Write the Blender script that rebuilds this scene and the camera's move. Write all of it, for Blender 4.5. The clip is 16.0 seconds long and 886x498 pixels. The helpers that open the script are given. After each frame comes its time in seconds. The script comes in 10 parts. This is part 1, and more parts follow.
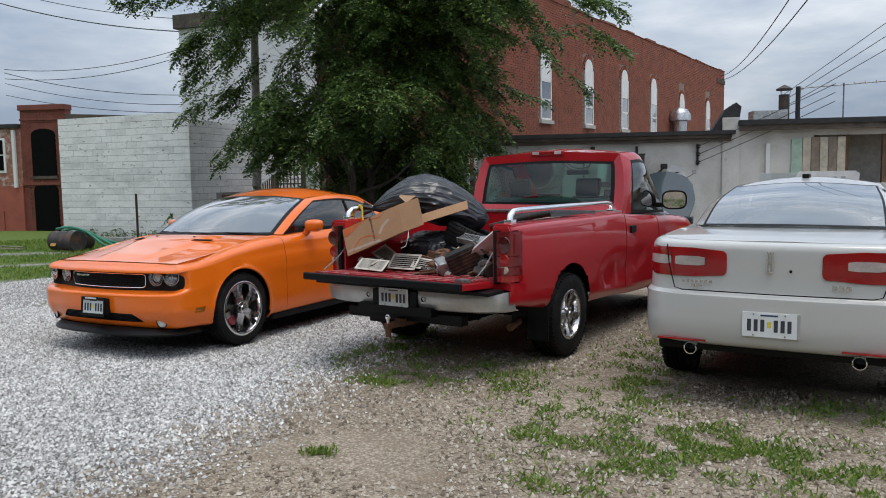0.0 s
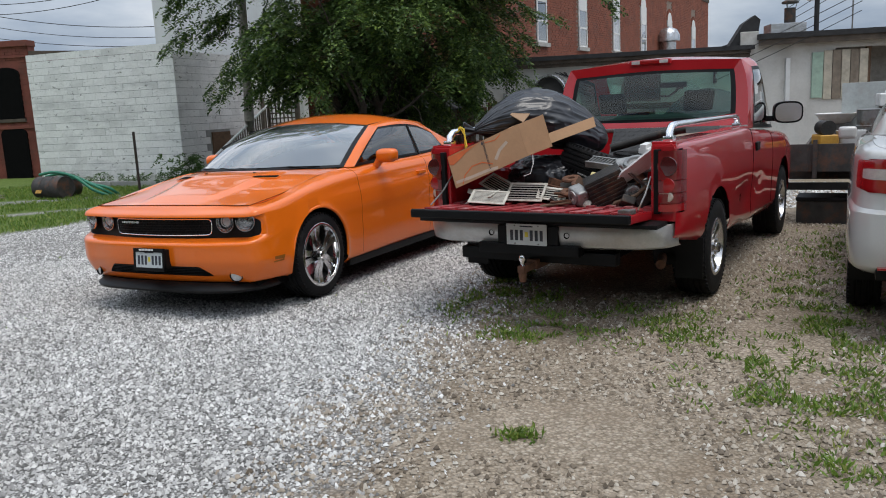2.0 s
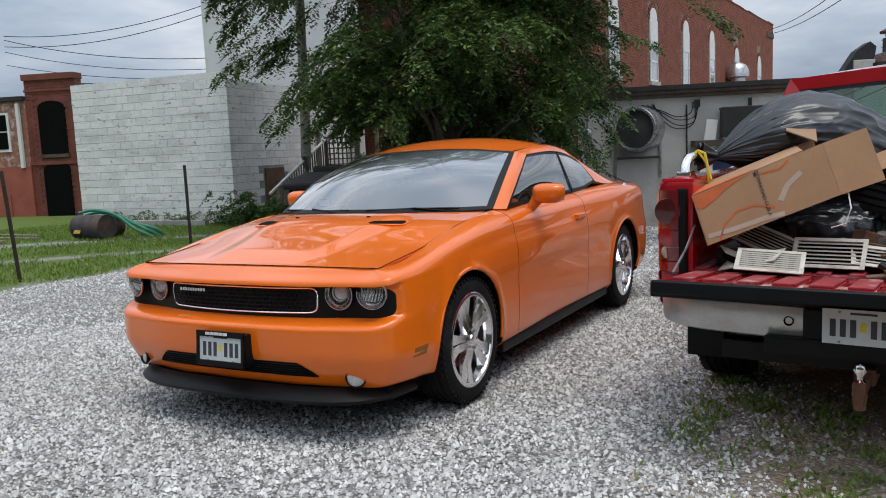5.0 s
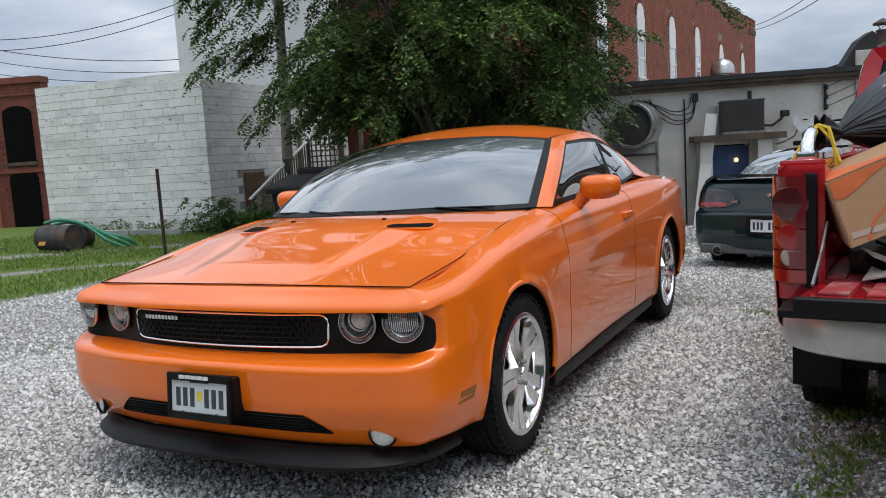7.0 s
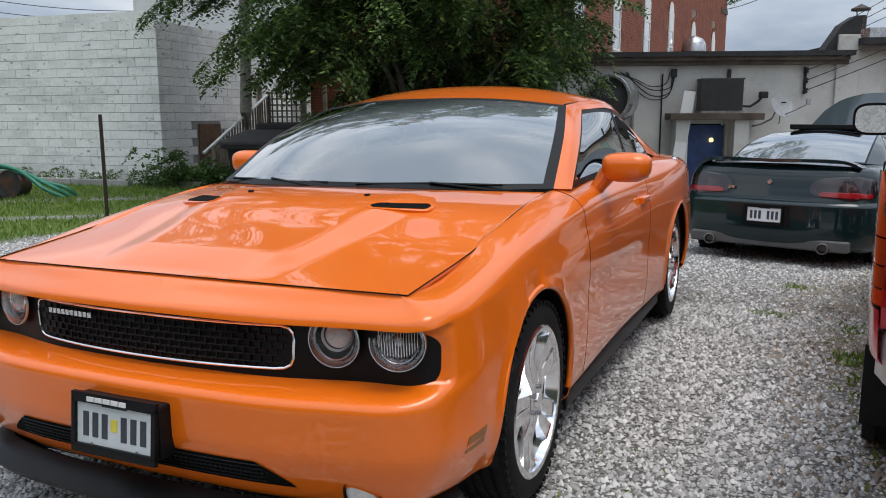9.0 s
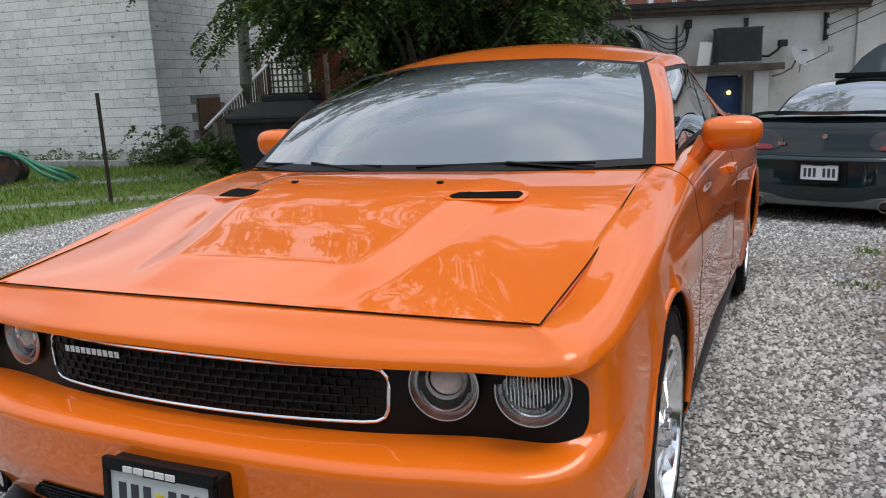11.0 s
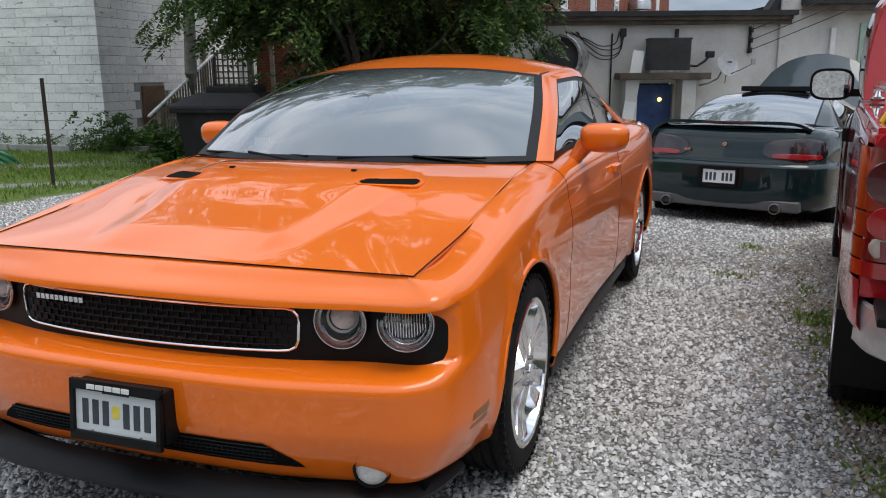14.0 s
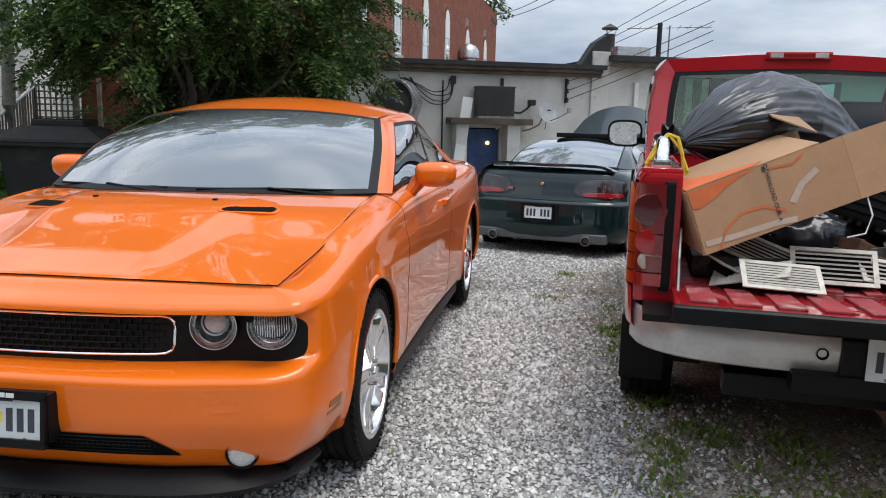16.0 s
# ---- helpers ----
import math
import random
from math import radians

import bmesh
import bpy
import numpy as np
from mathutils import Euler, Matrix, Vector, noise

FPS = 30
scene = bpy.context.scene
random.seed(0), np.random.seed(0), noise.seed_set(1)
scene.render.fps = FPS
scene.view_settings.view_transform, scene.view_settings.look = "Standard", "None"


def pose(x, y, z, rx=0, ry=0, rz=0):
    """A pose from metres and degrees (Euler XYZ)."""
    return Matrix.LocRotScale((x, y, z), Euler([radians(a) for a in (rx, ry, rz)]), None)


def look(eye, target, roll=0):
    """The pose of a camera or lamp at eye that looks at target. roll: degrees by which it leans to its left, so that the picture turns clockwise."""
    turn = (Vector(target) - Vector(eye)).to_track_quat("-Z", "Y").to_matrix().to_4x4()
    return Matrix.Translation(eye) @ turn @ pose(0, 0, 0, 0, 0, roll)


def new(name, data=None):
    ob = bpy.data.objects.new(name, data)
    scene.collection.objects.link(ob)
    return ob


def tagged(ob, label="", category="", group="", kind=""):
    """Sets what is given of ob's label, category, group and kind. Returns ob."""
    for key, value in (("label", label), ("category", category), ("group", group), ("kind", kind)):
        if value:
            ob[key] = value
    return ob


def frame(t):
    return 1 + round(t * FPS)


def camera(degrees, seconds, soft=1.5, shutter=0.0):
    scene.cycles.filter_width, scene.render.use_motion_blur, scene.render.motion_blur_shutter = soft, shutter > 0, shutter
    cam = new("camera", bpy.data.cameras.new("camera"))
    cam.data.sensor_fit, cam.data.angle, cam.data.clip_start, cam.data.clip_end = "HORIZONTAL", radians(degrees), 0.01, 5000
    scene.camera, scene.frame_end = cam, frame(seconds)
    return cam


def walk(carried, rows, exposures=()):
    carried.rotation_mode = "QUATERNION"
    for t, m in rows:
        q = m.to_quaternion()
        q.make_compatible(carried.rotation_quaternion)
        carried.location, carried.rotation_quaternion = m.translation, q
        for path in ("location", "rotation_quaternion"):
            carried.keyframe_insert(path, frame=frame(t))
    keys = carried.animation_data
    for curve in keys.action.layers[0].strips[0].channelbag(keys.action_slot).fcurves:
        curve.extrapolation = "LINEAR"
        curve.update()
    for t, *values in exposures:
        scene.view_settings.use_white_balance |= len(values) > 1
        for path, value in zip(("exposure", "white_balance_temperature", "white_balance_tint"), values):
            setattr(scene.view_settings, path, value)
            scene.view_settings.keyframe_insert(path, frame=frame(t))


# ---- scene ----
cam = camera(59.0, 16.0, 1.0)
PATH = [
    (0, (6.531, -5.761, 1.657), (5.545, -4.031, 1.474), -0.9),
    (0.5, (6.136, -5.722, 1.621), (5.172, -3.988, 1.362), -1.2),
    (1, (5.753, -5.649, 1.606), (4.807, -3.907, 1.336), -2.6),
    (1.5, (5.273, -5.521, 1.581), (4.318, -3.783, 1.317), -3.2),
    (2, (4.897, -5.4, 1.555), (3.991, -3.652, 1.203), -2.8),
    (2.5, (4.597, -5.124, 1.518), (3.711, -3.363, 1.181), -1.6),
    (3, (4.248, -4.84, 1.506), (3.382, -3.066, 1.188), -0.4),
    (3.5, (3.945, -4.534, 1.473), (3.107, -2.746, 1.154), -0.5),
    (4, (3.596, -4.235, 1.462), (2.774, -2.436, 1.167), -1.3),
    (4.5, (3.255, -4.06, 1.485), (2.4, -2.271, 1.228), -1.6),
    (5, (2.985, -3.881, 1.456), (1.997, -2.16, 1.208), -2.5),
    (7.5, (2.119, -3.039, 1.363), (1.208, -1.275, 1.121), -4.0),
    (8, (1.991, -2.917, 1.356), (1.121, -1.134, 1.098), -4.1),
    (8.5, (1.882, -2.696, 1.367), (1.021, -0.911, 1.094), -1.3),
    (9, (1.749, -2.544, 1.375), (0.91, -0.76, 1.041), -0.1),
    (11.5, (1.221, -2.134, 1.417), (0.406, -0.359, 0.988), -3.5),
    (12, (1.269, -2.124, 1.44), (0.485, -0.338, 0.998), -4.6),
    (12.5, (1.301, -2.132, 1.444), (0.543, -0.339, 0.987), -4.6),
    (13, (1.352, -2.211, 1.438), (0.608, -0.408, 0.995), -4.2),
    (13.5, (1.473, -2.426, 1.404), (0.754, -0.612, 0.964), -2.6),
    (14, (1.604, -2.612, 1.436), (0.896, -0.793, 1.0), -0.3),
    (14.5, (1.708, -2.786, 1.436), (1.003, -0.956, 1.047), 1.6),
    (15, (1.72, -2.919, 1.465), (1.114, -1.041, 1.135), 1.9),
    (15.5, (1.694, -3.041, 1.456), (1.272, -1.114, 1.125), 1.7),
    (16, (1.699, -3.084, 1.45), (1.385, -1.137, 1.117), 1.4),
]
walk(cam, [(t, look(eye, aim, roll)) for t, eye, aim, roll in PATH],
     [(0, 0.02), (2, 0.0), (4, -0.04), (5, 0.02), (9, 0.09), (11.5, -0.06), (13.5, -0.15), (14, 0.05), (15, 0.13), (16, 0.27)])

# ---- sky and sun: broken overcast, high soft sun ----
world = bpy.data.worlds.new("sky")
scene.world = world
world.use_nodes = True
wn, wl = world.node_tree.nodes, world.node_tree.links
wn.clear()
sky = wn.new("ShaderNodeTexSky")
sky.sky_type, sky.sun_disc = "NISHITA", False
sky.sun_elevation, sky.sun_rotation = radians(75), radians(110)
sky.air_density, sky.dust_density = 1.0, 2.0
sky_gain = wn.new("ShaderNodeVectorMath")
sky_gain.operation = "SCALE"
sky_gain.inputs["Scale"].default_value = 0.10
coord = wn.new("ShaderNodeTexCoord")
stretch = wn.new("ShaderNodeMapping")
stretch.inputs["Scale"].default_value = (1.0, 1.0, 3.6)
cloud = wn.new("ShaderNodeTexNoise")
cloud.inputs["Scale"].default_value, cloud.inputs["Detail"].default_value = 2.6, 7
cloud.inputs["Roughness"].default_value = 0.55
tone = wn.new("ShaderNodeValToRGB")
tone.color_ramp.elements[0].position, tone.color_ramp.elements[0].color = 0.36, (0.35, 0.43, 0.56, 1)
tone.color_ramp.elements[1].position, tone.color_ramp.elements[1].color = 0.66, (0.92, 0.95, 1.0, 1)
mid_tone = tone.color_ramp.elements.new(0.5)
mid_tone.color = (0.58, 0.65, 0.75, 1)
mixed = wn.new("ShaderNodeMix")
mixed.data_type = "RGBA"
mixed.inputs[0].default_value = 0.86
back = wn.new("ShaderNodeBackground")
back.inputs["Strength"].default_value = 0.88
wout = wn.new("ShaderNodeOutputWorld")
wl.new(coord.outputs["Generated"], stretch.inputs["Vector"])
wl.new(stretch.outputs["Vector"], cloud.inputs["Vector"])
wl.new(cloud.outputs["Fac"], tone.inputs["Fac"])
wl.new(sky.outputs["Color"], sky_gain.inputs[0])
wl.new(sky_gain.outputs["Vector"], mixed.inputs[6])
wl.new(tone.outputs["Color"], mixed.inputs[7])
# an overcast sky is brighter overhead than along the horizon
up = wn.new("ShaderNodeSeparateXYZ")
rise = wn.new("ShaderNodeMapRange")
for i, v in enumerate((0.05, 1.0, 1.0, 2.3)):
    rise.inputs[i + 1].default_value = v
lift = wn.new("ShaderNodeVectorMath")
lift.operation = "SCALE"
wl.new(coord.outputs["Generated"], up.inputs[0])
wl.new(up.outputs["Z"], rise.inputs[0])
wl.new(mixed.outputs[2], lift.inputs[0])
wl.new(rise.outputs[0], lift.inputs["Scale"])
wl.new(lift.outputs["Vector"], back.inputs["Color"])
wl.new(back.outputs["Background"], wout.inputs["Surface"])

sun = new("sun", bpy.data.lights.new("sun", "SUN"))
sun.data.energy, sun.data.angle, sun.data.color = 1.5, radians(32), (1.0, 0.95, 0.88)
sun.matrix_world = look((5, -2, 20), (0, 0, 0))

# ---- materials ----
def shader(name):
    m = bpy.data.materials.new(name)
    m.use_nodes = True
    return m, m.node_tree.nodes, m.node_tree.links, m.node_tree.nodes["Principled BSDF"]


def noise_node(n, l, scale, detail=4, rough=0.6, stretch_by=None):
    c = n.new("ShaderNodeTexCoord")
    t = n.new("ShaderNodeTexNoise")
    t.inputs["Scale"].default_value, t.inputs["Detail"].default_value, t.inputs["Roughness"].default_value = scale, detail, rough
    if stretch_by:
        mp = n.new("ShaderNodeMapping")
        mp.inputs["Scale"].default_value = stretch_by
        l.new(c.outputs["Object"], mp.inputs["Vector"])
        l.new(mp.outputs["Vector"], t.inputs["Vector"])
    else:
        l.new(c.outputs["Object"], t.inputs["Vector"])
    return t


def ramp(n, stops):
    r = n.new("ShaderNodeValToRGB")
    e = r.color_ramp.elements
    e[0].position, e[0].color = stops[0][0], (*stops[0][1], 1)
    e[1].position, e[1].color = stops[-1][0], (*stops[-1][1], 1)
    for p, c in stops[1:-1]:
        e.new(p).color = (*c, 1)
    return r


def mixer(n, l, fac, a, b, blend="MIX"):
    m = n.new("ShaderNodeMix")
    m.data_type, m.blend_type = "RGBA", blend
    for sock, v in ((m.inputs[0], fac), (m.inputs[6], a), (m.inputs[7], b)):
        if hasattr(v, "links"):
            l.new(v, sock)
        elif isinstance(v, (int, float)):
            sock.default_value = v
        else:
            sock.default_value = (*v, 1)
    return m.outputs[2]


def bump(n, l, b, height, strength=0.3, distance=0.01):
    k = n.new("ShaderNodeBump")
    k.inputs["Strength"].default_value, k.inputs["Distance"].default_value = strength, distance
    l.new(height, k.inputs["Height"])
    l.new(k.outputs["Normal"], b.inputs["Normal"])


def surface(name, colour, rough=0.6, metal=0.0, vary=0.25, scale=6.0, fine=60.0, bumps=0.2, coat=0.0, spread=0.0, dirt=None, spec=0.5):
    """A worn surface: two scales of noise over a base colour, relief, optional coat, dirt colour and spread between pieces."""
    m, n, l, b = shader(name)
    big, small = noise_node(n, l, scale), noise_node(n, l, fine, 3)
    low = tuple(c * (1 - vary) for c in colour)
    high = tuple(min(1, c * (1 + vary * 0.7)) for c in colour)
    r = ramp(n, [(0.3, low), (0.7, high)])
    l.new(big.outputs["Fac"], r.inputs["Fac"])
    r2 = ramp(n, [(0.25, (1 - vary * 0.8,) * 3), (0.75, (1, 1, 1))])
    l.new(small.outputs["Fac"], r2.inputs["Fac"])
    col = mixer(n, l, 1.0, r.outputs["Color"], r2.outputs["Color"], "MULTIPLY")
    if dirt:
        d = noise_node(n, l, scale * 0.7, 6, 0.7)
        dr = ramp(n, [(0.52, (0, 0, 0)), (0.68, (1, 1, 1))])
        l.new(d.outputs["Fac"], dr.inputs["Fac"])
        col = mixer(n, l, dr.outputs["Color"], col, dirt)
    if spread:
        oi = n.new("ShaderNodeObjectInfo")
        rr = ramp(n, [(0.0, (1 - spread,) * 3), (1.0, (1, 1, 1))])
        l.new(oi.outputs["Random"], rr.inputs["Fac"])
        col = mixer(n, l, 1.0, col, rr.outputs["Color"], "MULTIPLY")
    l.new(col, b.inputs["Base Color"])
    rf = n.new("ShaderNodeMapRange")
    rf.inputs["To Min"].default_value, rf.inputs["To Max"].default_value = max(0.02, rough * 0.8), min(1, rough * 1.2)
    l.new(small.outputs["Fac"], rf.inputs["Value"])
    l.new(rf.outputs["Result"], b.inputs["Roughness"])
    b.inputs["Metallic"].default_value = metal
    b.inputs["Specular IOR Level"].default_value = spec
    b.inputs["Coat Weight"].default_value, b.inputs["Coat Roughness"].default_value = coat, 0.03
    if bumps:
        bump(n, l, b, small.outputs["Fac"], bumps, 0.004)
    return m


def paint(name, colour, flake=0.0, rough=0.35, dust=0.10, dust_colour=(0.35, 0.31, 0.26), coat_ior=1.52):
    """Car paint: clear coat over a base, a light film of dust that gathers low down by noise."""
    m, n, l, b = shader(name)
    grain = noise_node(n, l, 900, 1)
    r = ramp(n, [(0.3, tuple(c * (1 - flake) for c in colour)), (0.7, tuple(min(1, c * (1 + flake)) for c in colour))])
    l.new(grain.outputs["Fac"], r.inputs["Fac"])
    film = noise_node(n, l, 2.3, 6, 0.7)
    fr = ramp(n, [(0.45, (0, 0, 0)), (0.9, (1, 1, 1))])
    l.new(film.outputs["Fac"], fr.inputs["Fac"])
    k = n.new("ShaderNodeMath")
    k.operation = "MULTIPLY"
    k.inputs[1].default_value = dust
    l.new(fr.outputs["Color"], k.inputs[0])
    l.new(mixer(n, l, k.outputs[0], r.outputs["Color"], dust_colour), b.inputs["Base Color"])
    b.inputs["Roughness"].default_value = rough
    b.inputs["Metallic"].default_value = flake * 0.5
    b.inputs["Coat Weight"].default_value, b.inputs["Coat IOR"].default_value = 1.0, coat_ior
    b.inputs["Specular IOR Level"].default_value = 0.15
    spots = noise_node(n, l, 40, 3)
    mr = n.new("ShaderNodeMapRange")
    mr.inputs["From Min"].default_value = 0.4
    mr.inputs["To Min"].default_value, mr.inputs["To Max"].default_value = 0.004, 0.022
    l.new(spots.outputs["Fac"], mr.inputs["Value"])
    l.new(mr.outputs["Result"], b.inputs["Coat Roughness"])
    return m


def glass(name, tint, rough=0.0, gain=2.4, base=0.10, film=0.0):
    """Thin car glass: tinted and clear, with a mirror-like sheen and a film of dust and painted sky haze."""
    m, n, l, b = shader(name)
    out = n["Material Output"]
    clear = n.new("ShaderNodeBsdfTransparent")
    clear.inputs["Color"].default_value = (*tint, 1)
    gloss = n.new("ShaderNodeBsdfGlossy")
    gloss.inputs["Roughness"].default_value = rough
    lw = n.new("ShaderNodeLayerWeight")
    lw.inputs["Blend"].default_value = 0.5
    fres = n.new("ShaderNodeMath")
    fres.operation = "POWER"
    fres.inputs[1].default_value = 4.0
    l.new(lw.outputs["Facing"], fres.inputs[0])
    lift = n.new("ShaderNodeMath")
    lift.operation = "MULTIPLY_ADD"
    lift.inputs[1].default_value, lift.inputs[2].default_value = gain, base + 0.04 * gain
    lift.use_clamp = True
    mix = n.new("ShaderNodeMixShader")
    l.new(fres.outputs[0], lift.inputs[0])
    l.new(lift.outputs[0], mix.inputs["Fac"])
    # pale diffuse film: dust, with the sky's haze put in as colour
    dust = n.new("ShaderNodeBsdfDiffuse")
    dust.inputs["Color"].default_value = (0.50, 0.56, 0.60, 1)
    dusty = n.new("ShaderNodeMixShader")
    dusty.inputs["Fac"].default_value = film
    l.new(clear.outputs[0], dusty.inputs[1])
    l.new(dust.outputs[0], dusty.inputs[2])
    l.new(dusty.outputs[0], mix.inputs[1])
    l.new(gloss.outputs[0], mix.inputs[2])
    l.new(mix.outputs[0], out.inputs["Surface"])
    return m


def piecewise(name, stops, rough=0.85, scale=25, bumps=0.4, worn=None):
    """Colour picked per loose piece (stones, leaves, blades)."""
    m, n, l, b = shader(name)
    g = n.new("ShaderNodeNewGeometry")
    r = ramp(n, stops)
    l.new(g.outputs["Random Per Island"], r.inputs["Fac"])
    t = noise_node(n, l, scale, 4)
    k = ramp(n, [(0.3, (0.75, 0.75, 0.75)), (0.7, (1, 1, 1))])
    l.new(t.outputs["Fac"], k.inputs["Fac"])
    col = mixer(n, l, 1.0, r.outputs["Color"], k.outputs["Color"], "MULTIPLY")
    if worn:
        broad = noise_node(n, l, 0.55, 5, 0.6)
        wr = ramp(n, [(0.35, worn), (0.62, (1, 1, 1))])
        l.new(broad.outputs["Fac"], wr.inputs["Fac"])
        col = mixer(n, l, 1.0, col, wr.outputs["Color"], "MULTIPLY")
    l.new(col, b.inputs["Base Color"])
    b.inputs["Roughness"].default_value = rough
    if bumps:
        bump(n, l, b, t.outputs["Fac"], bumps, 0.005)
    return m


M_BLACK = surface("black_plastic", (0.006, 0.006, 0.0065), 0.45, vary=0.3, bumps=0.1, spec=0.2)
M_RUBBER = surface("tyre_rubber", (0.008, 0.008, 0.0085), 0.75, vary=0.35, fine=90, bumps=0.2, dirt=(0.022, 0.020, 0.018), spec=0.2)
M_CHROME = surface("chrome", (0.88, 0.88, 0.89), 0.12, 1.0, vary=0.06, bumps=0.0)
M_ALLOY = surface("alloy", (0.62, 0.62, 0.63), 0.25, 1.0, vary=0.15, bumps=0.05)
M_STEEL = surface("dull_steel", (0.33, 0.33, 0.32), 0.45, 0.9, vary=0.3, dirt=(0.16, 0.09, 0.05))
M_RUST = surface("rusty_iron", (0.17, 0.075, 0.04), 0.85, 0.1, vary=0.5, scale=14, bumps=0.5)
M_WHITE = surface("white_enamel", (0.74, 0.74, 0.72), 0.4, vary=0.12, dirt=(0.5, 0.47, 0.4))
# near-black for undersides, gaps and openings: their shade put into the colour
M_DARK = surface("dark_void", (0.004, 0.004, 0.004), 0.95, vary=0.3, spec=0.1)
M_WOOD = surface("grey_wood", (0.27, 0.22, 0.17), 0.8, vary=0.35, scale=5, bumps=0.4)
M_BROWNWOOD = surface("brown_wood", (0.17, 0.10, 0.06), 0.8, vary=0.35, scale=5, bumps=0.4)


# ---- mesh helpers ----
def part(name, bm, material, parent=None, label="", smooth=False, recalc=True):
    me = bpy.data.meshes.new(name)
    if recalc:
        bmesh.ops.recalc_face_normals(bm, faces=bm.faces)
    bm.to_mesh(me)
    bm.free()
    if smooth:
        me.shade_smooth()
        me.set_sharp_from_angle(angle=radians(smooth if smooth > 1 else 38))
    for mm in (material if isinstance(material, (list, tuple)) else [material]):
        me.materials.append(mm)
    ob = new(name, me)
    if parent is not None:
        ob.parent = parent
    if label:
        tagged(ob, label)
    return ob


def thing(name, m=None, label="", category="", group="", kind=""):
    ob = new(name)
    ob.empty_display_size = 0.2
    if m is not None:
        ob.matrix_world = m
    return tagged(ob, label, category, group, kind)


def box(bm, x0, x1, y0, y1, z0, z1, bevel=0.0, m=None, seg=2):
    g = bmesh.ops.create_cube(bm, size=1.0)
    vs = g["verts"]
    for v in vs:
        v.co = Vector((x0 + (v.co.x + 0.5) * (x1 - x0), y0 + (v.co.y + 0.5) * (y1 - y0), z0 + (v.co.z + 0.5) * (z1 - z0)))
    if bevel:
        es = list({e for v in vs for e in v.link_edges})
        r = bmesh.ops.bevel(bm, geom=es, offset=bevel, segments=seg, affect="EDGES", profile=0.7)
        vs = list({v for v in vs if v.is_valid} | set(r["verts"]))
    if m is not None:
        bmesh.ops.transform(bm, matrix=m, verts=vs)
    return bm


def boxed(x0, x1, y0, y1, z0, z1, bevel=0.0, m=None, seg=2):
    return box(bmesh.new(), x0, x1, y0, y1, z0, z1, bevel, m, seg)


def tube(bm, pts, r, sides=8, caps=True, taper=None):
    """A round bar along points; r a number or a list."""
    pts = [Vector(p) for p in pts]
    rings = []
    up = Vector((0, 0, 1))
    for i, p in enumerate(pts):
        d = (pts[min(i + 1, len(pts) - 1)] - pts[max(i - 1, 0)]).normalized()
        a = d.cross(up)
        if a.length < 1e-3:
            a = d.cross(Vector((1, 0, 0)))
        a.normalize()
        b = d.cross(a)
        rad = r[i] if isinstance(r, (list, tuple)) else r
        rings.append([bm.verts.new(p + rad * (math.cos(2 * math.pi * k / sides) * a + math.sin(2 * math.pi * k / sides) * b)) for k in range(sides)])
    for q0, q1 in zip(rings, rings[1:]):
        for k in range(sides):
            bm.faces.new((q0[k], q0[(k + 1) % sides], q1[(k + 1) % sides], q1[k]))
    if caps:
        bm.faces.new(rings[0][::-1])
        bm.faces.new(rings[-1])
    return bm


def lathe(bm, profile, axis="x", sides=32, centre=(0, 0, 0), close=False):
    """Spin (along, radius) pairs about an axis."""
    c = Vector(centre)
    rings = []
    for a, r in profile:
        ring = []
        for k in range(sides):
            t = 2 * math.pi * k / sides
            u, w = r * math.cos(t), r * math.sin(t)
            p = {"x": (a, u, w), "y": (u, a, w), "z": (u, w, a)}[axis]
            ring.append(bm.verts.new(c + Vector(p)))
        rings.append(ring)
    pairs = list(zip(rings, rings[1:])) + ([(rings[-1], rings[0])] if close else [])
    for q0, q1 in pairs:
        for k in range(sides):
            bm.faces.new((q0[k], q0[(k + 1) % sides], q1[(k + 1) % sides], q1[k]))
    return bm


def prism(bm, outline, depth, m=None):
    """A polygon of (x, z) pairs pushed along y."""
    a = [bm.verts.new((x, 0, z)) for x, z in outline]
    b = [bm.verts.new((x, depth, z)) for x, z in outline]
    bm.faces.new(a)
    bm.faces.new(b[::-1])
    for i in range(len(a)):
        j = (i + 1) % len(a)
        bm.faces.new((a[i], b[i], b[j], a[j]))
    if m is not None:
        bmesh.ops.transform(bm, matrix=m, verts=a + b)
    return bm


def grid_mesh(bm, pts, flip=False):
    """pts[i][j] as a sheet of quads; returns the vertex rows."""
    vs = [[bm.verts.new(p) for p in row] for row in pts]
    for i in range(len(vs) - 1):
        for j in range(len(vs[0]) - 1):
            q = (vs[i][j], vs[i + 1][j], vs[i + 1][j + 1], vs[i][j + 1])
            if len(set(q)) == 4:
                bm.faces.new(q[::-1] if flip else q)
    return vs


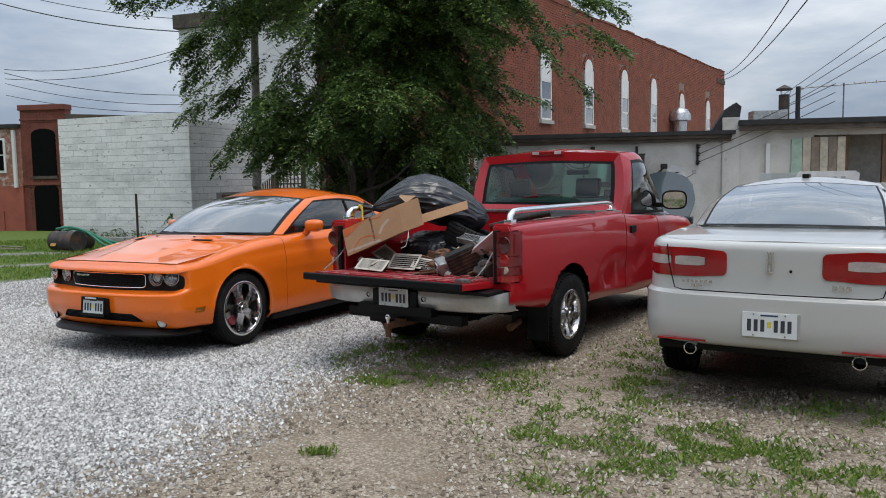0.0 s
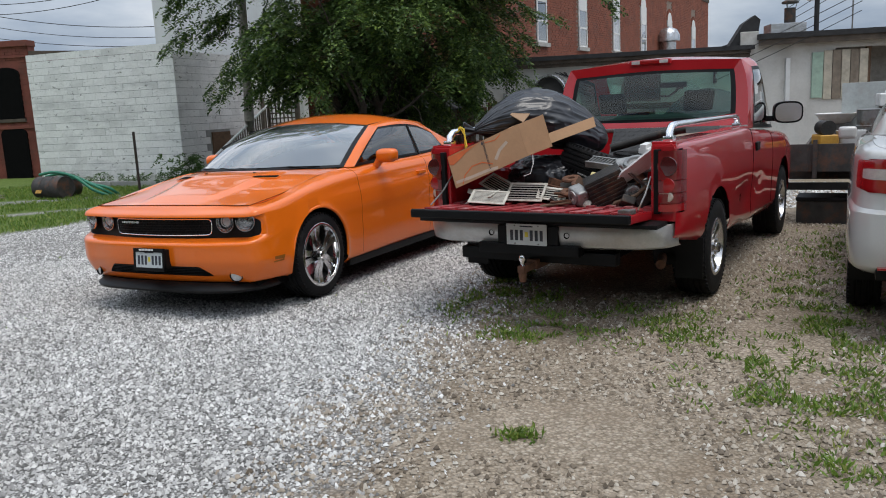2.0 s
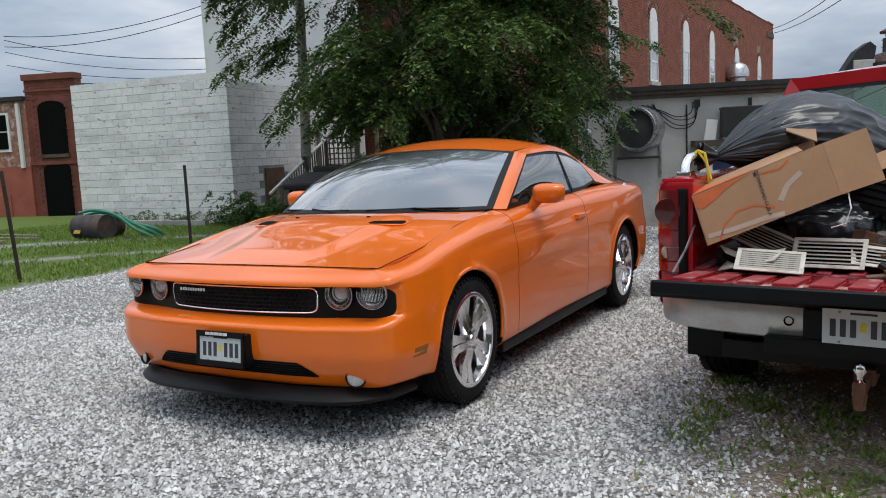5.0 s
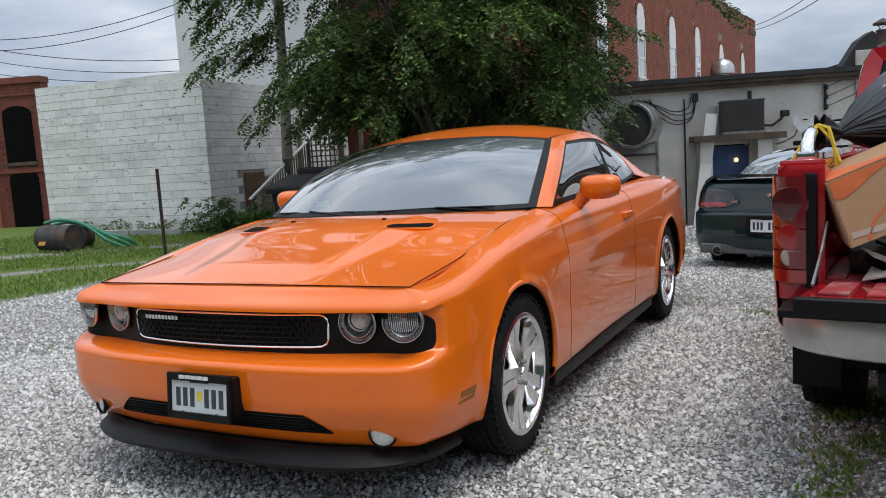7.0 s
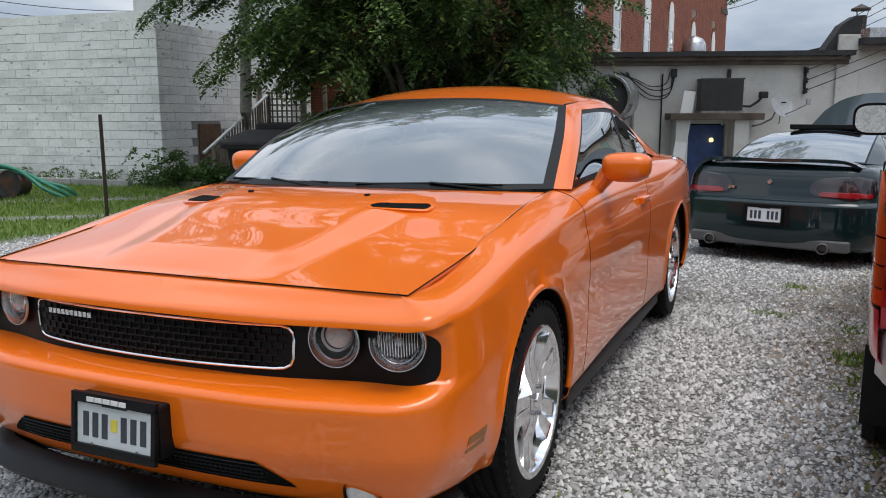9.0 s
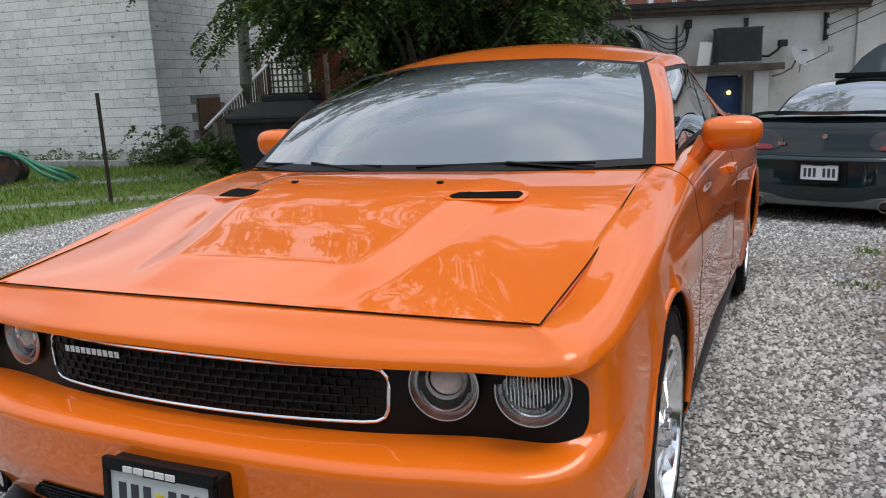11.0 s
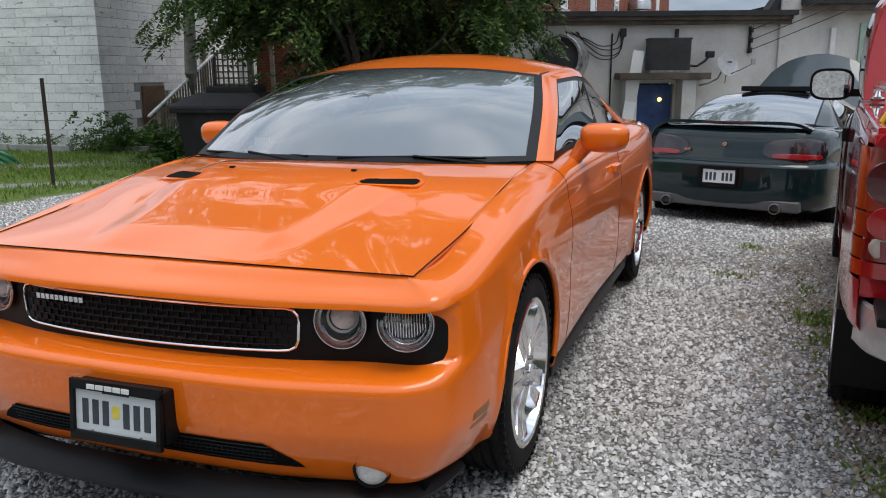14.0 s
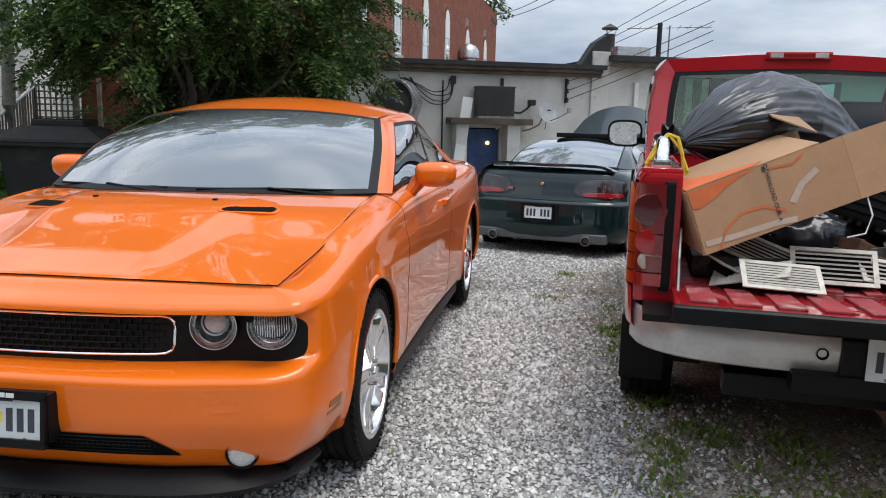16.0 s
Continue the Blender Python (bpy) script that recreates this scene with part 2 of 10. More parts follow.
def curve_through(pts, n):
    """n points on a smooth curve through pts (Catmull-Rom by chord length)."""
    p = np.array(pts, float)
    if len(p) == 2:
        return p[0] + np.linspace(0, 1, n)[:, None] * (p[1] - p[0])
    d = np.sqrt(np.linalg.norm(np.diff(p, axis=0), axis=1)) + 1e-9
    t = np.r_[0, np.cumsum(d)]
    p = np.vstack([2 * p[0] - p[1], p, 2 * p[-1] - p[-2]])
    t = np.r_[t[0] - d[0], t, t[-1] + d[-1]]
    out = []
    for u in np.linspace(t[1], t[-2], n):
        i = int(np.clip(np.searchsorted(t, u, "right") - 1, 1, len(t) - 3))
        a1 = (t[i] - u) / (t[i] - t[i - 1]) * p[i - 1] + (u - t[i - 1]) / (t[i] - t[i - 1]) * p[i]
        a2 = (t[i + 1] - u) / (t[i + 1] - t[i]) * p[i] + (u - t[i]) / (t[i + 1] - t[i]) * p[i + 1]
        a3 = (t[i + 2] - u) / (t[i + 2] - t[i + 1]) * p[i + 1] + (u - t[i + 1]) / (t[i + 2] - t[i + 1]) * p[i + 2]
        b1 = (t[i + 1] - u) / (t[i + 1] - t[i - 1]) * a1 + (u - t[i - 1]) / (t[i + 1] - t[i - 1]) * a2
        b2 = (t[i + 2] - u) / (t[i + 2] - t[i]) * a2 + (u - t[i]) / (t[i + 2] - t[i]) * a3
        out.append((t[i + 1] - u) / (t[i + 1] - t[i]) * b1 + (u - t[i]) / (t[i + 1] - t[i]) * b2)
    return np.array(out)


def coons(bottom, top, left, right, n, m, swell=(0, 0, 0)):
    """A sheet between four edge curves (control points): bottom and top run alike, left and right join them. swell pushes the middle."""
    b, t, l, r = curve_through(bottom, n), curve_through(top, n), curve_through(left, m), curve_through(right, m)
    u, v = np.linspace(0, 1, n)[None, :, None], np.linspace(0, 1, m)[:, None, None]
    s = (1 - v) * b[None] + v * t[None] + (1 - u) * l[:, None] + u * r[:, None]
    s -= (1 - u) * (1 - v) * b[0] + u * (1 - v) * b[-1] + (1 - u) * v * t[0] + u * v * t[-1]
    return s + np.array(swell) * (16 * u * (1 - u) * v * (1 - v))


def text(name, words, size, m, material, parent=None, depth=0.002, bold=0.0, wide=1.0, label=""):
    """Raised letters in the built-in font, made into a mesh; the text is centred and lies in the pose's x-y plane."""
    cu = bpy.data.curves.new(name, "FONT")
    cu.body, cu.size, cu.extrude, cu.offset = words, size, depth, bold
    cu.align_x, cu.align_y = "CENTER", "CENTER"
    cu.resolution_u = 3
    tmp = bpy.data.objects.new(name, cu)
    me = bpy.data.meshes.new_from_object(tmp)
    bpy.data.objects.remove(tmp)
    bpy.data.curves.remove(cu)
    me.transform(m @ Matrix.Diagonal((wide, 1, 1, 1)))
    me.materials.clear()
    me.materials.append(material)
    me.name = name
    ob = new(name, me)
    if parent is not None:
        ob.parent = parent
    if label:
        tagged(ob, label)
    return ob


def ground_z(x, y):
    """The yard falls away behind the cars, less so on the lawn side."""
    r = max(0.0, y - 3.8)
    r = r * r / (r + 1.5)
    k = min(1.0, max(0.0, (-3 - x) / 7))
    k = k * k * (3 - 2 * k)
    return -min(1.1, 0.066 * r) * (1 - 0.55 * k)

# ---- ground ----
def ground_material():
    m, n, l, b = shader("yard_ground")
    c = n.new("ShaderNodeTexCoord")
    xyz = n.new("ShaderNodeSeparateXYZ")
    l.new(c.outputs["Object"], xyz.inputs[0])

    def rng(src, a0, a1, b0, b1):
        k = n.new("ShaderNodeMapRange")
        for i, v in enumerate((a0, a1, b0, b1)):
            k.inputs[i + 1].default_value = v
        l.new(src, k.inputs[0])
        return k.outputs[0]

    def math2(op, a, bb):
        k = n.new("ShaderNodeMath")
        k.operation = op
        for i, v in enumerate((a, bb)):
            if isinstance(v, (int, float)):
                k.inputs[i].default_value = v
            else:
                l.new(v, k.inputs[i])
        return k.outputs[0]

    edge = noise_node(n, l, 1.6, 6, 0.65)
    wob = rng(edge.outputs["Fac"], 0.3, 0.7, -0.55, 0.55)
    bx = math2("ADD", rng(xyz.outputs[1], -3, 2, 2.85, 1.85), rng(xyz.outputs[1], 4, 8, 0, 1.5))
    brown = rng(math2("ADD", math2("SUBTRACT", xyz.outputs[0], bx), wob), -0.25, 0.45, 0, 1)
    lawn = rng(math2("ADD", xyz.outputs[0], math2("MULTIPLY", wob, 0.7)), -6.25, -6.75, 0, 1)
    far = rng(xyz.outputs[1], 60, 90, 0, 1)

    vor = n.new("ShaderNodeTexVoronoi")
    vor.inputs["Scale"].default_value = 54
    l.new(c.outputs["Object"], vor.inputs["Vector"])
    bw = n.new("ShaderNodeRGBToBW")
    l.new(vor.outputs["Color"], bw.inputs[0])
    pale = ramp(n, [(0.0, (0.26, 0.257, 0.25)), (0.5, (0.50, 0.495, 0.48)), (1.0, (0.72, 0.715, 0.70))])
    l.new(bw.outputs[0], pale.inputs["Fac"])
    tan = ramp(n, [(0.0, (0.25, 0.205, 0.155)), (0.55, (0.42, 0.35, 0.27)), (1.0, (0.58, 0.51, 0.42))])
    l.new(bw.outputs[0], tan.inputs["Fac"])
    # darker seams between stones: the shade there is put into the colour
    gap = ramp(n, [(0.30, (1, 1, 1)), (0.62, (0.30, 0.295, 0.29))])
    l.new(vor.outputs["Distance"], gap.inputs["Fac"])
    tint = noise_node(n, l, 0.7, 5, 0.6)
    tr = ramp(n, [(0.3, (0.72, 0.71, 0.69)), (0.7, (1, 1, 1))])
    l.new(tint.outputs["Fac"], tr.inputs["Fac"])
    soil = noise_node(n, l, 1.1, 6, 0.7)
    sr = ramp(n, [(0.50, (0, 0, 0)), (0.66, (1, 1, 1))])
    l.new(soil.outputs["Fac"], sr.inputs["Fac"])
    tan_mix = mixer(n, l, sr.outputs["Color"], tan.outputs["Color"], (0.31, 0.245, 0.18))
    gn = noise_node(n, l, 7, 6, 0.7)
    gr = ramp(n, [(0.3, (0.07, 0.11, 0.025)), (0.7, (0.14, 0.20, 0.045))])
    l.new(gn.outputs["Fac"], gr.inputs["Fac"])
    # two worn wheel tracks cross the lawn
    across = math2("ADD", xyz.outputs[1], math2("MULTIPLY", xyz.outputs[0], -1.3))
    for at, half in ((15.5, 0.42), (20.7, 0.8)):
        bare = rng(math2("ABSOLUTE", math2("ADD", across, -at), 0), half * 0.6, half * 1.3, 0.1, 1)
        lawn = math2("MULTIPLY", lawn, bare)
    col = mixer(n, l, brown, pale.outputs["Color"], tan_mix)
    col = mixer(n, l, 1.0, col, tr.outputs["Color"], "MULTIPLY")
    # the painted seam shade is weaker over the brown dirt
    gap_tone = mixer(n, l, math2("MULTIPLY", brown, 0.55), gap.outputs["Color"], (0.95, 0.94, 0.92))
    col = mixer(n, l, 1.0, col, gap_tone, "MULTIPLY")
    col = mixer(n, l, lawn, col, gr.outputs["Color"])
    col = mixer(n, l, far, col, (0.07, 0.085, 0.045))
    l.new(col, b.inputs["Base Color"])
    b.inputs["Roughness"].default_value = 0.95
    b.inputs["Specular IOR Level"].default_value = 0.2
    bump(n, l, b, vor.outputs["Distance"], 0.6, 0.02)
    return m


def steps(*runs):
    out = []
    for a, b, d in runs:
        out += list(np.arange(a, b, d))
    return out


def make_ground():
    xs = steps((-1500, -300, 300), (-300, -60, 40), (-60, -16, 4), (-16, 9, 0.25), (9, 60, 4), (60, 300, 40), (300, 1501, 300))
    ys = steps((-1500, -300, 300), (-300, -20, 40), (-20, -5, 1), (-5, 12, 0.25), (12, 24, 1), (24, 60, 4), (60, 300, 40), (300, 1501, 300))
    verts, faces = [], []
    for y in ys:
        for x in xs:
            z = ground_z(x, y)
            near = max(0.0, 1 - math.hypot(x, y - 2) / 14)
            z += near * 0.022 * (noise.noise((x * 0.8, y * 0.8, 0)) - 0.2) + near * 0.008 * noise.noise((x * 2.7, y * 2.7, 3)) - 0.012
            verts.append((x, y, z))
    w = len(xs)
    for i in range(len(ys) - 1):
        for j in range(w - 1):
            a = i * w + j
            faces.append((a, a + 1, a + w + 1, a + w))
    me = bpy.data.meshes.new("ground")
    me.from_pydata(verts, [], faces)
    me.shade_smooth()
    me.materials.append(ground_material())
    return tagged(new("ground", me), "gravel yard with pale limestone, brown dirt and lawn edges", "ground", kind="structure")


make_ground()


def brown_edge(y):
    return float(np.interp(y, (-3, 2), (2.85, 1.85)) + np.interp(y, (4, 8), (0, 1.5)))


# ---- unseen wall added behind the camera to block low sky and darken reflections ----
M_SKYBLOCK = surface("sky_block_green", (0.085, 0.105, 0.07), 0.9, vary=0.35, scale=0.7, fine=6, bumps=0.4)
tagged(part("wall_south", boxed(-30, 36, -15.4, -15.0, -0.6, 6.8), M_SKYBLOCK), "unseen dull green wall added to block low sky light", "wall", kind="structure")


# ---- brick and block walls ----
M_BRICK = surface("red_brick", (0.33, 0.105, 0.06), 0.9, vary=0.3, scale=2.0, fine=30, bumps=0.5, spread=0.3, dirt=(0.2, 0.08, 0.055))
M_DARKBRICK = surface("dark_red_brick", (0.22, 0.065, 0.045), 0.9, vary=0.3, scale=2.0, fine=30, bumps=0.5, dirt=(0.13, 0.055, 0.04))
M_MORTAR = surface("mortar", (0.27, 0.21, 0.17), 0.95, vary=0.25, scale=4, bumps=0.4)


def flaking_paint(name):
    """White masonry paint gone patchy: grey weathering in level streaks, flaked spots, rough face."""
    m, n, l, b = shader(name)
    oi = n.new("ShaderNodeObjectInfo")
    geo = n.new("ShaderNodeNewGeometry")
    tone = ramp(n, [(0.0, (0.78, 0.775, 0.765)), (0.30, (0.88, 0.875, 0.865)), (1.0, (0.92, 0.915, 0.905))])
    pick = n.new("ShaderNodeMath")
    pick.operation = "FRACT"
    both = n.new("ShaderNodeMath")
    both.operation = "ADD"
    l.new(oi.outputs["Random"], both.inputs[0])
    l.new(geo.outputs["Random Per Island"], both.inputs[1])
    l.new(both.outputs[0], pick.inputs[0])
    l.new(pick.outputs[0], tone.inputs["Fac"])

    def streak(scale, stretch_by, detail, lo, hi):
        mp = n.new("ShaderNodeMapping")
        mp.inputs["Scale"].default_value = stretch_by
        w = n.new("ShaderNodeNewGeometry")
        l.new(w.outputs["Position"], mp.inputs["Vector"])
        t = n.new("ShaderNodeTexNoise")
        t.inputs["Scale"].default_value, t.inputs["Detail"].default_value, t.inputs["Roughness"].default_value = scale, detail, 0.7
        l.new(mp.outputs["Vector"], t.inputs["Vector"])
        r = ramp(n, [(lo, (0, 0, 0)), (hi, (1, 1, 1))])
        l.new(t.outputs["Fac"], r.inputs["Fac"])
        return r.outputs["Color"], t.outputs["Fac"]
    grey, _ = streak(0.9, (0.6, 0.6, 2.2), 8, 0.50, 0.72)
    flake, _ = streak(7.0, (0.7, 0.7, 1.5), 6, 0.60, 0.66)
    grime, g = streak(16.0, (1, 1, 1), 5, 0.40, 0.75)
    col = mixer(n, l, grey, tone.outputs["Color"], (0.60, 0.60, 0.595))
    col = mixer(n, l, flake, col, (0.30, 0.295, 0.285))
    half = n.new("ShaderNodeMath")
    half.operation = "MULTIPLY"
    half.inputs[1].default_value = 0.35
    l.new(grime, half.inputs[0])
    col = mixer(n, l, half.outputs[0], col, (0.52, 0.51, 0.48))
    l.new(col, b.inputs["Base Color"])
    b.inputs["Roughness"].default_value = 0.85
    bump(n, l, b, g, 0.9, 0.02)
    return m


M_BLOCK = flaking_paint("white_painted_block")
# joint grey is set darker to carry the shadow in the joints
M_JOINT = surface("grey_joint", (0.36, 0.36, 0.35), 0.95, vary=0.3, scale=3, bumps=0.5)
M_STUCCO = surface("grey_white_stucco", (0.60, 0.59, 0.56), 0.9, vary=0.14, scale=0.9, fine=18, bumps=0.5, dirt=(0.42, 0.40, 0.36))
M_TAR = surface("black_roofing", (0.03, 0.03, 0.032), 0.8, vary=0.4, bumps=0.5)
M_FASCIA = surface("weathered_fascia", (0.11, 0.085, 0.065), 0.8, vary=0.5, scale=3, bumps=0.4)
M_BLUE = surface("blue_door_paint", (0.03, 0.075, 0.23), 0.5, vary=0.3)
M_GREENPAINT = surface("pale_green_shutter", (0.38, 0.52, 0.42), 0.7, vary=0.2)
M_PALEWALL = surface("pale_plaster", (0.72, 0.73, 0.72), 0.85, vary=0.10, scale=0.8, bumps=0.4, dirt=(0.6, 0.6, 0.58))
M_REDWALL = surface("red_painted_wall", (0.36, 0.10, 0.065), 0.85, vary=0.2, scale=1.5, bumps=0.4)
M_PEEL = surface("peeling_brick", (0.38, 0.17, 0.12), 0.9, vary=0.4, scale=5, bumps=0.5, dirt=(0.62, 0.58, 0.54))
M_PANE = glass("window_pane", (0.35, 0.40, 0.42))
M_SHADE = surface("white_blind", (0.78, 0.78, 0.76), 0.8, vary=0.06)


def brick_mesh(name, l, d, h, bevel=0.006):
    bm = boxed(-l / 2, l / 2, 0, d, 0, h)
    me = bpy.data.meshes.new(name)
    rnd = random.Random(len(name) + int(l * 1000))
    for v in bm.verts:
        if v.co.y < 1e-6:
            v.co.y += rnd.uniform(-0.004, 0.004)
    bm.to_mesh(me)
    bm.free()
    return me


def courses(parent, name, material, length, height, l, h, gap, proud=0.03, openings=(), limit=300, base=0.0, seed=1, ragged=0.0):
    """Pieces laid in running bond on a wall face (local x along, y inwards, z up). Up to limit pieces are objects, the rest one joined part."""
    rnd = random.Random(seed)
    full = brick_mesh(name, l - gap, proud, h - gap)
    full.materials.append(material)
    half = brick_mesh(name + "_half", l / 2 - gap, proud, h - gap)
    half.materials.append(material)
    spots = []
    row = 0
    z = base
    while z + h <= height + 1e-6:
        x = 0.0
        first = l / 2 if row % 2 else l
        while x < length - 0.05:
            w = first if x == 0 else min(l, length - x)
            w = l if w > l * 0.75 else l / 2
            c = x + w / 2
            ok = c < length and not any(a - l * 0.3 < c < b + l * 0.3 and z0 - h < z < z1 for a, b, z0, z1 in openings)
            if ok and not (ragged and z + 2 * h > height and rnd.random() < ragged):
                spots.append((c, z, w))
            x += w
        z += h
        row += 1
    step = max(1, len(spots) // limit) if limit else 0
    rest_v, rest_f = [], []
    for i, (c, z, w) in enumerate(spots):
        y = -proud + rnd.uniform(0.0, 0.008)
        if i < limit:
            ob = new(name, full if w == l else half)
            ob.parent = parent
            ob.location = (c, y, z)
        else:
            k = len(rest_v)
            a, bb = c - (w - gap) / 2, c + (w - gap) / 2
            rest_v += [(a, y, z), (bb, y, z), (bb, y, z + h - gap), (a, y, z + h - gap), (a, 0, z), (bb, 0, z), (bb, 0, z + h - gap), (a, 0, z + h - gap)]
            rest_f += [(k, k + 1, k + 2, k + 3), (k + 4, k, k + 3, k + 7), (k + 1, k + 5, k + 6, k + 2), (k + 3, k + 2, k + 6, k + 7), (k + 4, k + 5, k + 1, k)]
    if rest_v:
        me = bpy.data.meshes.new(name + "_field")
        me.from_pydata(rest_v, [], rest_f)
        me.materials.append(material)
        ob = new(name + "_field", me)
        ob.parent = parent
        tagged(ob, kind="stuff")


# ---- white concrete-block outbuilding ----
def wall_on(name, p0, p1, z0, height, thick, material, openings=(), parent=None):
    """A wall from p0 to p1 (outside to the right-hand side of the way p0 -> p1 seen from above is local -y). Returns its empty."""
    d = Vector((p1[0] - p0[0], p1[1] - p0[1]))
    e = thing(name, pose(p0[0], p0[1], z0, 0, 0, math.degrees(math.atan2(d.y, d.x))))
    L = d.length
    xs = sorted({0.0, L, *[v for o in openings for v in o[:2]]})
    for a, b in zip(xs, xs[1:]):
        cut = sorted((o[2], o[3]) for o in openings if o[0] <= a + 1e-6 and o[1] >= b - 1e-6)
        z = 0.0
        for c0, c1 in cut:
            if c0 > z + 1e-4:
                part("wall", boxed(a, b, 0, thick, z, c0), material, e)
            z = c1
        if z < height - 1e-4:
            part("wall", boxed(a, b, 0, thick, z, height), material, e)
    return e, L


def outbuilding():
    a, b = (-16.9, 10.35), (-11.75, 11.0)
    c = (-12.6, 17.2)
    e, L = wall_on("outbuilding", a, b, -0.55, 4.03, 0.2, M_JOINT)
    tagged(e, "low white-painted concrete block outbuilding with flaking paint", "building")
    courses(e, "block", M_BLOCK, L, 4.27, 0.406, 0.203, 0.011, 0.026, limit=290, seed=3, ragged=0.0)
    d = Vector((c[0] - b[0], c[1] - b[1]))
    m = e.matrix_world.inverted() @ pose(b[0], b[1], -0.55, 0, 0, math.degrees(math.atan2(d.y, d.x)))
    side = thing("side_wall", None, "shaded white block side wall")
    side.parent, side.matrix_local = e, m
    part("wall_core", boxed(0.03, d.length, 0.0, 0.2, 0, 3.9), M_JOINT, side)
    courses(side, "block", M_BLOCK, d.length, 4.06, 0.406, 0.203, 0.011, 0.026, limit=0, seed=5, openings=((1.5, 2.4, 0.5, 1.75),))
    bm = boxed(1.5, 2.4, -0.06, -0.005, 0.45, 1.75, 0.01)
    part("shutter", bm, M_BROWNWOOD, side, "brown plywood hatch")
    part("roof", boxed(0.05, L - 0.1, 0.25, 6.0, 3.7, 3.8), M_TAR, e)


outbuilding()


# ---- tall pale building behind the tree ----
def tall_pale():
    e, L = wall_on("pale_building", (-18.4, 16.9), (-12.6, 17.97), -1.0, 9.2, 0.4, M_PALEWALL)
    tagged(e, "tall pale plastered building with a brown cornice", "building")
    part("cornice", boxed(-0.15, L, -0.18, 0.3, 8.7, 9.25, 0.03), M_FASCIA, e)
    part("side_wall", boxed(-0.0, 0.4, 0.4, 14, 0, 9.1), M_PALEWALL, e)
    part("roof", boxed(0.4, L, 0.4, 14, 8.9, 9.0), M_TAR, e)


tall_pale()


# ---- long red brick building ----
def arched(bm, w, h, y0, y1, n=8, rise=None):
    rise = w / 2 if rise is None else rise
    pts = [(-w / 2, 0), (w / 2, 0)] + [(w / 2 * math.cos(t), h - rise + rise * math.sin(t)) for t in np.linspace(0, math.pi, n)]
    return prism(bm, pts, y1 - y0, Matrix.Translation((0, y0, 0)))


def tall_window(parent, x, z, w=0.95, h=2.75):
    """A tall sash window under an arched head, with a white blind in the upper half."""
    e = thing("window", pose(x, 0, z))
    e.parent = parent
    bm = arched(bmesh.new(), w, h, -0.02, 0.10)
    part("backing", bm, M_DARK, e)
    bm = bmesh.new()
    for a, b, c, d in ((-w / 2, -w / 2 + 0.07, 0, h * 0.83), (w / 2 - 0.07, w / 2, 0, h * 0.83), (-w / 2, w / 2, 0, 0.08), (-w / 2, w / 2, h * 0.52, h * 0.56), (-w / 2, w / 2, h * 0.26, h * 0.29)):
        box(bm, a, b, -0.07, -0.02, c, d)
    part("window_frame", bm, M_SHADE, e)
    bm = arched(bmesh.new(), w - 0.1, h * 0.48, -0.055, -0.03)
    bmesh.ops.translate(bm, verts=bm.verts, vec=(0, 0, h * 0.52))
    part("blind", bm, M_SHADE, e)
    part("pane", boxed(-w / 2 + 0.05, w / 2 - 0.05, -0.045, -0.035, 0.06, h * 0.53), M_PANE, e)
    part("sill", boxed(-w / 2 - 0.12, w / 2 + 0.12, -0.14, 0.0, -0.16, 0.0, 0.01), surface("stone_sill", (0.5, 0.48, 0.44), 0.9), e)
    return e


def brick_building():
    p0, p1 = (-6.26, 21.0), (-4.14, 54.6)
    e, L = wall_on("brick_building", p0, p1, -1.2, 10.1, 0.4, M_MORTAR)
    tagged(e, "long two-storey red brick building with arched windows", "building")
    spots = [4.0, 8.55, 13.2, 17.8, 23.2, 29.2]
    wins = [(s - 0.55, s + 0.55, 5.0, 8.3) for s in spots]
    courses(e, "brick", M_BRICK, L, 10.1, 0.30, 0.10, 0.012, 0.03, limit=0, seed=7, openings=wins)
    for i, s in enumerate(spots):
        w = tall_window(e, s, 5.15, 0.98, 3.0 if i < 4 else 2.6)
        bm = bmesh.new()
        for t in np.linspace(0.15, math.pi - 0.15, 11):
            top = (3.0 if i < 4 else 2.6)
            box(bm, -0.05, 0.05, -0.05, 0.02, 0.50, 0.70, 0, Matrix.Translation((0, 0, top - 0.49)) @ Matrix.Rotation(math.pi / 2 - t, 4, "Y"))
        part("brick_arch", bm, M_BRICK, w)
    # stepped, broken parapet
    bm = bmesh.new()
    rnd = random.Random(4)
    x = 0.0
    while x < L:
        w = rnd.uniform(0.4, 1.6)
        box(bm, x, min(L, x + w), -0.06, 0.4, 10.1, 10.1 + 0.12 * rnd.random() + (0.25 if x < 6 else 0.0))
        x += w
    part("parapet", bm, M_BRICK, e)
    part("corner_cap", boxed(L - 2.2, L, -0.07, 0.45, 9.2, 9.5), M_FASCIA, e)
    part("roof", boxed(0.3, L - 0.3, 0.4, 14, 9.4, 9.5), M_TAR, e)
    # rear wall, turned to the yard
    d = math.degrees(math.atan2(p1[1] - p0[1], p1[0] - p0[0]))
    rear = thing("rear_wall", pose(0, 11.0, 0, 0, 0, -90), "shaded brick rear wall")
    rear.parent = e
    part("wall_core", boxed(0, 11.0, 0, 0.4, 0, 10.0), M_MORTAR, rear)
    courses(rear, "brick", M_BRICK, 11.0, 10.0, 0.30, 0.10, 0.012, 0.03, limit=0, seed=9)
    far = thing("end_wall", pose(L, 0, 0, 0, 0, 90))
    far.parent = e
    part("wall_core", boxed(0, 14, 0, 0.4, 0, 9.3), M_MORTAR, far)


brick_building()


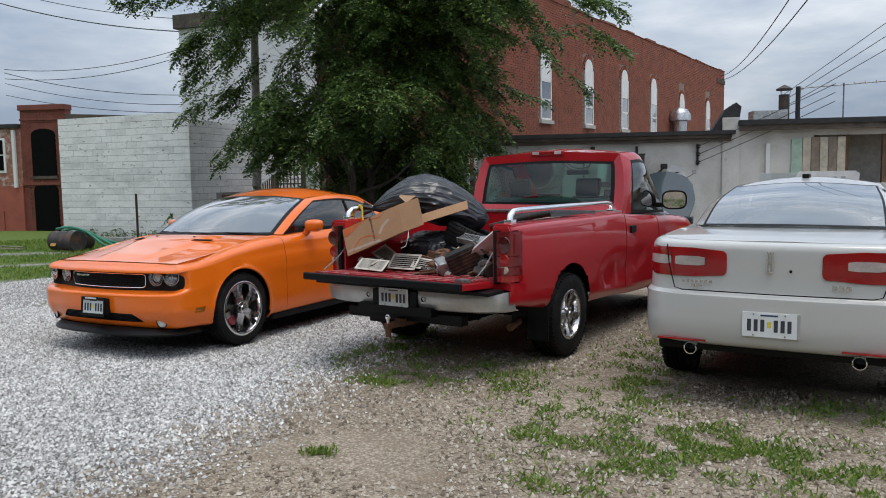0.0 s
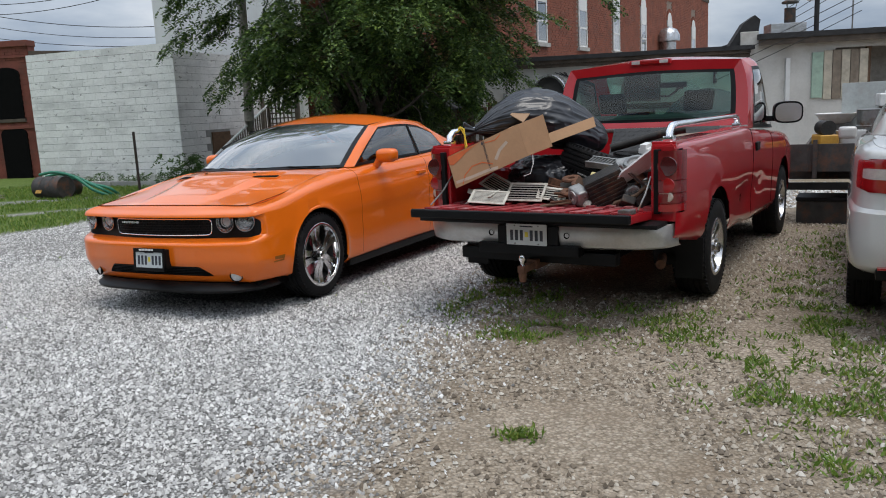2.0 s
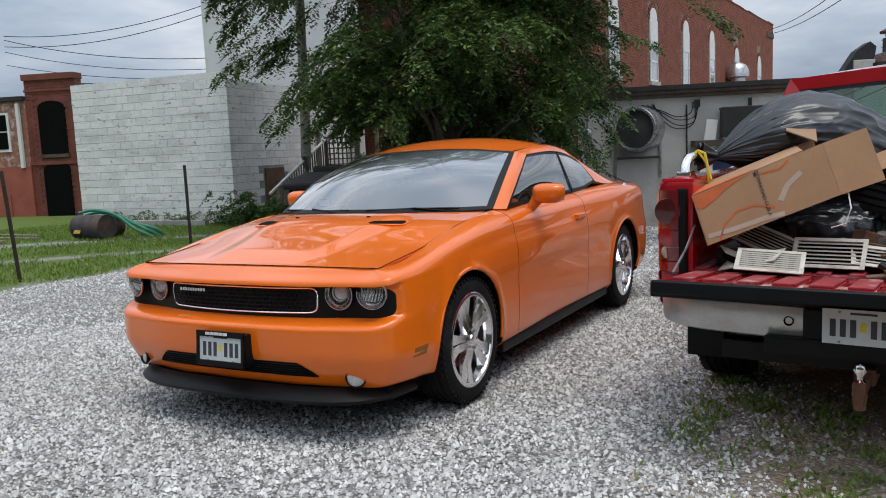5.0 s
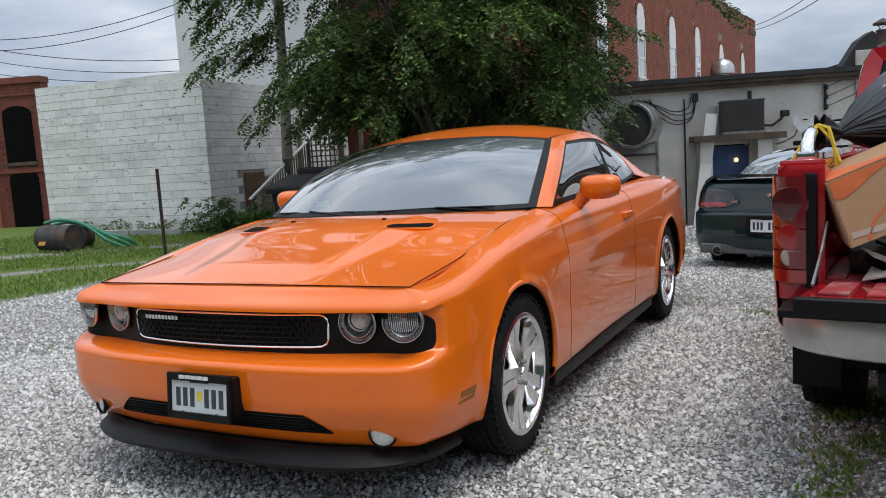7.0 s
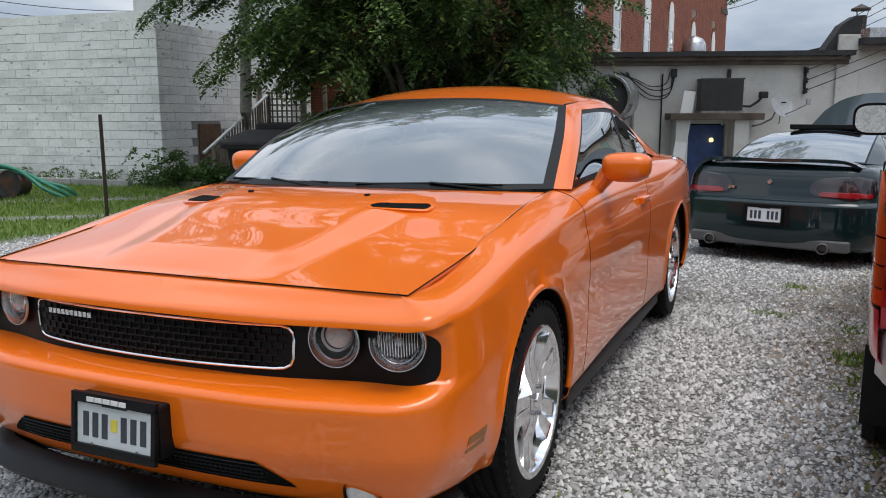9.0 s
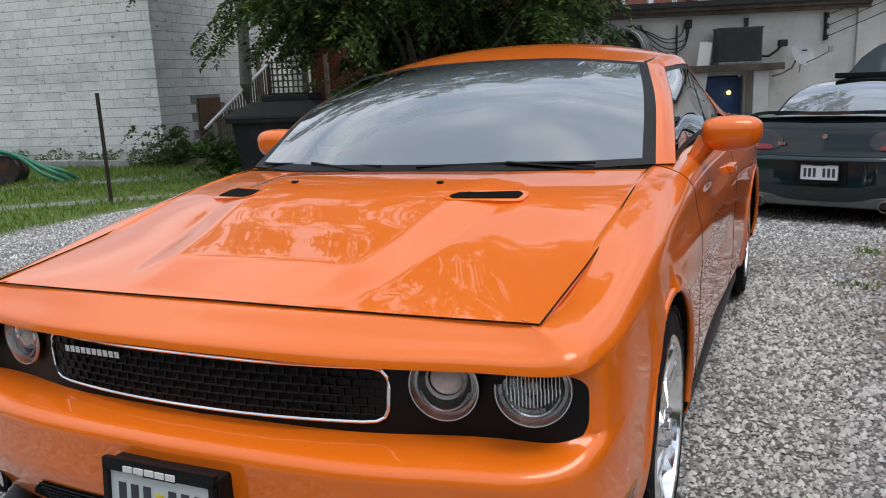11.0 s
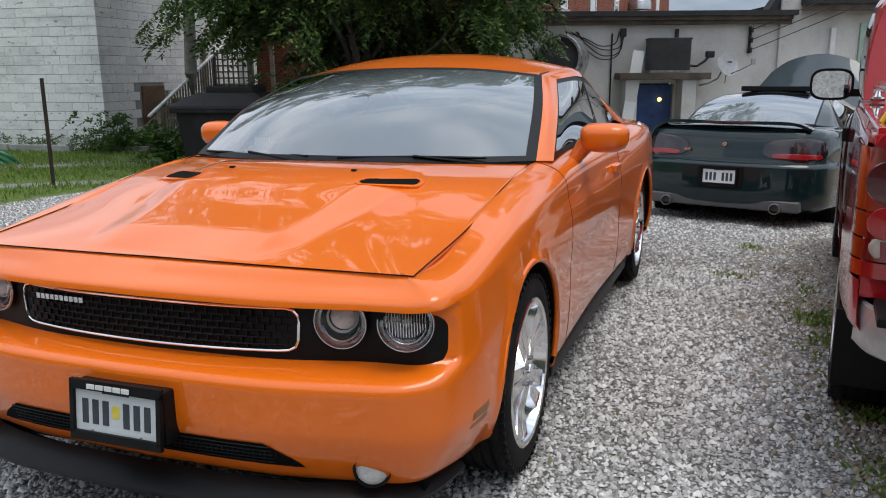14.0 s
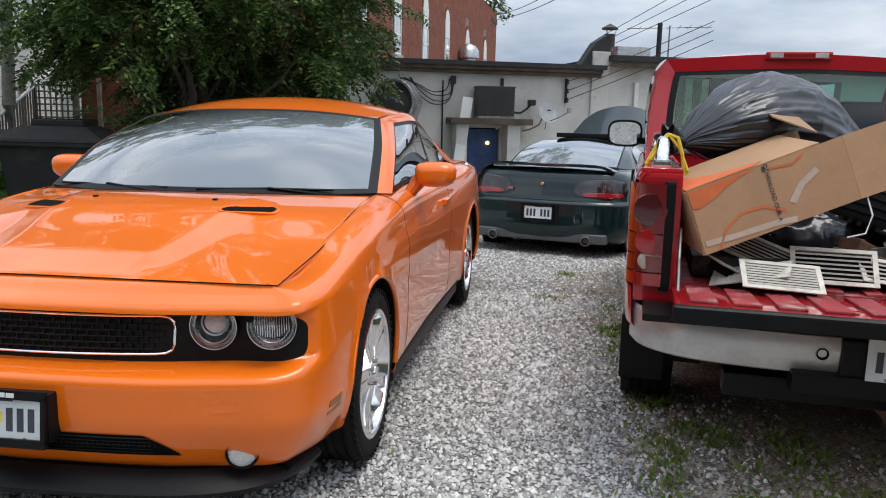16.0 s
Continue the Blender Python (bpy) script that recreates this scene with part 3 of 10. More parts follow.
# ---- low stuccoed row with the blue door ----
def low_row():
    p0 = Vector((1.43, 18.9))
    u = Vector((math.cos(radians(19.5)), math.sin(radians(19.5))))
    a, b = p0 + u * -6.75, p0 + u * 0.95
    door = (3.95, 4.95, 0.0, 2.18)
    e, L = wall_on("low_building", a, b, -1.0, 3.75, 0.3, M_STUCCO, [door])
    tagged(e, "low grey-white stuccoed building with a sagging tar roof edge", "building")
    part("roof", boxed(-0.3, L + 0.1, -0.28, 8.0, 3.80, 3.92), M_TAR, e)
    part("fascia", boxed(-0.3, L, -0.22, -0.16, 3.70, 3.80, 0.01), M_FASCIA, e)
    part("fascia_board", boxed(-0.3, L, -0.155, -0.004, 3.60, 3.70, 0.01), M_FASCIA, e)
    # porch of the blue door
    part("porch_post", boxed(3.62, 3.92, -0.62, -0.004, 0.05, 2.28, 0.02), M_STUCCO, e)
    part("porch_post", boxed(5.0, 5.34, -0.62, -0.004, 0.05, 2.28, 0.02), M_STUCCO, e)
    part("porch_lintel", boxed(3.45, 5.65, -0.75, -0.004, 2.28, 2.44, 0.015), M_FASCIA, e, "weathered flat porch lintel")
    dr = part("door", boxed(4.0, 4.92, 0.12, 0.17, 0.02, 2.15, 0.008), M_BLUE, e, "dark blue door standing in shade")
    for z0, z1 in ((0.25, 0.95), (1.1, 1.4)):
        part("door_panel", boxed(4.12, 4.8, 0.10, 0.121, z0, z1, 0.01), M_BLUE, dr)
    lm = bpy.data.materials.new("lit_bulb")
    lm.use_nodes = True
    lb = lm.node_tree.nodes["Principled BSDF"]
    lb.inputs["Emission Color"].default_value, lb.inputs["Emission Strength"].default_value = (1.0, 0.70, 0.22, 1), 2.2
    bm = bmesh.new()
    bmesh.ops.create_uvsphere(bm, u_segments=14, v_segments=8, radius=0.055)
    bmesh.ops.translate(bm, verts=bm.verts, vec=(4.62, 0.05, 1.78))
    part("door_lamp", bm, lm, dr, "small glowing yellow door lamp", smooth=60)
    part("interior", boxed(3.95, 4.95, 0.5, 0.6, 0, 2.2), M_DARK, e)
    # bare pilaster and raised black parapet at the roof step
    part("pilaster", boxed(L - 0.25, L + 0.25, -0.08, 0.3, 0, 4.30, 0.03), M_STUCCO, e)
    bm = prism(bmesh.new(), [(L - 0.55, 3.92), (L - 0.15, 4.55), (L + 0.15, 4.75), (L + 0.3, 4.62), (L + 0.25, 4.25), (L - 0.1, 3.92)], 0.5)
    part("roof_flashing", bm, M_TAR, e, "folded black roofing at the roof step")
    # right-hand part with the open bay
    r = thing("right_wing", pose(L, 0, 0))
    r.parent = e
    for x0, x1, z0, z1 in ((0.25, 2.35, 0, 4.05), (2.35, 7.4, 0, 2.3), (2.35, 7.4, 3.72, 4.05), (7.4, 12, 0, 4.05)):
        part("wall", boxed(x0, x1, 0, 0.3, z0, z1), M_STUCCO, r)
    part("bay_back", boxed(2.2, 7.5, 1.2, 1.3, 1.5, 4.0), surface("bay_board", (0.36, 0.34, 0.31), 0.9), r)
    part("bay_side", boxed(2.2, 2.35, 0.3, 1.2, 1.5, 4.0), M_WOOD, r)
    for x in (3.25, 4.3, 5.4, 6.5):
        part("bay_post", boxed(x, x + 0.12, 0.16, 0.28, 2.3, 3.72), M_BROWNWOOD, r)
    part("shutter", boxed(1.72, 2.02, -0.06, -0.004, 2.35, 3.62, 0.01), M_GREENPAINT, r, "pale green louvred shutter")
    for i in range(5):
        x = 2.04 + i * 0.24
        part("board", boxed(x, x + 0.22, -0.05, -0.004, 2.3, 3.66, 0.006), M_WOOD if i % 2 else surface("cream_board", (0.55, 0.5, 0.4), 0.8), r)
    part("downpipe", boxed(1.0, 1.12, -0.1, -0.004, 2.2, 3.5, 0.01), M_PALEWALL, r)
    part("roof", boxed(0.2, 12.2, -0.35, 8, 4.05, 4.2), M_TAR, r)
    part("fascia", boxed(0.2, 12.2, -0.3, -0.24, 3.88, 4.06, 0.01), M_FASCIA, r)
    return e, L


LOW, LOW_L = low_row()


# ---- red building far left ----
def red_building():
    e, L = wall_on("red_building", (-24.05, 13.606), (-22.2, 14.3), -1.2, 6.0, 0.4, M_DARKBRICK)
    tagged(e, "narrow red brick building with arched black windows", "building")
    courses(e, "brick", M_DARKBRICK, L, 6.0, 0.30, 0.10, 0.012, 0.025, limit=0, seed=12, openings=((0.50, 1.48, 3.1, 5.2), (0.50, 1.48, 0.1, 2.9)))
    for z, hh in ((3.15, 1.9), (0.15, 2.7)):
        bm = arched(bmesh.new(), 1.05, hh, -0.06, 0.02, rise=0.25)
        bmesh.ops.translate(bm, verts=bm.verts, vec=(0.99, 0, z))
        part("window", bm, M_DARK, e, "black boarded arched opening")
        part("sill", boxed(0.42, 1.56, -0.1, -0.0, z - 0.12, z - 0.0, 0.01), M_FASCIA, e)
    part("cornice", boxed(-0.04, L + 0.02, -0.10, 0.45, 5.78, 6.0, 0.02), M_DARKBRICK, e)
    part("string_course", boxed(-0.02, L, -0.06, 0.0, 5.38, 5.46, 0.01), M_DARKBRICK, e)
    part("string_course", boxed(-0.02, L, -0.07, 0.0, 2.78, 2.90, 0.01), M_DARKBRICK, e)
    sm = thing("side_wall", pose(L, 0, 0, 0, 0, 38))
    sm.parent = e
    part("wall_core", boxed(0, 4.6, 0.0, 0.4, 0, 5.4), M_DARKBRICK, sm)
    part("cornice", boxed(0, 4.6, -0.12, 0.45, 5.4, 5.6, 0.02), M_FASCIA, sm)
    w = thing("painted_wing", pose(-4.5, -0.1, 0))
    w.parent = e
    part("wall_lower", boxed(-6, 4.5, 0, 0.4, 0, 2.75), M_REDWALL, w)
    part("wall_upper", boxed(-6, 4.5, 0.05, 0.4, 2.75, 5.1), M_PEEL, w)
    part("roof_edge", boxed(-6.2, 4.5, -0.1, 0.5, 5.1, 5.25, 0.01), M_TAR, w)
    part("door", boxed(2.4, 3.6, -0.05, 0.0, 0.05, 1.75, 0.01), M_REDWALL, w, "red painted plank door")
    part("window_frame", boxed(3.15, 3.8, 0.0, 0.06, 3.3, 4.7, 0.01), M_SHADE, w)
    part("pane", boxed(3.24, 3.71, -0.02, 0.0, 3.4, 4.0), M_DARK, w)
    part("pane", boxed(3.24, 3.71, -0.02, 0.0, 4.05, 4.62), M_DARK, w)
    part("drainpipe", boxed(4.2, 4.32, -0.12, 0.0, 2.7, 5.0, 0.01), M_PALEWALL, w)
    part("pavement_slab", boxed(-6, 6.5, -2.2, 0, 0.42, 0.5), M_JOINT, w)


red_building()

# ---- vehicle helpers ----
# the strong film paints pale sky haze into the windscreen
M_GLASS = glass("windscreen_glass", (0.50, 0.57, 0.59), gain=1.7, base=0.07, film=0.36)
M_GLASS_DARK = glass("tinted_glass", (0.16, 0.19, 0.20), gain=2.0, base=0.03)
M_GLASS_GREEN = glass("green_tinted_glass", (0.46, 0.68, 0.60), gain=1.0, base=0.02, film=0.0)
M_SEAT = surface("grey_seat_cloth", (0.16, 0.16, 0.165), 0.85, vary=0.2)
M_DASH = surface("grey_dashboard", (0.12, 0.125, 0.13), 0.7, vary=0.2)
M_PLATE = surface("number_plate", (0.62, 0.66, 0.66), 0.45, vary=0.08)
M_PLATE_WHITE = surface("white_number_plate", (0.78, 0.80, 0.80), 0.45, vary=0.06)
M_INK = surface("dark_ink", (0.03, 0.035, 0.05), 0.6, vary=0.2)
M_YELLOW = surface("yellow_sticker", (0.75, 0.62, 0.06), 0.5, vary=0.1)
M_AMBER = surface("amber_lens", (0.70, 0.24, 0.02), 0.15, vary=0.2, coat=1.0)
M_LENS_RED = surface("red_lens", (0.33, 0.006, 0.008), 0.12, vary=0.25, fine=120, coat=1.0)
M_LENS_DARKRED = surface("dark_red_lens", (0.075, 0.004, 0.006), 0.12, vary=0.25, fine=120, coat=1.0)
M_LENS_MID = surface("mid_red_lens", (0.17, 0.005, 0.008), 0.12, vary=0.25, fine=120, coat=1.0)
M_LENS_CLEAR = surface("clear_lens", (0.60, 0.58, 0.55), 0.12, vary=0.3, fine=90, coat=1.0)
M_REFLECTOR = surface("lamp_reflector", (0.42, 0.42, 0.43), 0.10, 1.0, vary=0.30, scale=30, fine=90, bumps=0.9)
M_LAMPGLASS = glass("lamp_glass", (0.92, 0.93, 0.94), gain=1.2, base=0.0)
# dark iron for brake discs and rim barrels
M_DISC = surface("dark_brake_iron", (0.085, 0.083, 0.08), 0.5, 0.6, vary=0.3)
M_BRAKERED = surface("red_caliper", (0.48, 0.025, 0.05), 0.35, vary=0.15, coat=0.5)
M_SILVERTEXT = surface("silver_badge", (0.70, 0.70, 0.71), 0.25, 0.9, vary=0.1)


def pchip(keys, values, q):
    """Smooth interpolation with no overshoot."""
    k, v, q = np.array(keys, float), np.array(values, float), np.asarray(q, float)
    h, d = np.diff(k), np.diff(v) / np.diff(k)
    m = np.zeros_like(v)
    for i in range(1, len(k) - 1):
        if d[i - 1] * d[i] > 0:
            w1, w2 = 2 * h[i] + h[i - 1], h[i] + 2 * h[i - 1]
            m[i] = (w1 + w2) / (w1 / d[i - 1] + w2 / d[i])
    m[0], m[-1] = d[0], d[-1]
    i = np.clip(np.searchsorted(k, q, "right") - 1, 0, len(k) - 2)
    t = np.clip((q - k[i]) / h[i], 0, 1)
    return (2 * t**3 - 3 * t**2 + 1) * v[i] + (t**3 - 2 * t**2 + t) * h[i] * m[i] + (3 * t**2 - 2 * t**3) * v[i + 1] + (t**3 - t**2) * h[i] * m[i + 1]


def thicken(bm, t):
    """Give a sheet a back side t below it, and close its rim."""
    bm.normal_update()
    rim = [e for e in bm.edges if e.is_boundary]
    twin = {v: bm.verts.new(v.co - v.normal * t) for v in list(bm.verts)}
    for f in list(bm.faces):
        bm.faces.new([twin[v] for v in reversed(f.verts)])
    for e in rim:
        a, b = e.verts
        try:
            bm.faces.new((a, b, twin[b], twin[a]))
        except ValueError:
            pass


def wrap(plan, keys, rows, counts, n, dent=None, passes=5, even=None):
    """Right half of a body: a plan outline, and rows of (inset, z) values at the given y keys, from the sill up. Returns points[row][column]."""
    c = curve_through(plan, n)
    t = np.gradient(c, axis=0)
    t /= np.linalg.norm(t, axis=1)[:, None]
    out = np.stack([t[:, 1], -t[:, 0]], 1)
    if out[n // 2, 0] < 0:
        out = -out
    g = []
    for inset, z in rows:
        p = c - out * pchip(keys, inset, c[:, 1])[:, None]
        p[:, 0] = np.maximum(p[:, 0], 0)
        p[0, 0] = 0.0 if plan[0][0] == 0 else p[0, 0]
        g.append(np.c_[p, pchip(keys, z, c[:, 1])])
    g = np.array(g)
    q = np.concatenate([np.linspace(i, i + 1, k, endpoint=False) for i, k in enumerate(counts)] + [[len(rows) - 1]])
    flat = g.reshape(len(rows), -1)
    full = np.stack([pchip(range(len(rows)), flat[:, j], q) for j in range(flat.shape[1])], 1).reshape(len(q), n, 3)
    # iron out small ripples along the length
    for _ in range(passes):
        full[:, 2:-2] = 0.25 * full[:, 1:-3] + 0.5 * full[:, 2:-2] + 0.25 * full[:, 3:-1]
    if even:
        calm = full.copy()
        for _ in range(passes * 10):
            calm[:, 2:-2] = 0.25 * calm[:, 1:-3] + 0.5 * calm[:, 2:-2] + 0.25 * calm[:, 3:-1]
        w = np.clip((full[..., 1] - even[0]) / 0.5, 0, 1) * np.clip((even[1] - full[..., 1]) / 0.4, 0, 1)
        w = (w * w * (3 - 2 * w))[..., None]
        full = full * (1 - w) + calm * w
    if dent:
        full = dent(full)
    return full


def cut_arches(bm, arches, inner=0.4):
    """Remove what lies in a wheel arch (y, z, r) and draw the rim of the hole onto the circle."""
    for cy, cz, r in arches:
        gone = [f for f in bm.faces if abs(f.calc_center_median().x) > inner and math.hypot(f.calc_center_median().y - cy, f.calc_center_median().z - cz) < r and f.calc_center_median().z < cz + r]
        bmesh.ops.delete(bm, geom=gone, context="FACES")
        for v in bm.verts:
            d = math.hypot(v.co.y - cy, v.co.z - cz)
            if abs(v.co.x) > inner and (d < r or (d < r * 1.05 and v.is_boundary)) and d > 1e-6 and v.link_faces:
                k = r / d
                v.co.y, v.co.z = cy + (v.co.y - cy) * k, cz + (v.co.z - cz) * k


def sheet_parts(pts, sections, arches, parent, mirror=True, inner=0.4):
    """Cut a wrapped body into panels. sections: (name, material, test(row, col, point), label). Faces go to the first test they pass."""
    nr, nc = pts.shape[:2]
    mids = (pts[:-1, :-1] + pts[1:, :-1] + pts[:-1, 1:] + pts[1:, 1:]) / 4
    owner = np.full((nr - 1, nc - 1), -1)
    for k, (name, material, test, label) in enumerate(sections):
        for i in range(nr - 1):
            for j in range(nc - 1):
                if owner[i, j] < 0 and test(i, j, mids[i, j]):
                    owner[i, j] = k
    made = []
    for k, (name, material, test, label) in enumerate(sections):
        if material is None:
            continue
        whole = abs(pts[0, 0, 0]) < 1e-6 and any(owner[i, 0] == k for i in range(nr - 1)) or any(owner[i, nc - 2] == k for i in range(nr - 1)) and abs(pts[0, -1, 0]) < 1e-6
        sides = ((1, -1),) if whole else ((1,), (-1,))
        for group in (sides if mirror else ((1,),)):
            bm = bmesh.new()
            for s in group:
                vs = {}
                for i in range(nr - 1):
                    for j in range(nc - 1):
                        if owner[i, j] != k:
                            continue
                        q = []
                        for a, b in ((i, j), (i, j + 1), (i + 1, j + 1), (i + 1, j)):
                            if (a, b) not in vs:
                                p = pts[a, b]
                                vs[a, b] = bm.verts.new((s * p[0], p[1], p[2]))
                            q.append(vs[a, b])
                        try:
                            bm.faces.new(q)
                        except ValueError:
                            pass
            bmesh.ops.remove_doubles(bm, verts=bm.verts, dist=1e-4)
            if arches:
                cut_arches(bm, arches, inner)
            if not bm.faces:
                bm.free()
                continue
            bmesh.ops.dissolve_degenerate(bm, dist=1e-5, edges=bm.edges)
            bmesh.ops.recalc_face_normals(bm, faces=bm.faces)
            thicken(bm, 0.003)
            made.append(part(name, bm, material, parent, label, smooth=42))
    return made


def panel(name, pts, material, parent, label="", thick=0.004, angle=42, mirror=False):
    """A thin curved sheet from a grid of points."""
    out = []
    for s in ((1, -1) if mirror else (1,)):
        bm = bmesh.new()
        grid_mesh(bm, [[(s * p[0], p[1], p[2]) for p in row] for row in pts])
        bmesh.ops.remove_doubles(bm, verts=bm.verts, dist=1e-5)
        if thick:
            bmesh.ops.dissolve_degenerate(bm, dist=1e-5, edges=bm.edges)
            bmesh.ops.recalc_face_normals(bm, faces=bm.faces)
            thicken(bm, abs(thick))
        out.append(part(name, bm, material, parent, label, smooth=angle))
    return out[0]


def framed(name, pts, rim, glass_m, rim_m, parent, edge=1, mirror=False, label="", rim_label=""):
    """A pane whose outermost rows form a dark surround."""
    pts = np.asarray(pts)
    e = edge
    for s in ((1, -1) if mirror else (1,)):
        q = pts * np.array([s, 1, 1])
        bm = bmesh.new()
        grid_mesh(bm, [list(map(tuple, r)) for r in q[e:-e, e:-e]])
        pane = part(name, bm, glass_m, parent, label, smooth=60)
        bm = bmesh.new()
        vs = grid_mesh(bm, [list(map(tuple, r)) for r in q])
        nr, nc = q.shape[:2]
        bm.faces.ensure_lookup_table()
        dead = [f for k, f in enumerate(bm.faces) if e <= k // (nc - 1) < nr - 1 - e and e <= k % (nc - 1) < nc - 1 - e]
        bmesh.ops.delete(bm, geom=dead, context="FACES")
        part(rim, bm, rim_m, pane, rim_label, smooth=60)
    return pane


def edge_spaced(n, border):
    """0..1 with the first and last step narrow."""
    return np.r_[0, np.linspace(border, 1 - border, n - 2), 1]


def resample_sheet(pts, us, vs):
    pts = np.asarray(pts)
    nv, nu = pts.shape[:2]
    iu, iv = np.asarray(us) * (nu - 1), np.asarray(vs) * (nv - 1)
    a, b = np.clip(iu.astype(int), 0, nu - 2), np.clip(iv.astype(int), 0, nv - 2)
    fu, fv = (iu - a)[None, :, None], (iv - b)[:, None, None]
    g = lambda y, x: pts[np.ix_(y, x)]
    return (g(b, a) * (1 - fu) + g(b, a + 1) * fu) * (1 - fv) + (g(b + 1, a) * (1 - fu) + g(b + 1, a + 1) * fu) * fv


def tyre_mesh(R, W, rim, treads=True):
    bm = bmesh.new()
    h = W / 2
    prof = [(-h * 0.80, rim - 0.004), (-h * 0.96, rim + 0.012), (-h, rim + (R - rim) * 0.45), (-h * 0.93, R - 0.025), (-h * 0.80, R - 0.006), (-h * 0.72, R - 0.002)]
    for c in (-0.5, -0.17, 0.17, 0.5):
        prof += [(h * c - 0.008, R), (h * c - 0.006, R - 0.009), (h * c + 0.006, R - 0.009), (h * c + 0.008, R)]
    prof += [(-a, r) for a, r in prof[5::-1]]
    lathe(bm, prof, "x", 56)
    if treads:
        for k in range(56):
            t = 2 * math.pi * k / 56
            for s in (-1, 1):
                box(bm, s * h * 0.80 - 0.018, s * h * 0.80 + 0.018, -0.009, 0.009, R - 0.020, R - 0.005, 0, Matrix.Rotation(t + 0.05 * s, 4, "X"))
    return bm


def alloy_wheel(car, at, side, R, W, rim_r, spokes, spoke_m, style, caliper=None):
    """A wheel as a part of the car: tyre, rim, spokes, hub, brake disc and caliper as its own pieces. The outer face looks along +x."""
    w = thing("wheel", Matrix.Translation(at) @ Matrix.Rotation(0 if side > 0 else math.pi, 4, "Z"))
    w.parent = car
    part("tyre", tyre_mesh(R, W, rim_r), M_RUBBER, w, smooth=35)
    h = W / 2
    bm = lathe(bmesh.new(), [(h * 0.96, rim_r + 0.012), (h * 1.0, rim_r + 0.004), (h * 0.97, rim_r - 0.012), (h * 0.80, rim_r - 0.020), (h * 0.55, rim_r - 0.028)], "x", 48)
    part("rim", bm, spoke_m, w, smooth=50)
    part("rim_barrel", lathe(bmesh.new(), [(h * 0.56, rim_r - 0.027), (h * 0.2, rim_r - 0.034), (-h * 0.8, rim_r - 0.03), (-h * 0.82, 0.02)], "x", 40), M_DISC, w, smooth=40)
    bm = bmesh.new()
    f = h * 0.80
    for k in range(spokes):
        m = Matrix.Rotation(2 * math.pi * k / spokes + 0.3, 4, "X")
        if style == "split":
            for s in (-1, 1):
                vs = []
                for z, wy, x, y0 in ((0.045, 0.038, f + 0.012, s * 0.019), (rim_r * 0.55, 0.048, f - 0.004, s * 0.0275), (rim_r - 0.018, 0.066, f + 0.012, s * 0.047)):
                    vs.append([bm.verts.new(m @ Vector(p)) for p in ((x, y0 - wy / 2, z), (x, y0 + wy / 2, z), (x - 0.035, y0 + wy / 2 + 0.006, z), (x - 0.035, y0 - wy / 2 - 0.006, z))])
                for a, b in zip(vs, vs[1:]):
                    for i in range(4):
                        bm.faces.new((a[i], a[(i + 1) % 4], b[(i + 1) % 4], b[i]))
        else:
            vs = []
            for z, wy, x in ((0.05, 0.075, f - 0.015), (rim_r * 0.55, 0.062, f - 0.012), (rim_r - 0.02, 0.085, f + 0.004)):
                vs.append([bm.verts.new(m @ Vector(p)) for p in ((x, -wy / 2 + 0.008, z), (x + 0.004, 0, z), (x, wy / 2 - 0.008, z), (x - 0.03, wy / 2, z), (x - 0.03, -wy / 2, z))])
            for a, b in zip(vs, vs[1:]):
                for i in range(5):
                    bm.faces.new((a[i], a[(i + 1) % 5], b[(i + 1) % 5], b[i]))
    part("spokes", bm, spoke_m, w, smooth=25)
    bm = lathe(bmesh.new(), [(f - 0.03, 0.075), (f + 0.010, 0.068), (f + 0.014, 0.034), (f + 0.022, 0.030), (f + 0.024, 0.001)], "x", 24)
    part("hub_cap", bm, spoke_m, w, smooth=35)
    for k in range(5):
        t = 2 * math.pi * k / 5
        part("lug_nut", lathe(bmesh.new(), [(f + 0.006, 0.010), (f + 0.022, 0.009), (f + 0.023, 0.001)], "x", 6, (0, 0.052 * math.cos(t), 0.052 * math.sin(t))), M_STEEL, w)
    part("brake_disc", lathe(bmesh.new(), [(h * 0.12, 0.06), (h * 0.12, rim_r * 0.66), (h * 0.0, rim_r * 0.66), (h * 0.0, 0.06)], "x", 36), M_DISC, w, smooth=40)
    if caliper:
        bm = bmesh.new()
        for t in np.linspace(-0.5, 0.5, 7):
            box(bm, h * 0.08, h * 0.42, -0.022, 0.022, rim_r * 0.40, rim_r * 0.74, 0.006, Matrix.Rotation(t + caliper, 4, "X"))
        part("brake_caliper", bm, M_BRAKERED, w)
    return w


def wheel_well(car, x, cy, cz, r, depth, side):
    bm = bmesh.new()
    pts = []
    for t in np.linspace(-0.25, math.pi + 0.25, 20):
        y, z = cy + r * math.cos(t), cz + r * math.sin(t)
        pts.append([(side * x, y, z), (side * (x - 0.03), y, z), (side * (x - depth), y, z)])
    grid_mesh(bm, pts)
    part("wheel_well", bm, M_BLACK, car, smooth=60)


M_PLATE_INK = surface("faded_plate_ink", (0.05, 0.055, 0.07), 0.6, vary=0.3)


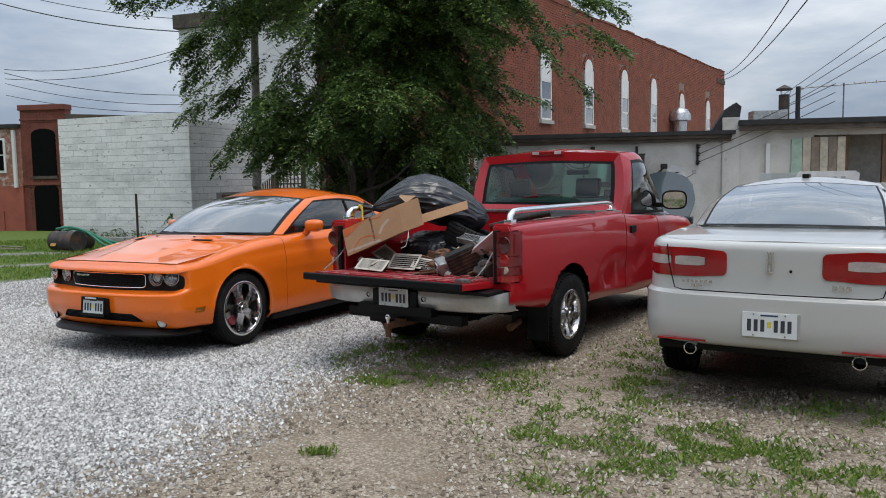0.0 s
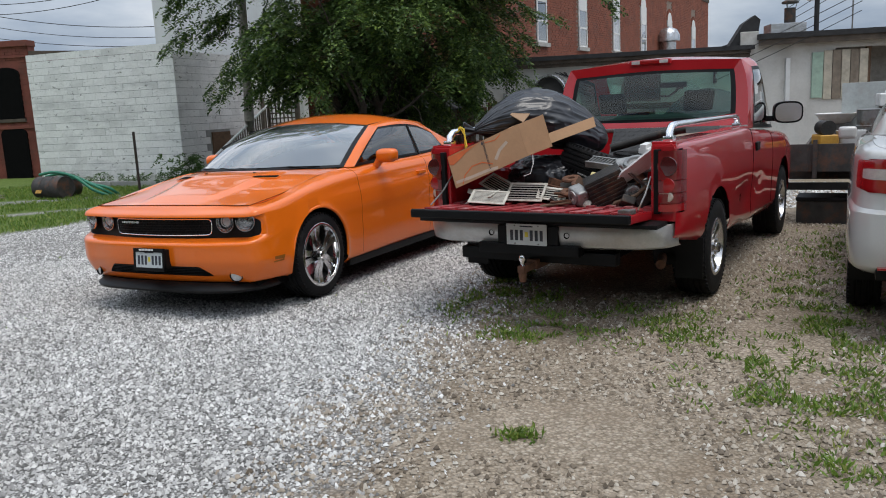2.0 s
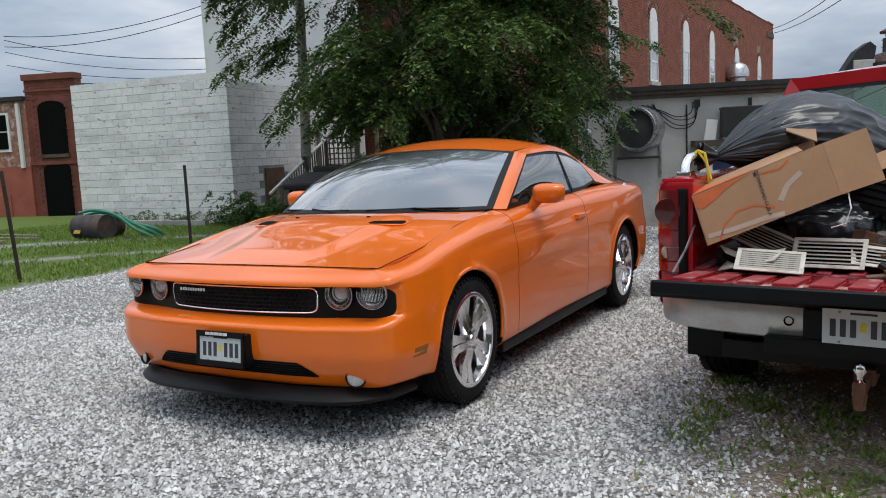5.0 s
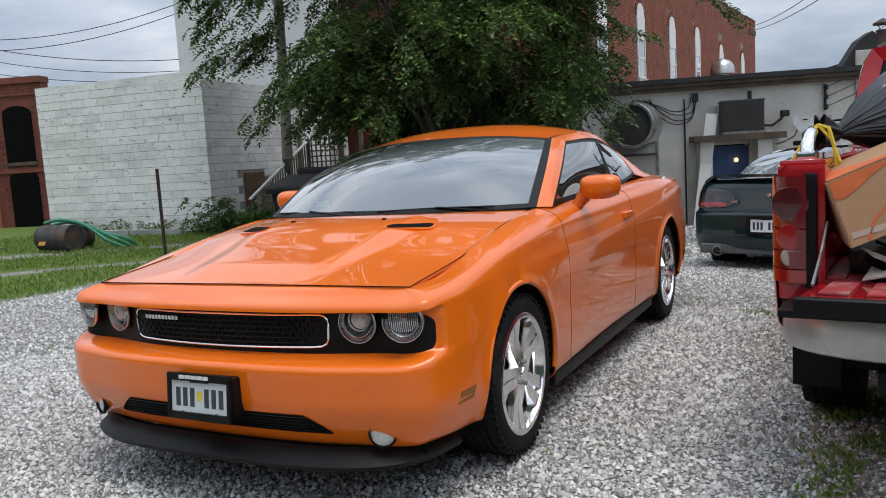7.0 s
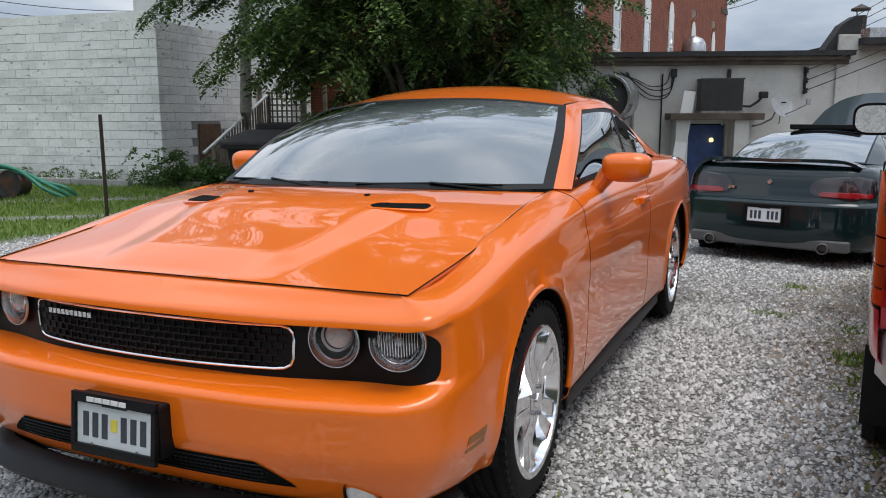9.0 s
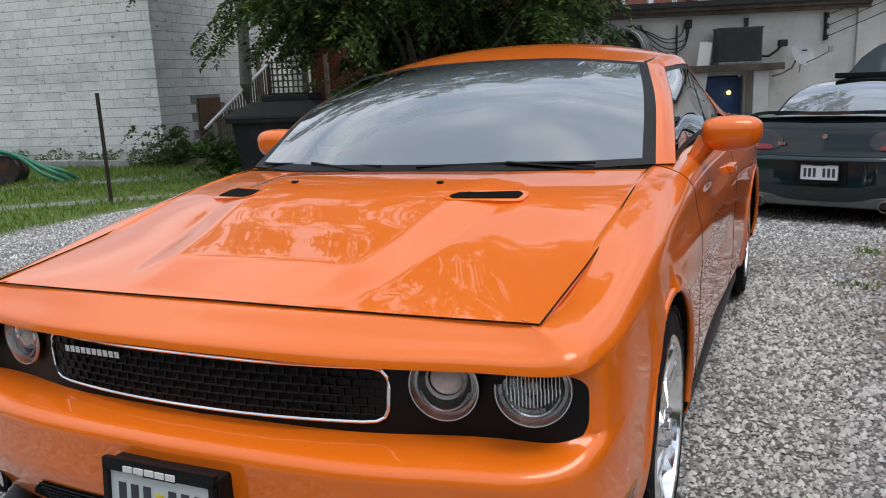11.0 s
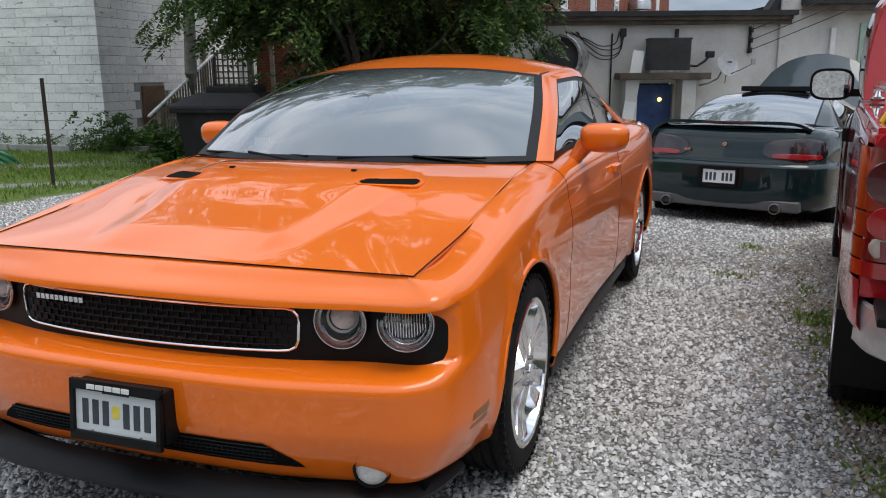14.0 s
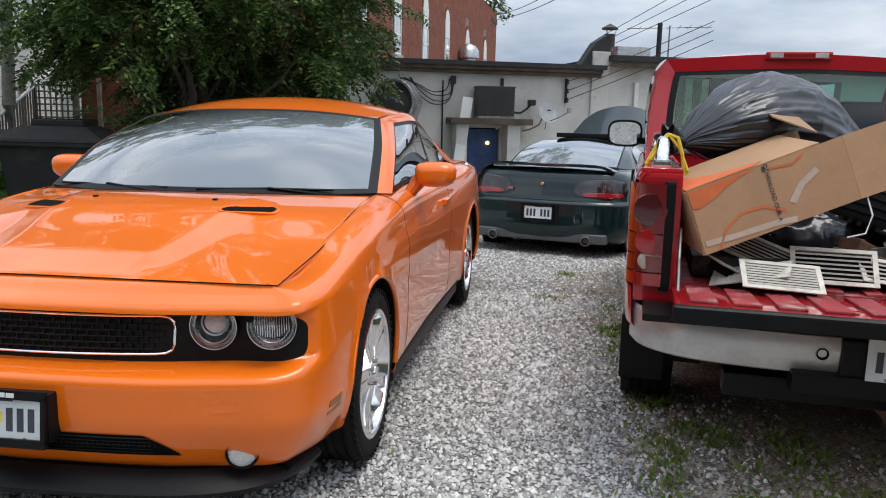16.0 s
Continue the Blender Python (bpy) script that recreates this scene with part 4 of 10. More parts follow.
def number_plate(parent, m, plate_m, ink_m, frame_m=None, w=0.305, h=0.152, marks="xxx|xxx", sticker=True):
    """A plate facing local -y: sheet, raised bars for the characters, sticker, bolts, and a surround where there is one."""
    e = thing("number_plate", m)
    e.parent = parent
    part("plate", boxed(-w / 2, w / 2, -0.002, 0.002, -h / 2, h / 2, 0.001), plate_m, e)
    n = len(marks)
    cell = w * 0.86 / n
    for i, ch in enumerate(marks):
        x = -w * 0.43 + (i + 0.5) * cell
        if ch == "x":
            part("character_bar", boxed(x - cell * 0.30, x + cell * 0.30, -0.004, -0.002, -h * 0.27, h * 0.22, 0.0008), M_PLATE_INK, e)
    bm = bmesh.new()
    box(bm, -w * 0.16, w * 0.16, -0.004, -0.002, h * 0.36, h * 0.42)
    part("lettering_bar", bm, ink_m, e)
    if sticker:
        part("sticker", boxed(-0.012, 0.012, -0.004, -0.002, -h * 0.10, h * 0.14), M_YELLOW, e)
    bm = bmesh.new()
    for sx in (-1, 1):
        for sz in (-1, 1):
            lathe(bm, [(-0.002, 0.006), (-0.006, 0.005), (-0.0065, 0.0005)], "y", 8, (sx * w * 0.29, 0, sz * h * 0.42))
    part("bolts", bm, M_STEEL, e)
    if frame_m:
        bm = bmesh.new()
        for a in ((-w / 2 - 0.012, w / 2 + 0.012, h / 2 - 0.014, h / 2 + 0.016), (-w / 2 - 0.012, w / 2 + 0.012, -h / 2 - 0.016, -h / 2 + 0.012), (-w / 2 - 0.012, -w / 2 + 0.004, -h / 2, h / 2), (w / 2 - 0.004, w / 2 + 0.012, -h / 2, h / 2)):
            box(bm, a[0], a[1], -0.012, 0.004, a[2], a[3], 0.002)
        part("plate_surround", bm, frame_m, e)
    return e


def bars(name, parent, m, material, widths, h, gap=0.004, depth=0.003):
    """A word drawn as a row of plain bars, facing local -y."""
    bm = bmesh.new()
    x = -(sum(widths) + gap * (len(widths) - 1)) / 2
    for w in widths:
        box(bm, x, x + w, -depth, 0, -h / 2, h / 2, 0, m)
        x += w + gap
    return part(name, bm, material, parent)


def seat(car, x, y, z, material, w=0.50, rest=0.62, head=True, tilt=14, face=1):
    """A car seat; face +1: the occupant looks along -y, -1: along +y."""
    s = thing("seat", pose(x, y, z, 0, 0, 0 if face > 0 else 180))
    s.parent = car
    part("cushion", boxed(-w / 2, w / 2, -0.28, 0.24, 0, 0.16, 0.05, seg=3), material, s, smooth=60)
    m = Matrix.Translation((0, 0.22, 0.08)) @ Matrix.Rotation(radians(-tilt), 4, "X")
    part("backrest", boxed(-w / 2, w / 2, -0.06, 0.07, 0, rest, 0.05, m, 3), material, s, smooth=60)
    if head:
        part("headrest", boxed(-0.14, 0.14, -0.05, 0.05, rest + 0.03, rest + 0.20, 0.045, m, 3), material, s, smooth=60)
    return s


def oval_mirror(car, x, y, z, side, body_m, size=(0.235, 0.16, 0.15), glass_back=True, stalk=((0.84, 0.95), 1.04)):
    mm = thing("wing_mirror", pose(x * side, y, z))
    mm.parent = car
    bm = bmesh.new()
    bmesh.ops.create_icosphere(bm, subdivisions=4, radius=1.0)
    for v in bm.verts:
        p = v.co
        e = 0.62
        v.co = Vector((math.copysign(abs(p.x) ** e, p.x) * size[0] / 2 * (1 + 0.1 * p.z), math.copysign(abs(p.y) ** 0.8, p.y) * size[1] / 2 if p.y < 0 else p.y * size[1] * 0.28, math.copysign(abs(p.z) ** 0.75, p.z) * size[2] / 2))
    part("mirror_shell", bm, body_m, mm, smooth=60)
    part("mirror_glass", boxed(-size[0] * 0.42, size[0] * 0.42, size[1] * 0.14 + 0.001, size[1] * 0.14 + 0.006, -size[2] * 0.38, size[2] * 0.36, 0.002), M_CHROME, mm)
    return mm

# ---- orange muscle car: nose towards -y, front axle at the origin ----
M_MARKER = surface("brown_amber_lens", (0.30, 0.10, 0.008), 0.25, vary=0.2, fine=60)
M_ORANGE = paint("orange_paint", (0.81, 0.157, 0.006), 0.05, 0.35, 0.03, (0.5, 0.35, 0.2))


def broaden(car):
    """Widen the drafted body about its centre line, a little more towards the tail; fittings move without stretching."""
    def wide(p):
        s = min(1.0, abs(p.x) / 0.6)
        return Vector((p.x + math.copysign((0.086 + 0.0218 * p.y) * (1 - (1 - s) ** 2), p.x), p.y - 0.0218 * abs(p.x), p.z))
    for ob in car.children:
        if ob.type == "MESH" and ob.location.length < 1e-6:
            for v in ob.data.vertices:
                v.co = wide(v.co)
            for sub in ob.children:
                if sub.type == "MESH":
                    for v in sub.data.vertices:
                        v.co = wide(v.co)
        elif ob.location.length < 1e-6:
            for sub in ob.children:
                for v in sub.data.vertices:
                    v.co = wide(v.co)
        else:
            ob.location = wide(ob.location)


def muscle_car():
    car = thing("muscle_car", pose(-0.086, 0.006, 0, 0, -0.6, 1.25), "glossy orange two-door muscle car with chrome wheels on gravel", "car")
    plan = [(0, -0.94), (0.40, -0.915), (0.64, -0.868), (0.79, -0.835), (0.880, -0.765), (0.922, -0.61), (0.936, -0.34), (0.945, 0), (0.935, 0.7), (0.925, 1.5), (0.94, 2.3), (0.965, 2.95), (0.95, 3.45), (0.89, 3.82), (0.70, 3.98), (0, 4.02)]
    keys = [-0.94, -0.87, -0.80, -0.74, -0.55, 0, 0.6, 1.5, 2.95, 3.95]
    rows = [
        ((0.15, 0.15, 0.16, 0.165, 0.15, 0.10, 0.10, 0.10, 0.10, 0.12), (0.262, 0.262, 0.262, 0.262, 0.26, 0.21, 0.19, 0.185, 0.20, 0.26)),
        ((0.080, 0.085, 0.092, 0.095, 0.070, 0.025, 0.03, 0.035, 0.03, 0.04), (0.280, 0.280, 0.280, 0.280, 0.28, 0.26, 0.25, 0.25, 0.26, 0.30)),
        ((0.0, 0.0, 0.0, 0.0, 0.0, 0.0, 0.01, 0.012, 0.0, 0.0), (0.46, 0.46, 0.46, 0.46, 0.46, 0.46, 0.46, 0.46, 0.48, 0.50)),
        ((0.0, 0.0, 0.0, 0.0, 0.0, 0.0, 0.008, 0.010, 0.0, 0.0), (0.575, 0.578, 0.585, 0.595, 0.62, 0.62, 0.62, 0.62, 0.64, 0.66)),
        ((0.016, 0.016, 0.014, 0.010, 0.002, 0.002, 0.002, 0.0, 0.0, 0.01), (0.602, 0.605, 0.612, 0.625, 0.66, 0.70, 0.71, 0.72, 0.74, 0.72)),
        ((0.125, 0.140, 0.100, 0.052, 0.004, 0.004, 0.004, 0.0, 0.0, 0.02), (0.622, 0.626, 0.632, 0.645, 0.68, 0.76, 0.78, 0.80, 0.82, 0.78)),
        ((0.128, 0.143, 0.103, 0.054, 0.012, 0.012, 0.010, 0.008, 0.003, 0.03), (0.790, 0.790, 0.791, 0.796, 0.806, 0.825, 0.845, 0.86, 0.90, 0.86)),
        ((0.090, 0.085, 0.048, 0.016, 0.016, 0.020, 0.022, 0.022, 0.012, 0.03), (0.794, 0.795, 0.797, 0.806, 0.822, 0.865, 0.895, 0.905, 0.96, 0.92)),
        ((0.096, 0.091, 0.056, 0.026, 0.034, 0.034, 0.034, 0.036, 0.036, 0.05), (0.814, 0.815, 0.820, 0.832, 0.852, 0.930, 0.972, 0.980, 1.035, 0.99)),
        ((0.160, 0.152, 0.120, 0.092, 0.090, 0.086, 0.086, 0.082, 0.092, 0.10), (0.846, 0.847, 0.851, 0.859, 0.872, 0.964, 1.030, 1.038, 1.075, 1.04)),
        ((0.226, 0.206, 0.190, 0.182, 0.18, 0.180, 0.180, 0.125, 0.19, 0.18), (0.876, 0.876, 0.876, 0.876, 0.876, 0.982, 1.060, 1.058, 1.095, 1.06)),
        ((0.30, 0.28, 0.24, 0.216, 0.214, 0.214, 0.214, 0.145, 0.23, 0.22), (0.856, 0.856, 0.856, 0.856, 0.856, 0.960, 1.036, 1.050, 1.085, 1.05)),
    ]
    counts = [2, 8, 6, 3, 3, 15, 2, 6, 5, 5, 2]
    n = 430
    arches = [(0.0, 0.372, 0.402), (2.946, 0.376, 0.408)]

    def flares(g):
        """A rolled lip round each wheel arch."""
        for cy, cz, r in arches:
            d = np.hypot(g[..., 1] - cy, g[..., 2] - cz) - r
            g[..., 0] += np.where(d > -0.05, 0.010 * np.exp(-(np.maximum(d, 0) / 0.028) ** 2), 0) * (g[..., 0] > 0.6)
        return g
    body = wrap(plan, keys, rows, counts, n, flares, 24, (-0.25, 3.5))
    r4, r6 = sum(counts[:4]), sum(counts[:6])
    ledge = sum(counts[:5])
    # draw the columns onto a rounded end of the dark grille band
    band_end = lambda z: 0.872 - 0.050 * (1 - math.sqrt(1 - min(1.0, max(0.0, (abs(z - 0.712) - 0.026) / 0.052)) ** 2))
    mid_row = (ledge + r6) // 2
    j0 = int(np.argmin(np.where(body[mid_row, :, 1] < -0.4, abs(body[mid_row, :, 0] - 0.872), 9)))
    cols = np.arange(n)
    for i in range(ledge, r6 + 1):
        row = body[i].copy()
        jt = float(np.interp(band_end(row[j0, 2]), row[j0 - 15:j0 + 5, 0], cols[j0 - 15:j0 + 5]))
        at = np.clip(cols + (jt - j0) * np.exp(-((cols - j0) / 8.5) ** 2), 0, n - 1)
        for c in range(3):
            body[i, :, c] = np.interp(at, cols, row[:, c])
    r7 = sum(counts[:7])
    shut = np.clip((cols - j0) / 4.0, 0, 1)
    shut = (shut * shut * (3 - 2 * shut))[:, None] * (body[mid_row, :, 1:2] < 0.0)
    for i in range(r4 + 1, r7):
        f = (i - r4) / (r7 - r4)
        body[i] = body[i] * (1 - shut) + (body[r4] * (1 - f) + body[r7] * f) * shut
    secs = [
        ("grille_surround", M_BLACK, lambda i, j, p: p[1] < -0.50 and ledge <= i < r6 and j < j0, "matt black recessed grille band"),
        ("front_bumper", M_ORANGE, lambda i, j, p: p[1] < -0.52 and i < r6, ""),
        ("nose_panel", M_ORANGE, lambda i, j, p: p[1] < -0.42 and i >= r6 and p[0] < 0.80, ""),
        ("fender", M_ORANGE, lambda i, j, p: p[1] < 0.66, ""),
        ("door", M_ORANGE, lambda i, j, p: p[1] < 2.02, ""),
        ("rear_bumper", M_ORANGE, lambda i, j, p: p[1] > 3.55, ""),
        ("quarter_panel", M_ORANGE, lambda i, j, p: True, ""),
    ]
    sheet_parts(body, secs, arches, car)
    top = body[-3]
    # bonnet with a raised middle between two ridges
    side = [(0.765, -0.672, 0.880), (0.770, -0.2, 0.951), (0.766, 0.2, 1.020), (0.752, 0.60, 1.068)]
    edge_line = top[(top[:, 0] > 0.6) & (top[:, 1] < 0.9)]
    side = [(x, y, float(edge_line[np.argmin((edge_line[:, 0] - x) ** 2 + (edge_line[:, 1] - y) ** 2), 2]) + 0.006) for x, y, _ in side]
    front = [(-0.765, -0.672, side[0][2]), (-0.4, -0.700, 0.886), (0, -0.712, 0.888), (0.4, -0.700, 0.886), (0.765, -0.672, side[0][2])]
    rear = [(-0.752, 0.60, side[-1][2]), (-0.4, 0.435, 1.072), (0, 0.38, 1.074), (0.4, 0.435, 1.072), (0.752, 0.60, side[-1][2])]
    pts = coons(front, rear, [(-x, y, z) for x, y, z in side], side, 131, 74, (0, 0, 0.022))

    def ridge(x, y):
        xr = 0.285 + 0.10 * max(0.0, min(1.0, (y + 0.6) / 0.65))
        # a flat-sided bulge with slightly softened edges
        s = sum(float(np.clip((xr + 0.05 - abs(x) + o) / 0.10, 0, 1)) for o in (-0.010, -0.004, 0.004, 0.010)) / 4
        fade = float(np.clip((y + 0.675) / 0.16, 0, 1) * np.clip((0.42 - y) / 0.22, 0, 1))
        return 0.021 * s * fade
    for row in pts:
        for p in row:
            p[2] += ridge(p[0], p[1]) - 0.008
    bonnet = panel("bonnet", pts, M_ORANGE, car, thick=0.012, angle=50)
    seam = bmesh.new()
    for s in (-1, 1):
        c = curve_through(side, 40)
        tube(seam, [(s * (x + 0.002), y, z - 0.006) for x, y, z in c], 0.0022, 5)
    tube(seam, [(x, y - 0.002, z - 0.006) for x, y, z in curve_through(front, 40)], 0.0022, 5)
    part("bonnet_gap", seam, M_DARK, bonnet)

    def bonnet_z(x, y):
        k = np.argmin((pts[..., 0] - x) ** 2 + (pts[..., 1] - y) ** 2)
        return float(pts[..., 2].ravel()[k])
    for s in (-1, 1):
        sc = thing("bonnet_scoop", pose(s * 0.390, 0.022, bonnet_z(0.390, 0.022)))
        sc.parent = car
        z0 = bonnet_z(0.390, 0.022)
        corner = [[bonnet_z(0.390 + u, 0.022 + v) - z0 for v in (-0.04, 0.04)] for u in (-0.11, 0.11)]

        def patch(w, d, lift):
            """A rounded oblong laid on the bonnet's own slope."""
            rows_ = []
            for v in np.linspace(-1, 1, 9):
                hw = w * (1 - abs(v) ** 5 * 0.25) * (1 - 0.06 * v)
                row = []
                for u in np.linspace(-1, 1, 15):
                    x, y = u * hw + 0.010 * v, v * d + 0.034 * u * s
                    a, b_ = (x * s * 0.85 / 0.11 + 1) / 2, (y / 0.04 + 1) / 2
                    z = (corner[0][0] * (1 - a) + corner[1][0] * a) * (1 - b_) + (corner[0][1] * (1 - a) + corner[1][1] * a) * b_
                    row.append((x, y, z + lift))
                rows_.append(row)
            return rows_
        panel("scoop_collar", patch(0.112, 0.046, 0.0060), M_ORANGE, sc, thick=0.010, angle=60)
        panel("scoop_mouth", patch(0.096, 0.031, 0.0080), M_DARK, sc, thick=0.002)
        noz = bmesh.new()
        box(noz, -0.010, 0.010, -0.009, 0.009, -0.01, 0.008, 0.004)
        nz = part("washer_nozzle", noz, M_BLACK, car)
        nz.matrix_local = pose(s * 0.225, 0.09, bonnet_z(0.225, 0.09))

    # cowl and wipers
    low = [(-0.755, 0.60, 1.058), (-0.4, 0.43, 1.068), (0, 0.375, 1.072), (0.4, 0.43, 1.068), (0.755, 0.60, 1.058)]
    cowl_back = [(x, y + 0.07, z - 0.018) for x, y, z in low]
    panel("cowl", coons([(x, y - 0.03, z - 0.03) for x, y, z in low], cowl_back, [low[0], cowl_back[0]], [low[-1], cowl_back[-1]], 24, 4), M_BLACK, car)
    for a, b in (((-0.68, 0.615, 1.078), (-0.10, 0.445, 1.082)), ((0.02, 0.435, 1.080), (0.58, 0.555, 1.080))):
        wp = thing("wiper")
        wp.parent = car
        mid = tuple((p + q) / 2 for p, q in zip(a, b))
        part("blade", tube(bmesh.new(), [a, (mid[0], mid[1] - 0.012, mid[2] + 0.006), b], 0.006, 6), M_BLACK, wp)
        part("arm", tube(bmesh.new(), [(b[0], b[1] - 0.04, b[2] - 0.022), (mid[0], mid[1] - 0.02, mid[2] + 0.010)], 0.006, 6), M_BLACK, wp)

    # greenhouse
    wb = [(-0.770, 0.660, 1.062), (-0.4, 0.475, 1.060), (0, 0.415, 1.060), (0.4, 0.475, 1.060), (0.770, 0.660, 1.062)]
    wt = [(-0.600, 1.41, 1.422), (-0.3, 1.315, 1.460), (0, 1.285, 1.470), (0.3, 1.315, 1.460), (0.600, 1.41, 1.422)]
    lft = [wb[0], (-0.705, 1.02, 1.270), wt[0]]
    rgt = [(-x, y, z) for x, y, z in lft]
    ws = coons(wb, wt, lft, rgt, 41, 31, (0, -0.03, 0.03))
    framed("windscreen", resample_sheet(ws, edge_spaced(22, 0.030), edge_spaced(16, 0.045)), "windscreen_border", M_GLASS, M_BLACK, car, label="windscreen reflecting pale sky")
    ab = [(0.770, 0.660, 1.062), (0.705, 1.02, 1.270), (0.600, 1.41, 1.422)]
    aw = [(0.825, 0.750, 1.054), (0.755, 1.12, 1.255), (0.660, 1.485, 1.400)]
    panel("windscreen_pillar", coons(ab, aw, [ab[0], aw[0]], [ab[-1], aw[-1]], 14, 6, (0.006, 0, 0.006)), M_ORANGE, car, mirror=True)
    rr = [(-0.575, 2.50, 1.418), (0, 2.60, 1.455), (0.575, 2.50, 1.418)]
    rs = [(0.600, 1.41, 1.422), (0.625, 1.9, 1.462), (0.575, 2.50, 1.418)]
    ls = [(-x, y, z) for x, y, z in rs]
    panel("roof", coons(wt, rr, ls, rs, 31, 25, (0, 0, 0.048)), M_ORANGE, car)
    rail_out = [(0.660, 1.485, 1.400), (0.690, 1.9, 1.412), (0.670, 2.30, 1.375), (0.675, 2.62, 1.285)]
    rail_in = [(0.600, 1.41, 1.422), (0.625, 1.9, 1.462), (0.605, 2.25, 1.444), (0.575, 2.50, 1.418)]
    panel("roof_rail", coons(rail_in, rail_out, [rail_in[0], rail_out[0]], [rail_in[-1], rail_out[-1]], 22, 5, (0.008, 0, 0.008)), M_ORANGE, car, mirror=True)
    for s in (-1, 1):
        part("roof_seam", tube(bmesh.new(), [(s * x * 0.985, y, z + 0.004) for x, y, z in rail_in[:3]], 0.004, 5), M_BLACK, car)
    # side glass: door pane and quarter pane
    def belt(y):
        k = int(np.argmin(np.where((top[:, 0] > 0.3), abs(top[:, 1] - y), 9)))
        return (top[k, 0] - 0.004, y, top[k, 2] + 0.004)
    def up(y):
        c = curve_through(rail_out, 60)
        k = int(np.argmin(abs(c[:, 1] - y)))
        return (c[k, 0] - 0.004, c[k, 1], c[k, 2])
    aw2 = [(0.822, 0.760, 1.056), (0.752, 1.13, 1.252), (0.657, 1.492, 1.397)]
    door_pane = coons([(0.822, 0.760, 1.056), belt(1.3), belt(2.08)], [(0.657, 1.492, 1.397), up(1.75), up(2.02)], aw2, [belt(2.08), up(2.02)], 26, 16, (0.012, 0, 0))
    framed("door_window", resample_sheet(door_pane, edge_spaced(14, 0.03), edge_spaced(10, 0.07)), "window_trim", M_GLASS_DARK, M_BLACK, car, mirror=True)
    q_pane = coons([belt(2.10), belt(2.4), (0.772, 2.68, 1.135)], [up(2.04), up(2.3), (0.677, 2.60, 1.288)], [belt(2.10), up(2.04)], [(0.772, 2.68, 1.135), (0.718, 2.67, 1.215), (0.677, 2.60, 1.288)], 16, 12, (0.006, 0, 0))
    framed("quarter_window", resample_sheet(q_pane, edge_spaced(10, 0.05), edge_spaced(10, 0.08)), "window_trim", M_GLASS_DARK, M_BLACK, car, mirror=True)
    # rear pillar, rear screen, boot
    cp_out = [(0.775, 2.68, 1.13), (0.785, 2.9, 1.10), belt(3.30)]
    cp_in = [(0.575, 2.50, 1.418), (0.60, 2.85, 1.28), (0.645, 3.22, 1.125)]
    panel("rear_pillar", coons(cp_out, cp_in, [cp_out[0], (0.677, 2.60, 1.288), cp_in[0]], [cp_out[-1], cp_in[-1]], 20, 12, (0.01, 0, 0.01)), M_ORANGE, car, mirror=True)
    rb = [(-0.645, 3.22, 1.125), (0, 3.36, 1.135), (0.645, 3.22, 1.125)]
    back = coons(rr, rb, [(-x, y, z) for x, y, z in cp_in], cp_in, 21, 14, (0, 0, 0.02))
    framed("rear_window", back, "window_trim", M_GLASS_DARK, M_BLACK, car)
    idx = [k for k in range(n) if top[k, 1] > 3.12]
    pts = [[(u * top[k, 0] * 0.995, top[k, 1] + (0.16 * (1 - u * u) * max(0, (3.9 - top[k, 1]) / 0.8)), top[k, 2] + 0.03 * (1 - u * u) * min(1, (4.03 - top[k, 1]) / 0.2) + 0.002) for u in np.linspace(-1, 1, 25)] for k in idx]
    panel("boot_lid", pts, M_ORANGE, car, thick=-0.01)
    # fuel cap
    bm = lathe(bmesh.new(), [(0, 0.075), (0.012, 0.072), (0.016, 0.055), (0.010, 0.045), (0.012, 0.0005)], "x", 28)
    fc = part("fuel_cap", bm, M_CHROME, car, "round chrome fuel filler cap", smooth=35)
    fc.matrix_local = pose(0.893, 3.22, 1.02, 0, -32, 0)

    # sill and chin
    for s in (-1, 1):
        part("sill", boxed(s * 0.880 - 0.024, s * 0.880 + 0.024, 0.44, 2.52, 0.172, 0.240, 0.018), M_BLACK, car)
    low_plan = curve_through([(0, -0.975), (0.42, -0.945), (0.63, -0.885), (0.755, -0.80), (0.83, -0.67), (0.865, -0.50)], 30)
    for name, rows_ in (("chin_spoiler", ((-0.075, 0.278), (-0.030, 0.262), (0.008, 0.226), (-0.002, 0.206), (-0.07, 0.204), (-0.14, 0.23))),):
        t = np.gradient(low_plan, axis=0)
        t /= np.linalg.norm(t, axis=1)[:, None]
        o = np.stack([t[:, 1], -t[:, 0]], 1)
        rr_ = []
        for off, z in rows_:
            p = low_plan + o * (off - 0.02)
            line = [(x, y, z) for x, y in p]
            rr_.append([(-x, y, zz) for x, y, zz in line[:0:-1]] + line)
        panel(name, rr_, M_BLACK, car, thick=0.006, label="matt black chin spoiler")
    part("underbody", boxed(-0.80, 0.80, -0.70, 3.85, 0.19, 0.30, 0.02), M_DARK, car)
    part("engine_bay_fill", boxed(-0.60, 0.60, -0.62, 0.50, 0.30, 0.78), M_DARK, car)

    # grille with chrome frame and honeycomb bars
    fp = curve_through(plan[:6], 60)
    def front_y(x, off):
        return float(np.interp(abs(x), fp[:, 0], fp[:, 1])) + off
    def grille_y(x):
        return -0.826 + 0.058 * (x / 0.443) ** 2
    def skin_y(x, z):
        """The front face's y at a height."""
        rows_ = body[:r4]
        cols = [int(np.argmin(np.where(row[:, 1] < -0.4, abs(row[:, 0] - abs(x)), 9))) for row in rows_]
        return float(np.interp(z, [row[c, 2] for row, c in zip(rows_, cols)], [row[c, 1] for row, c in zip(rows_, cols)]))
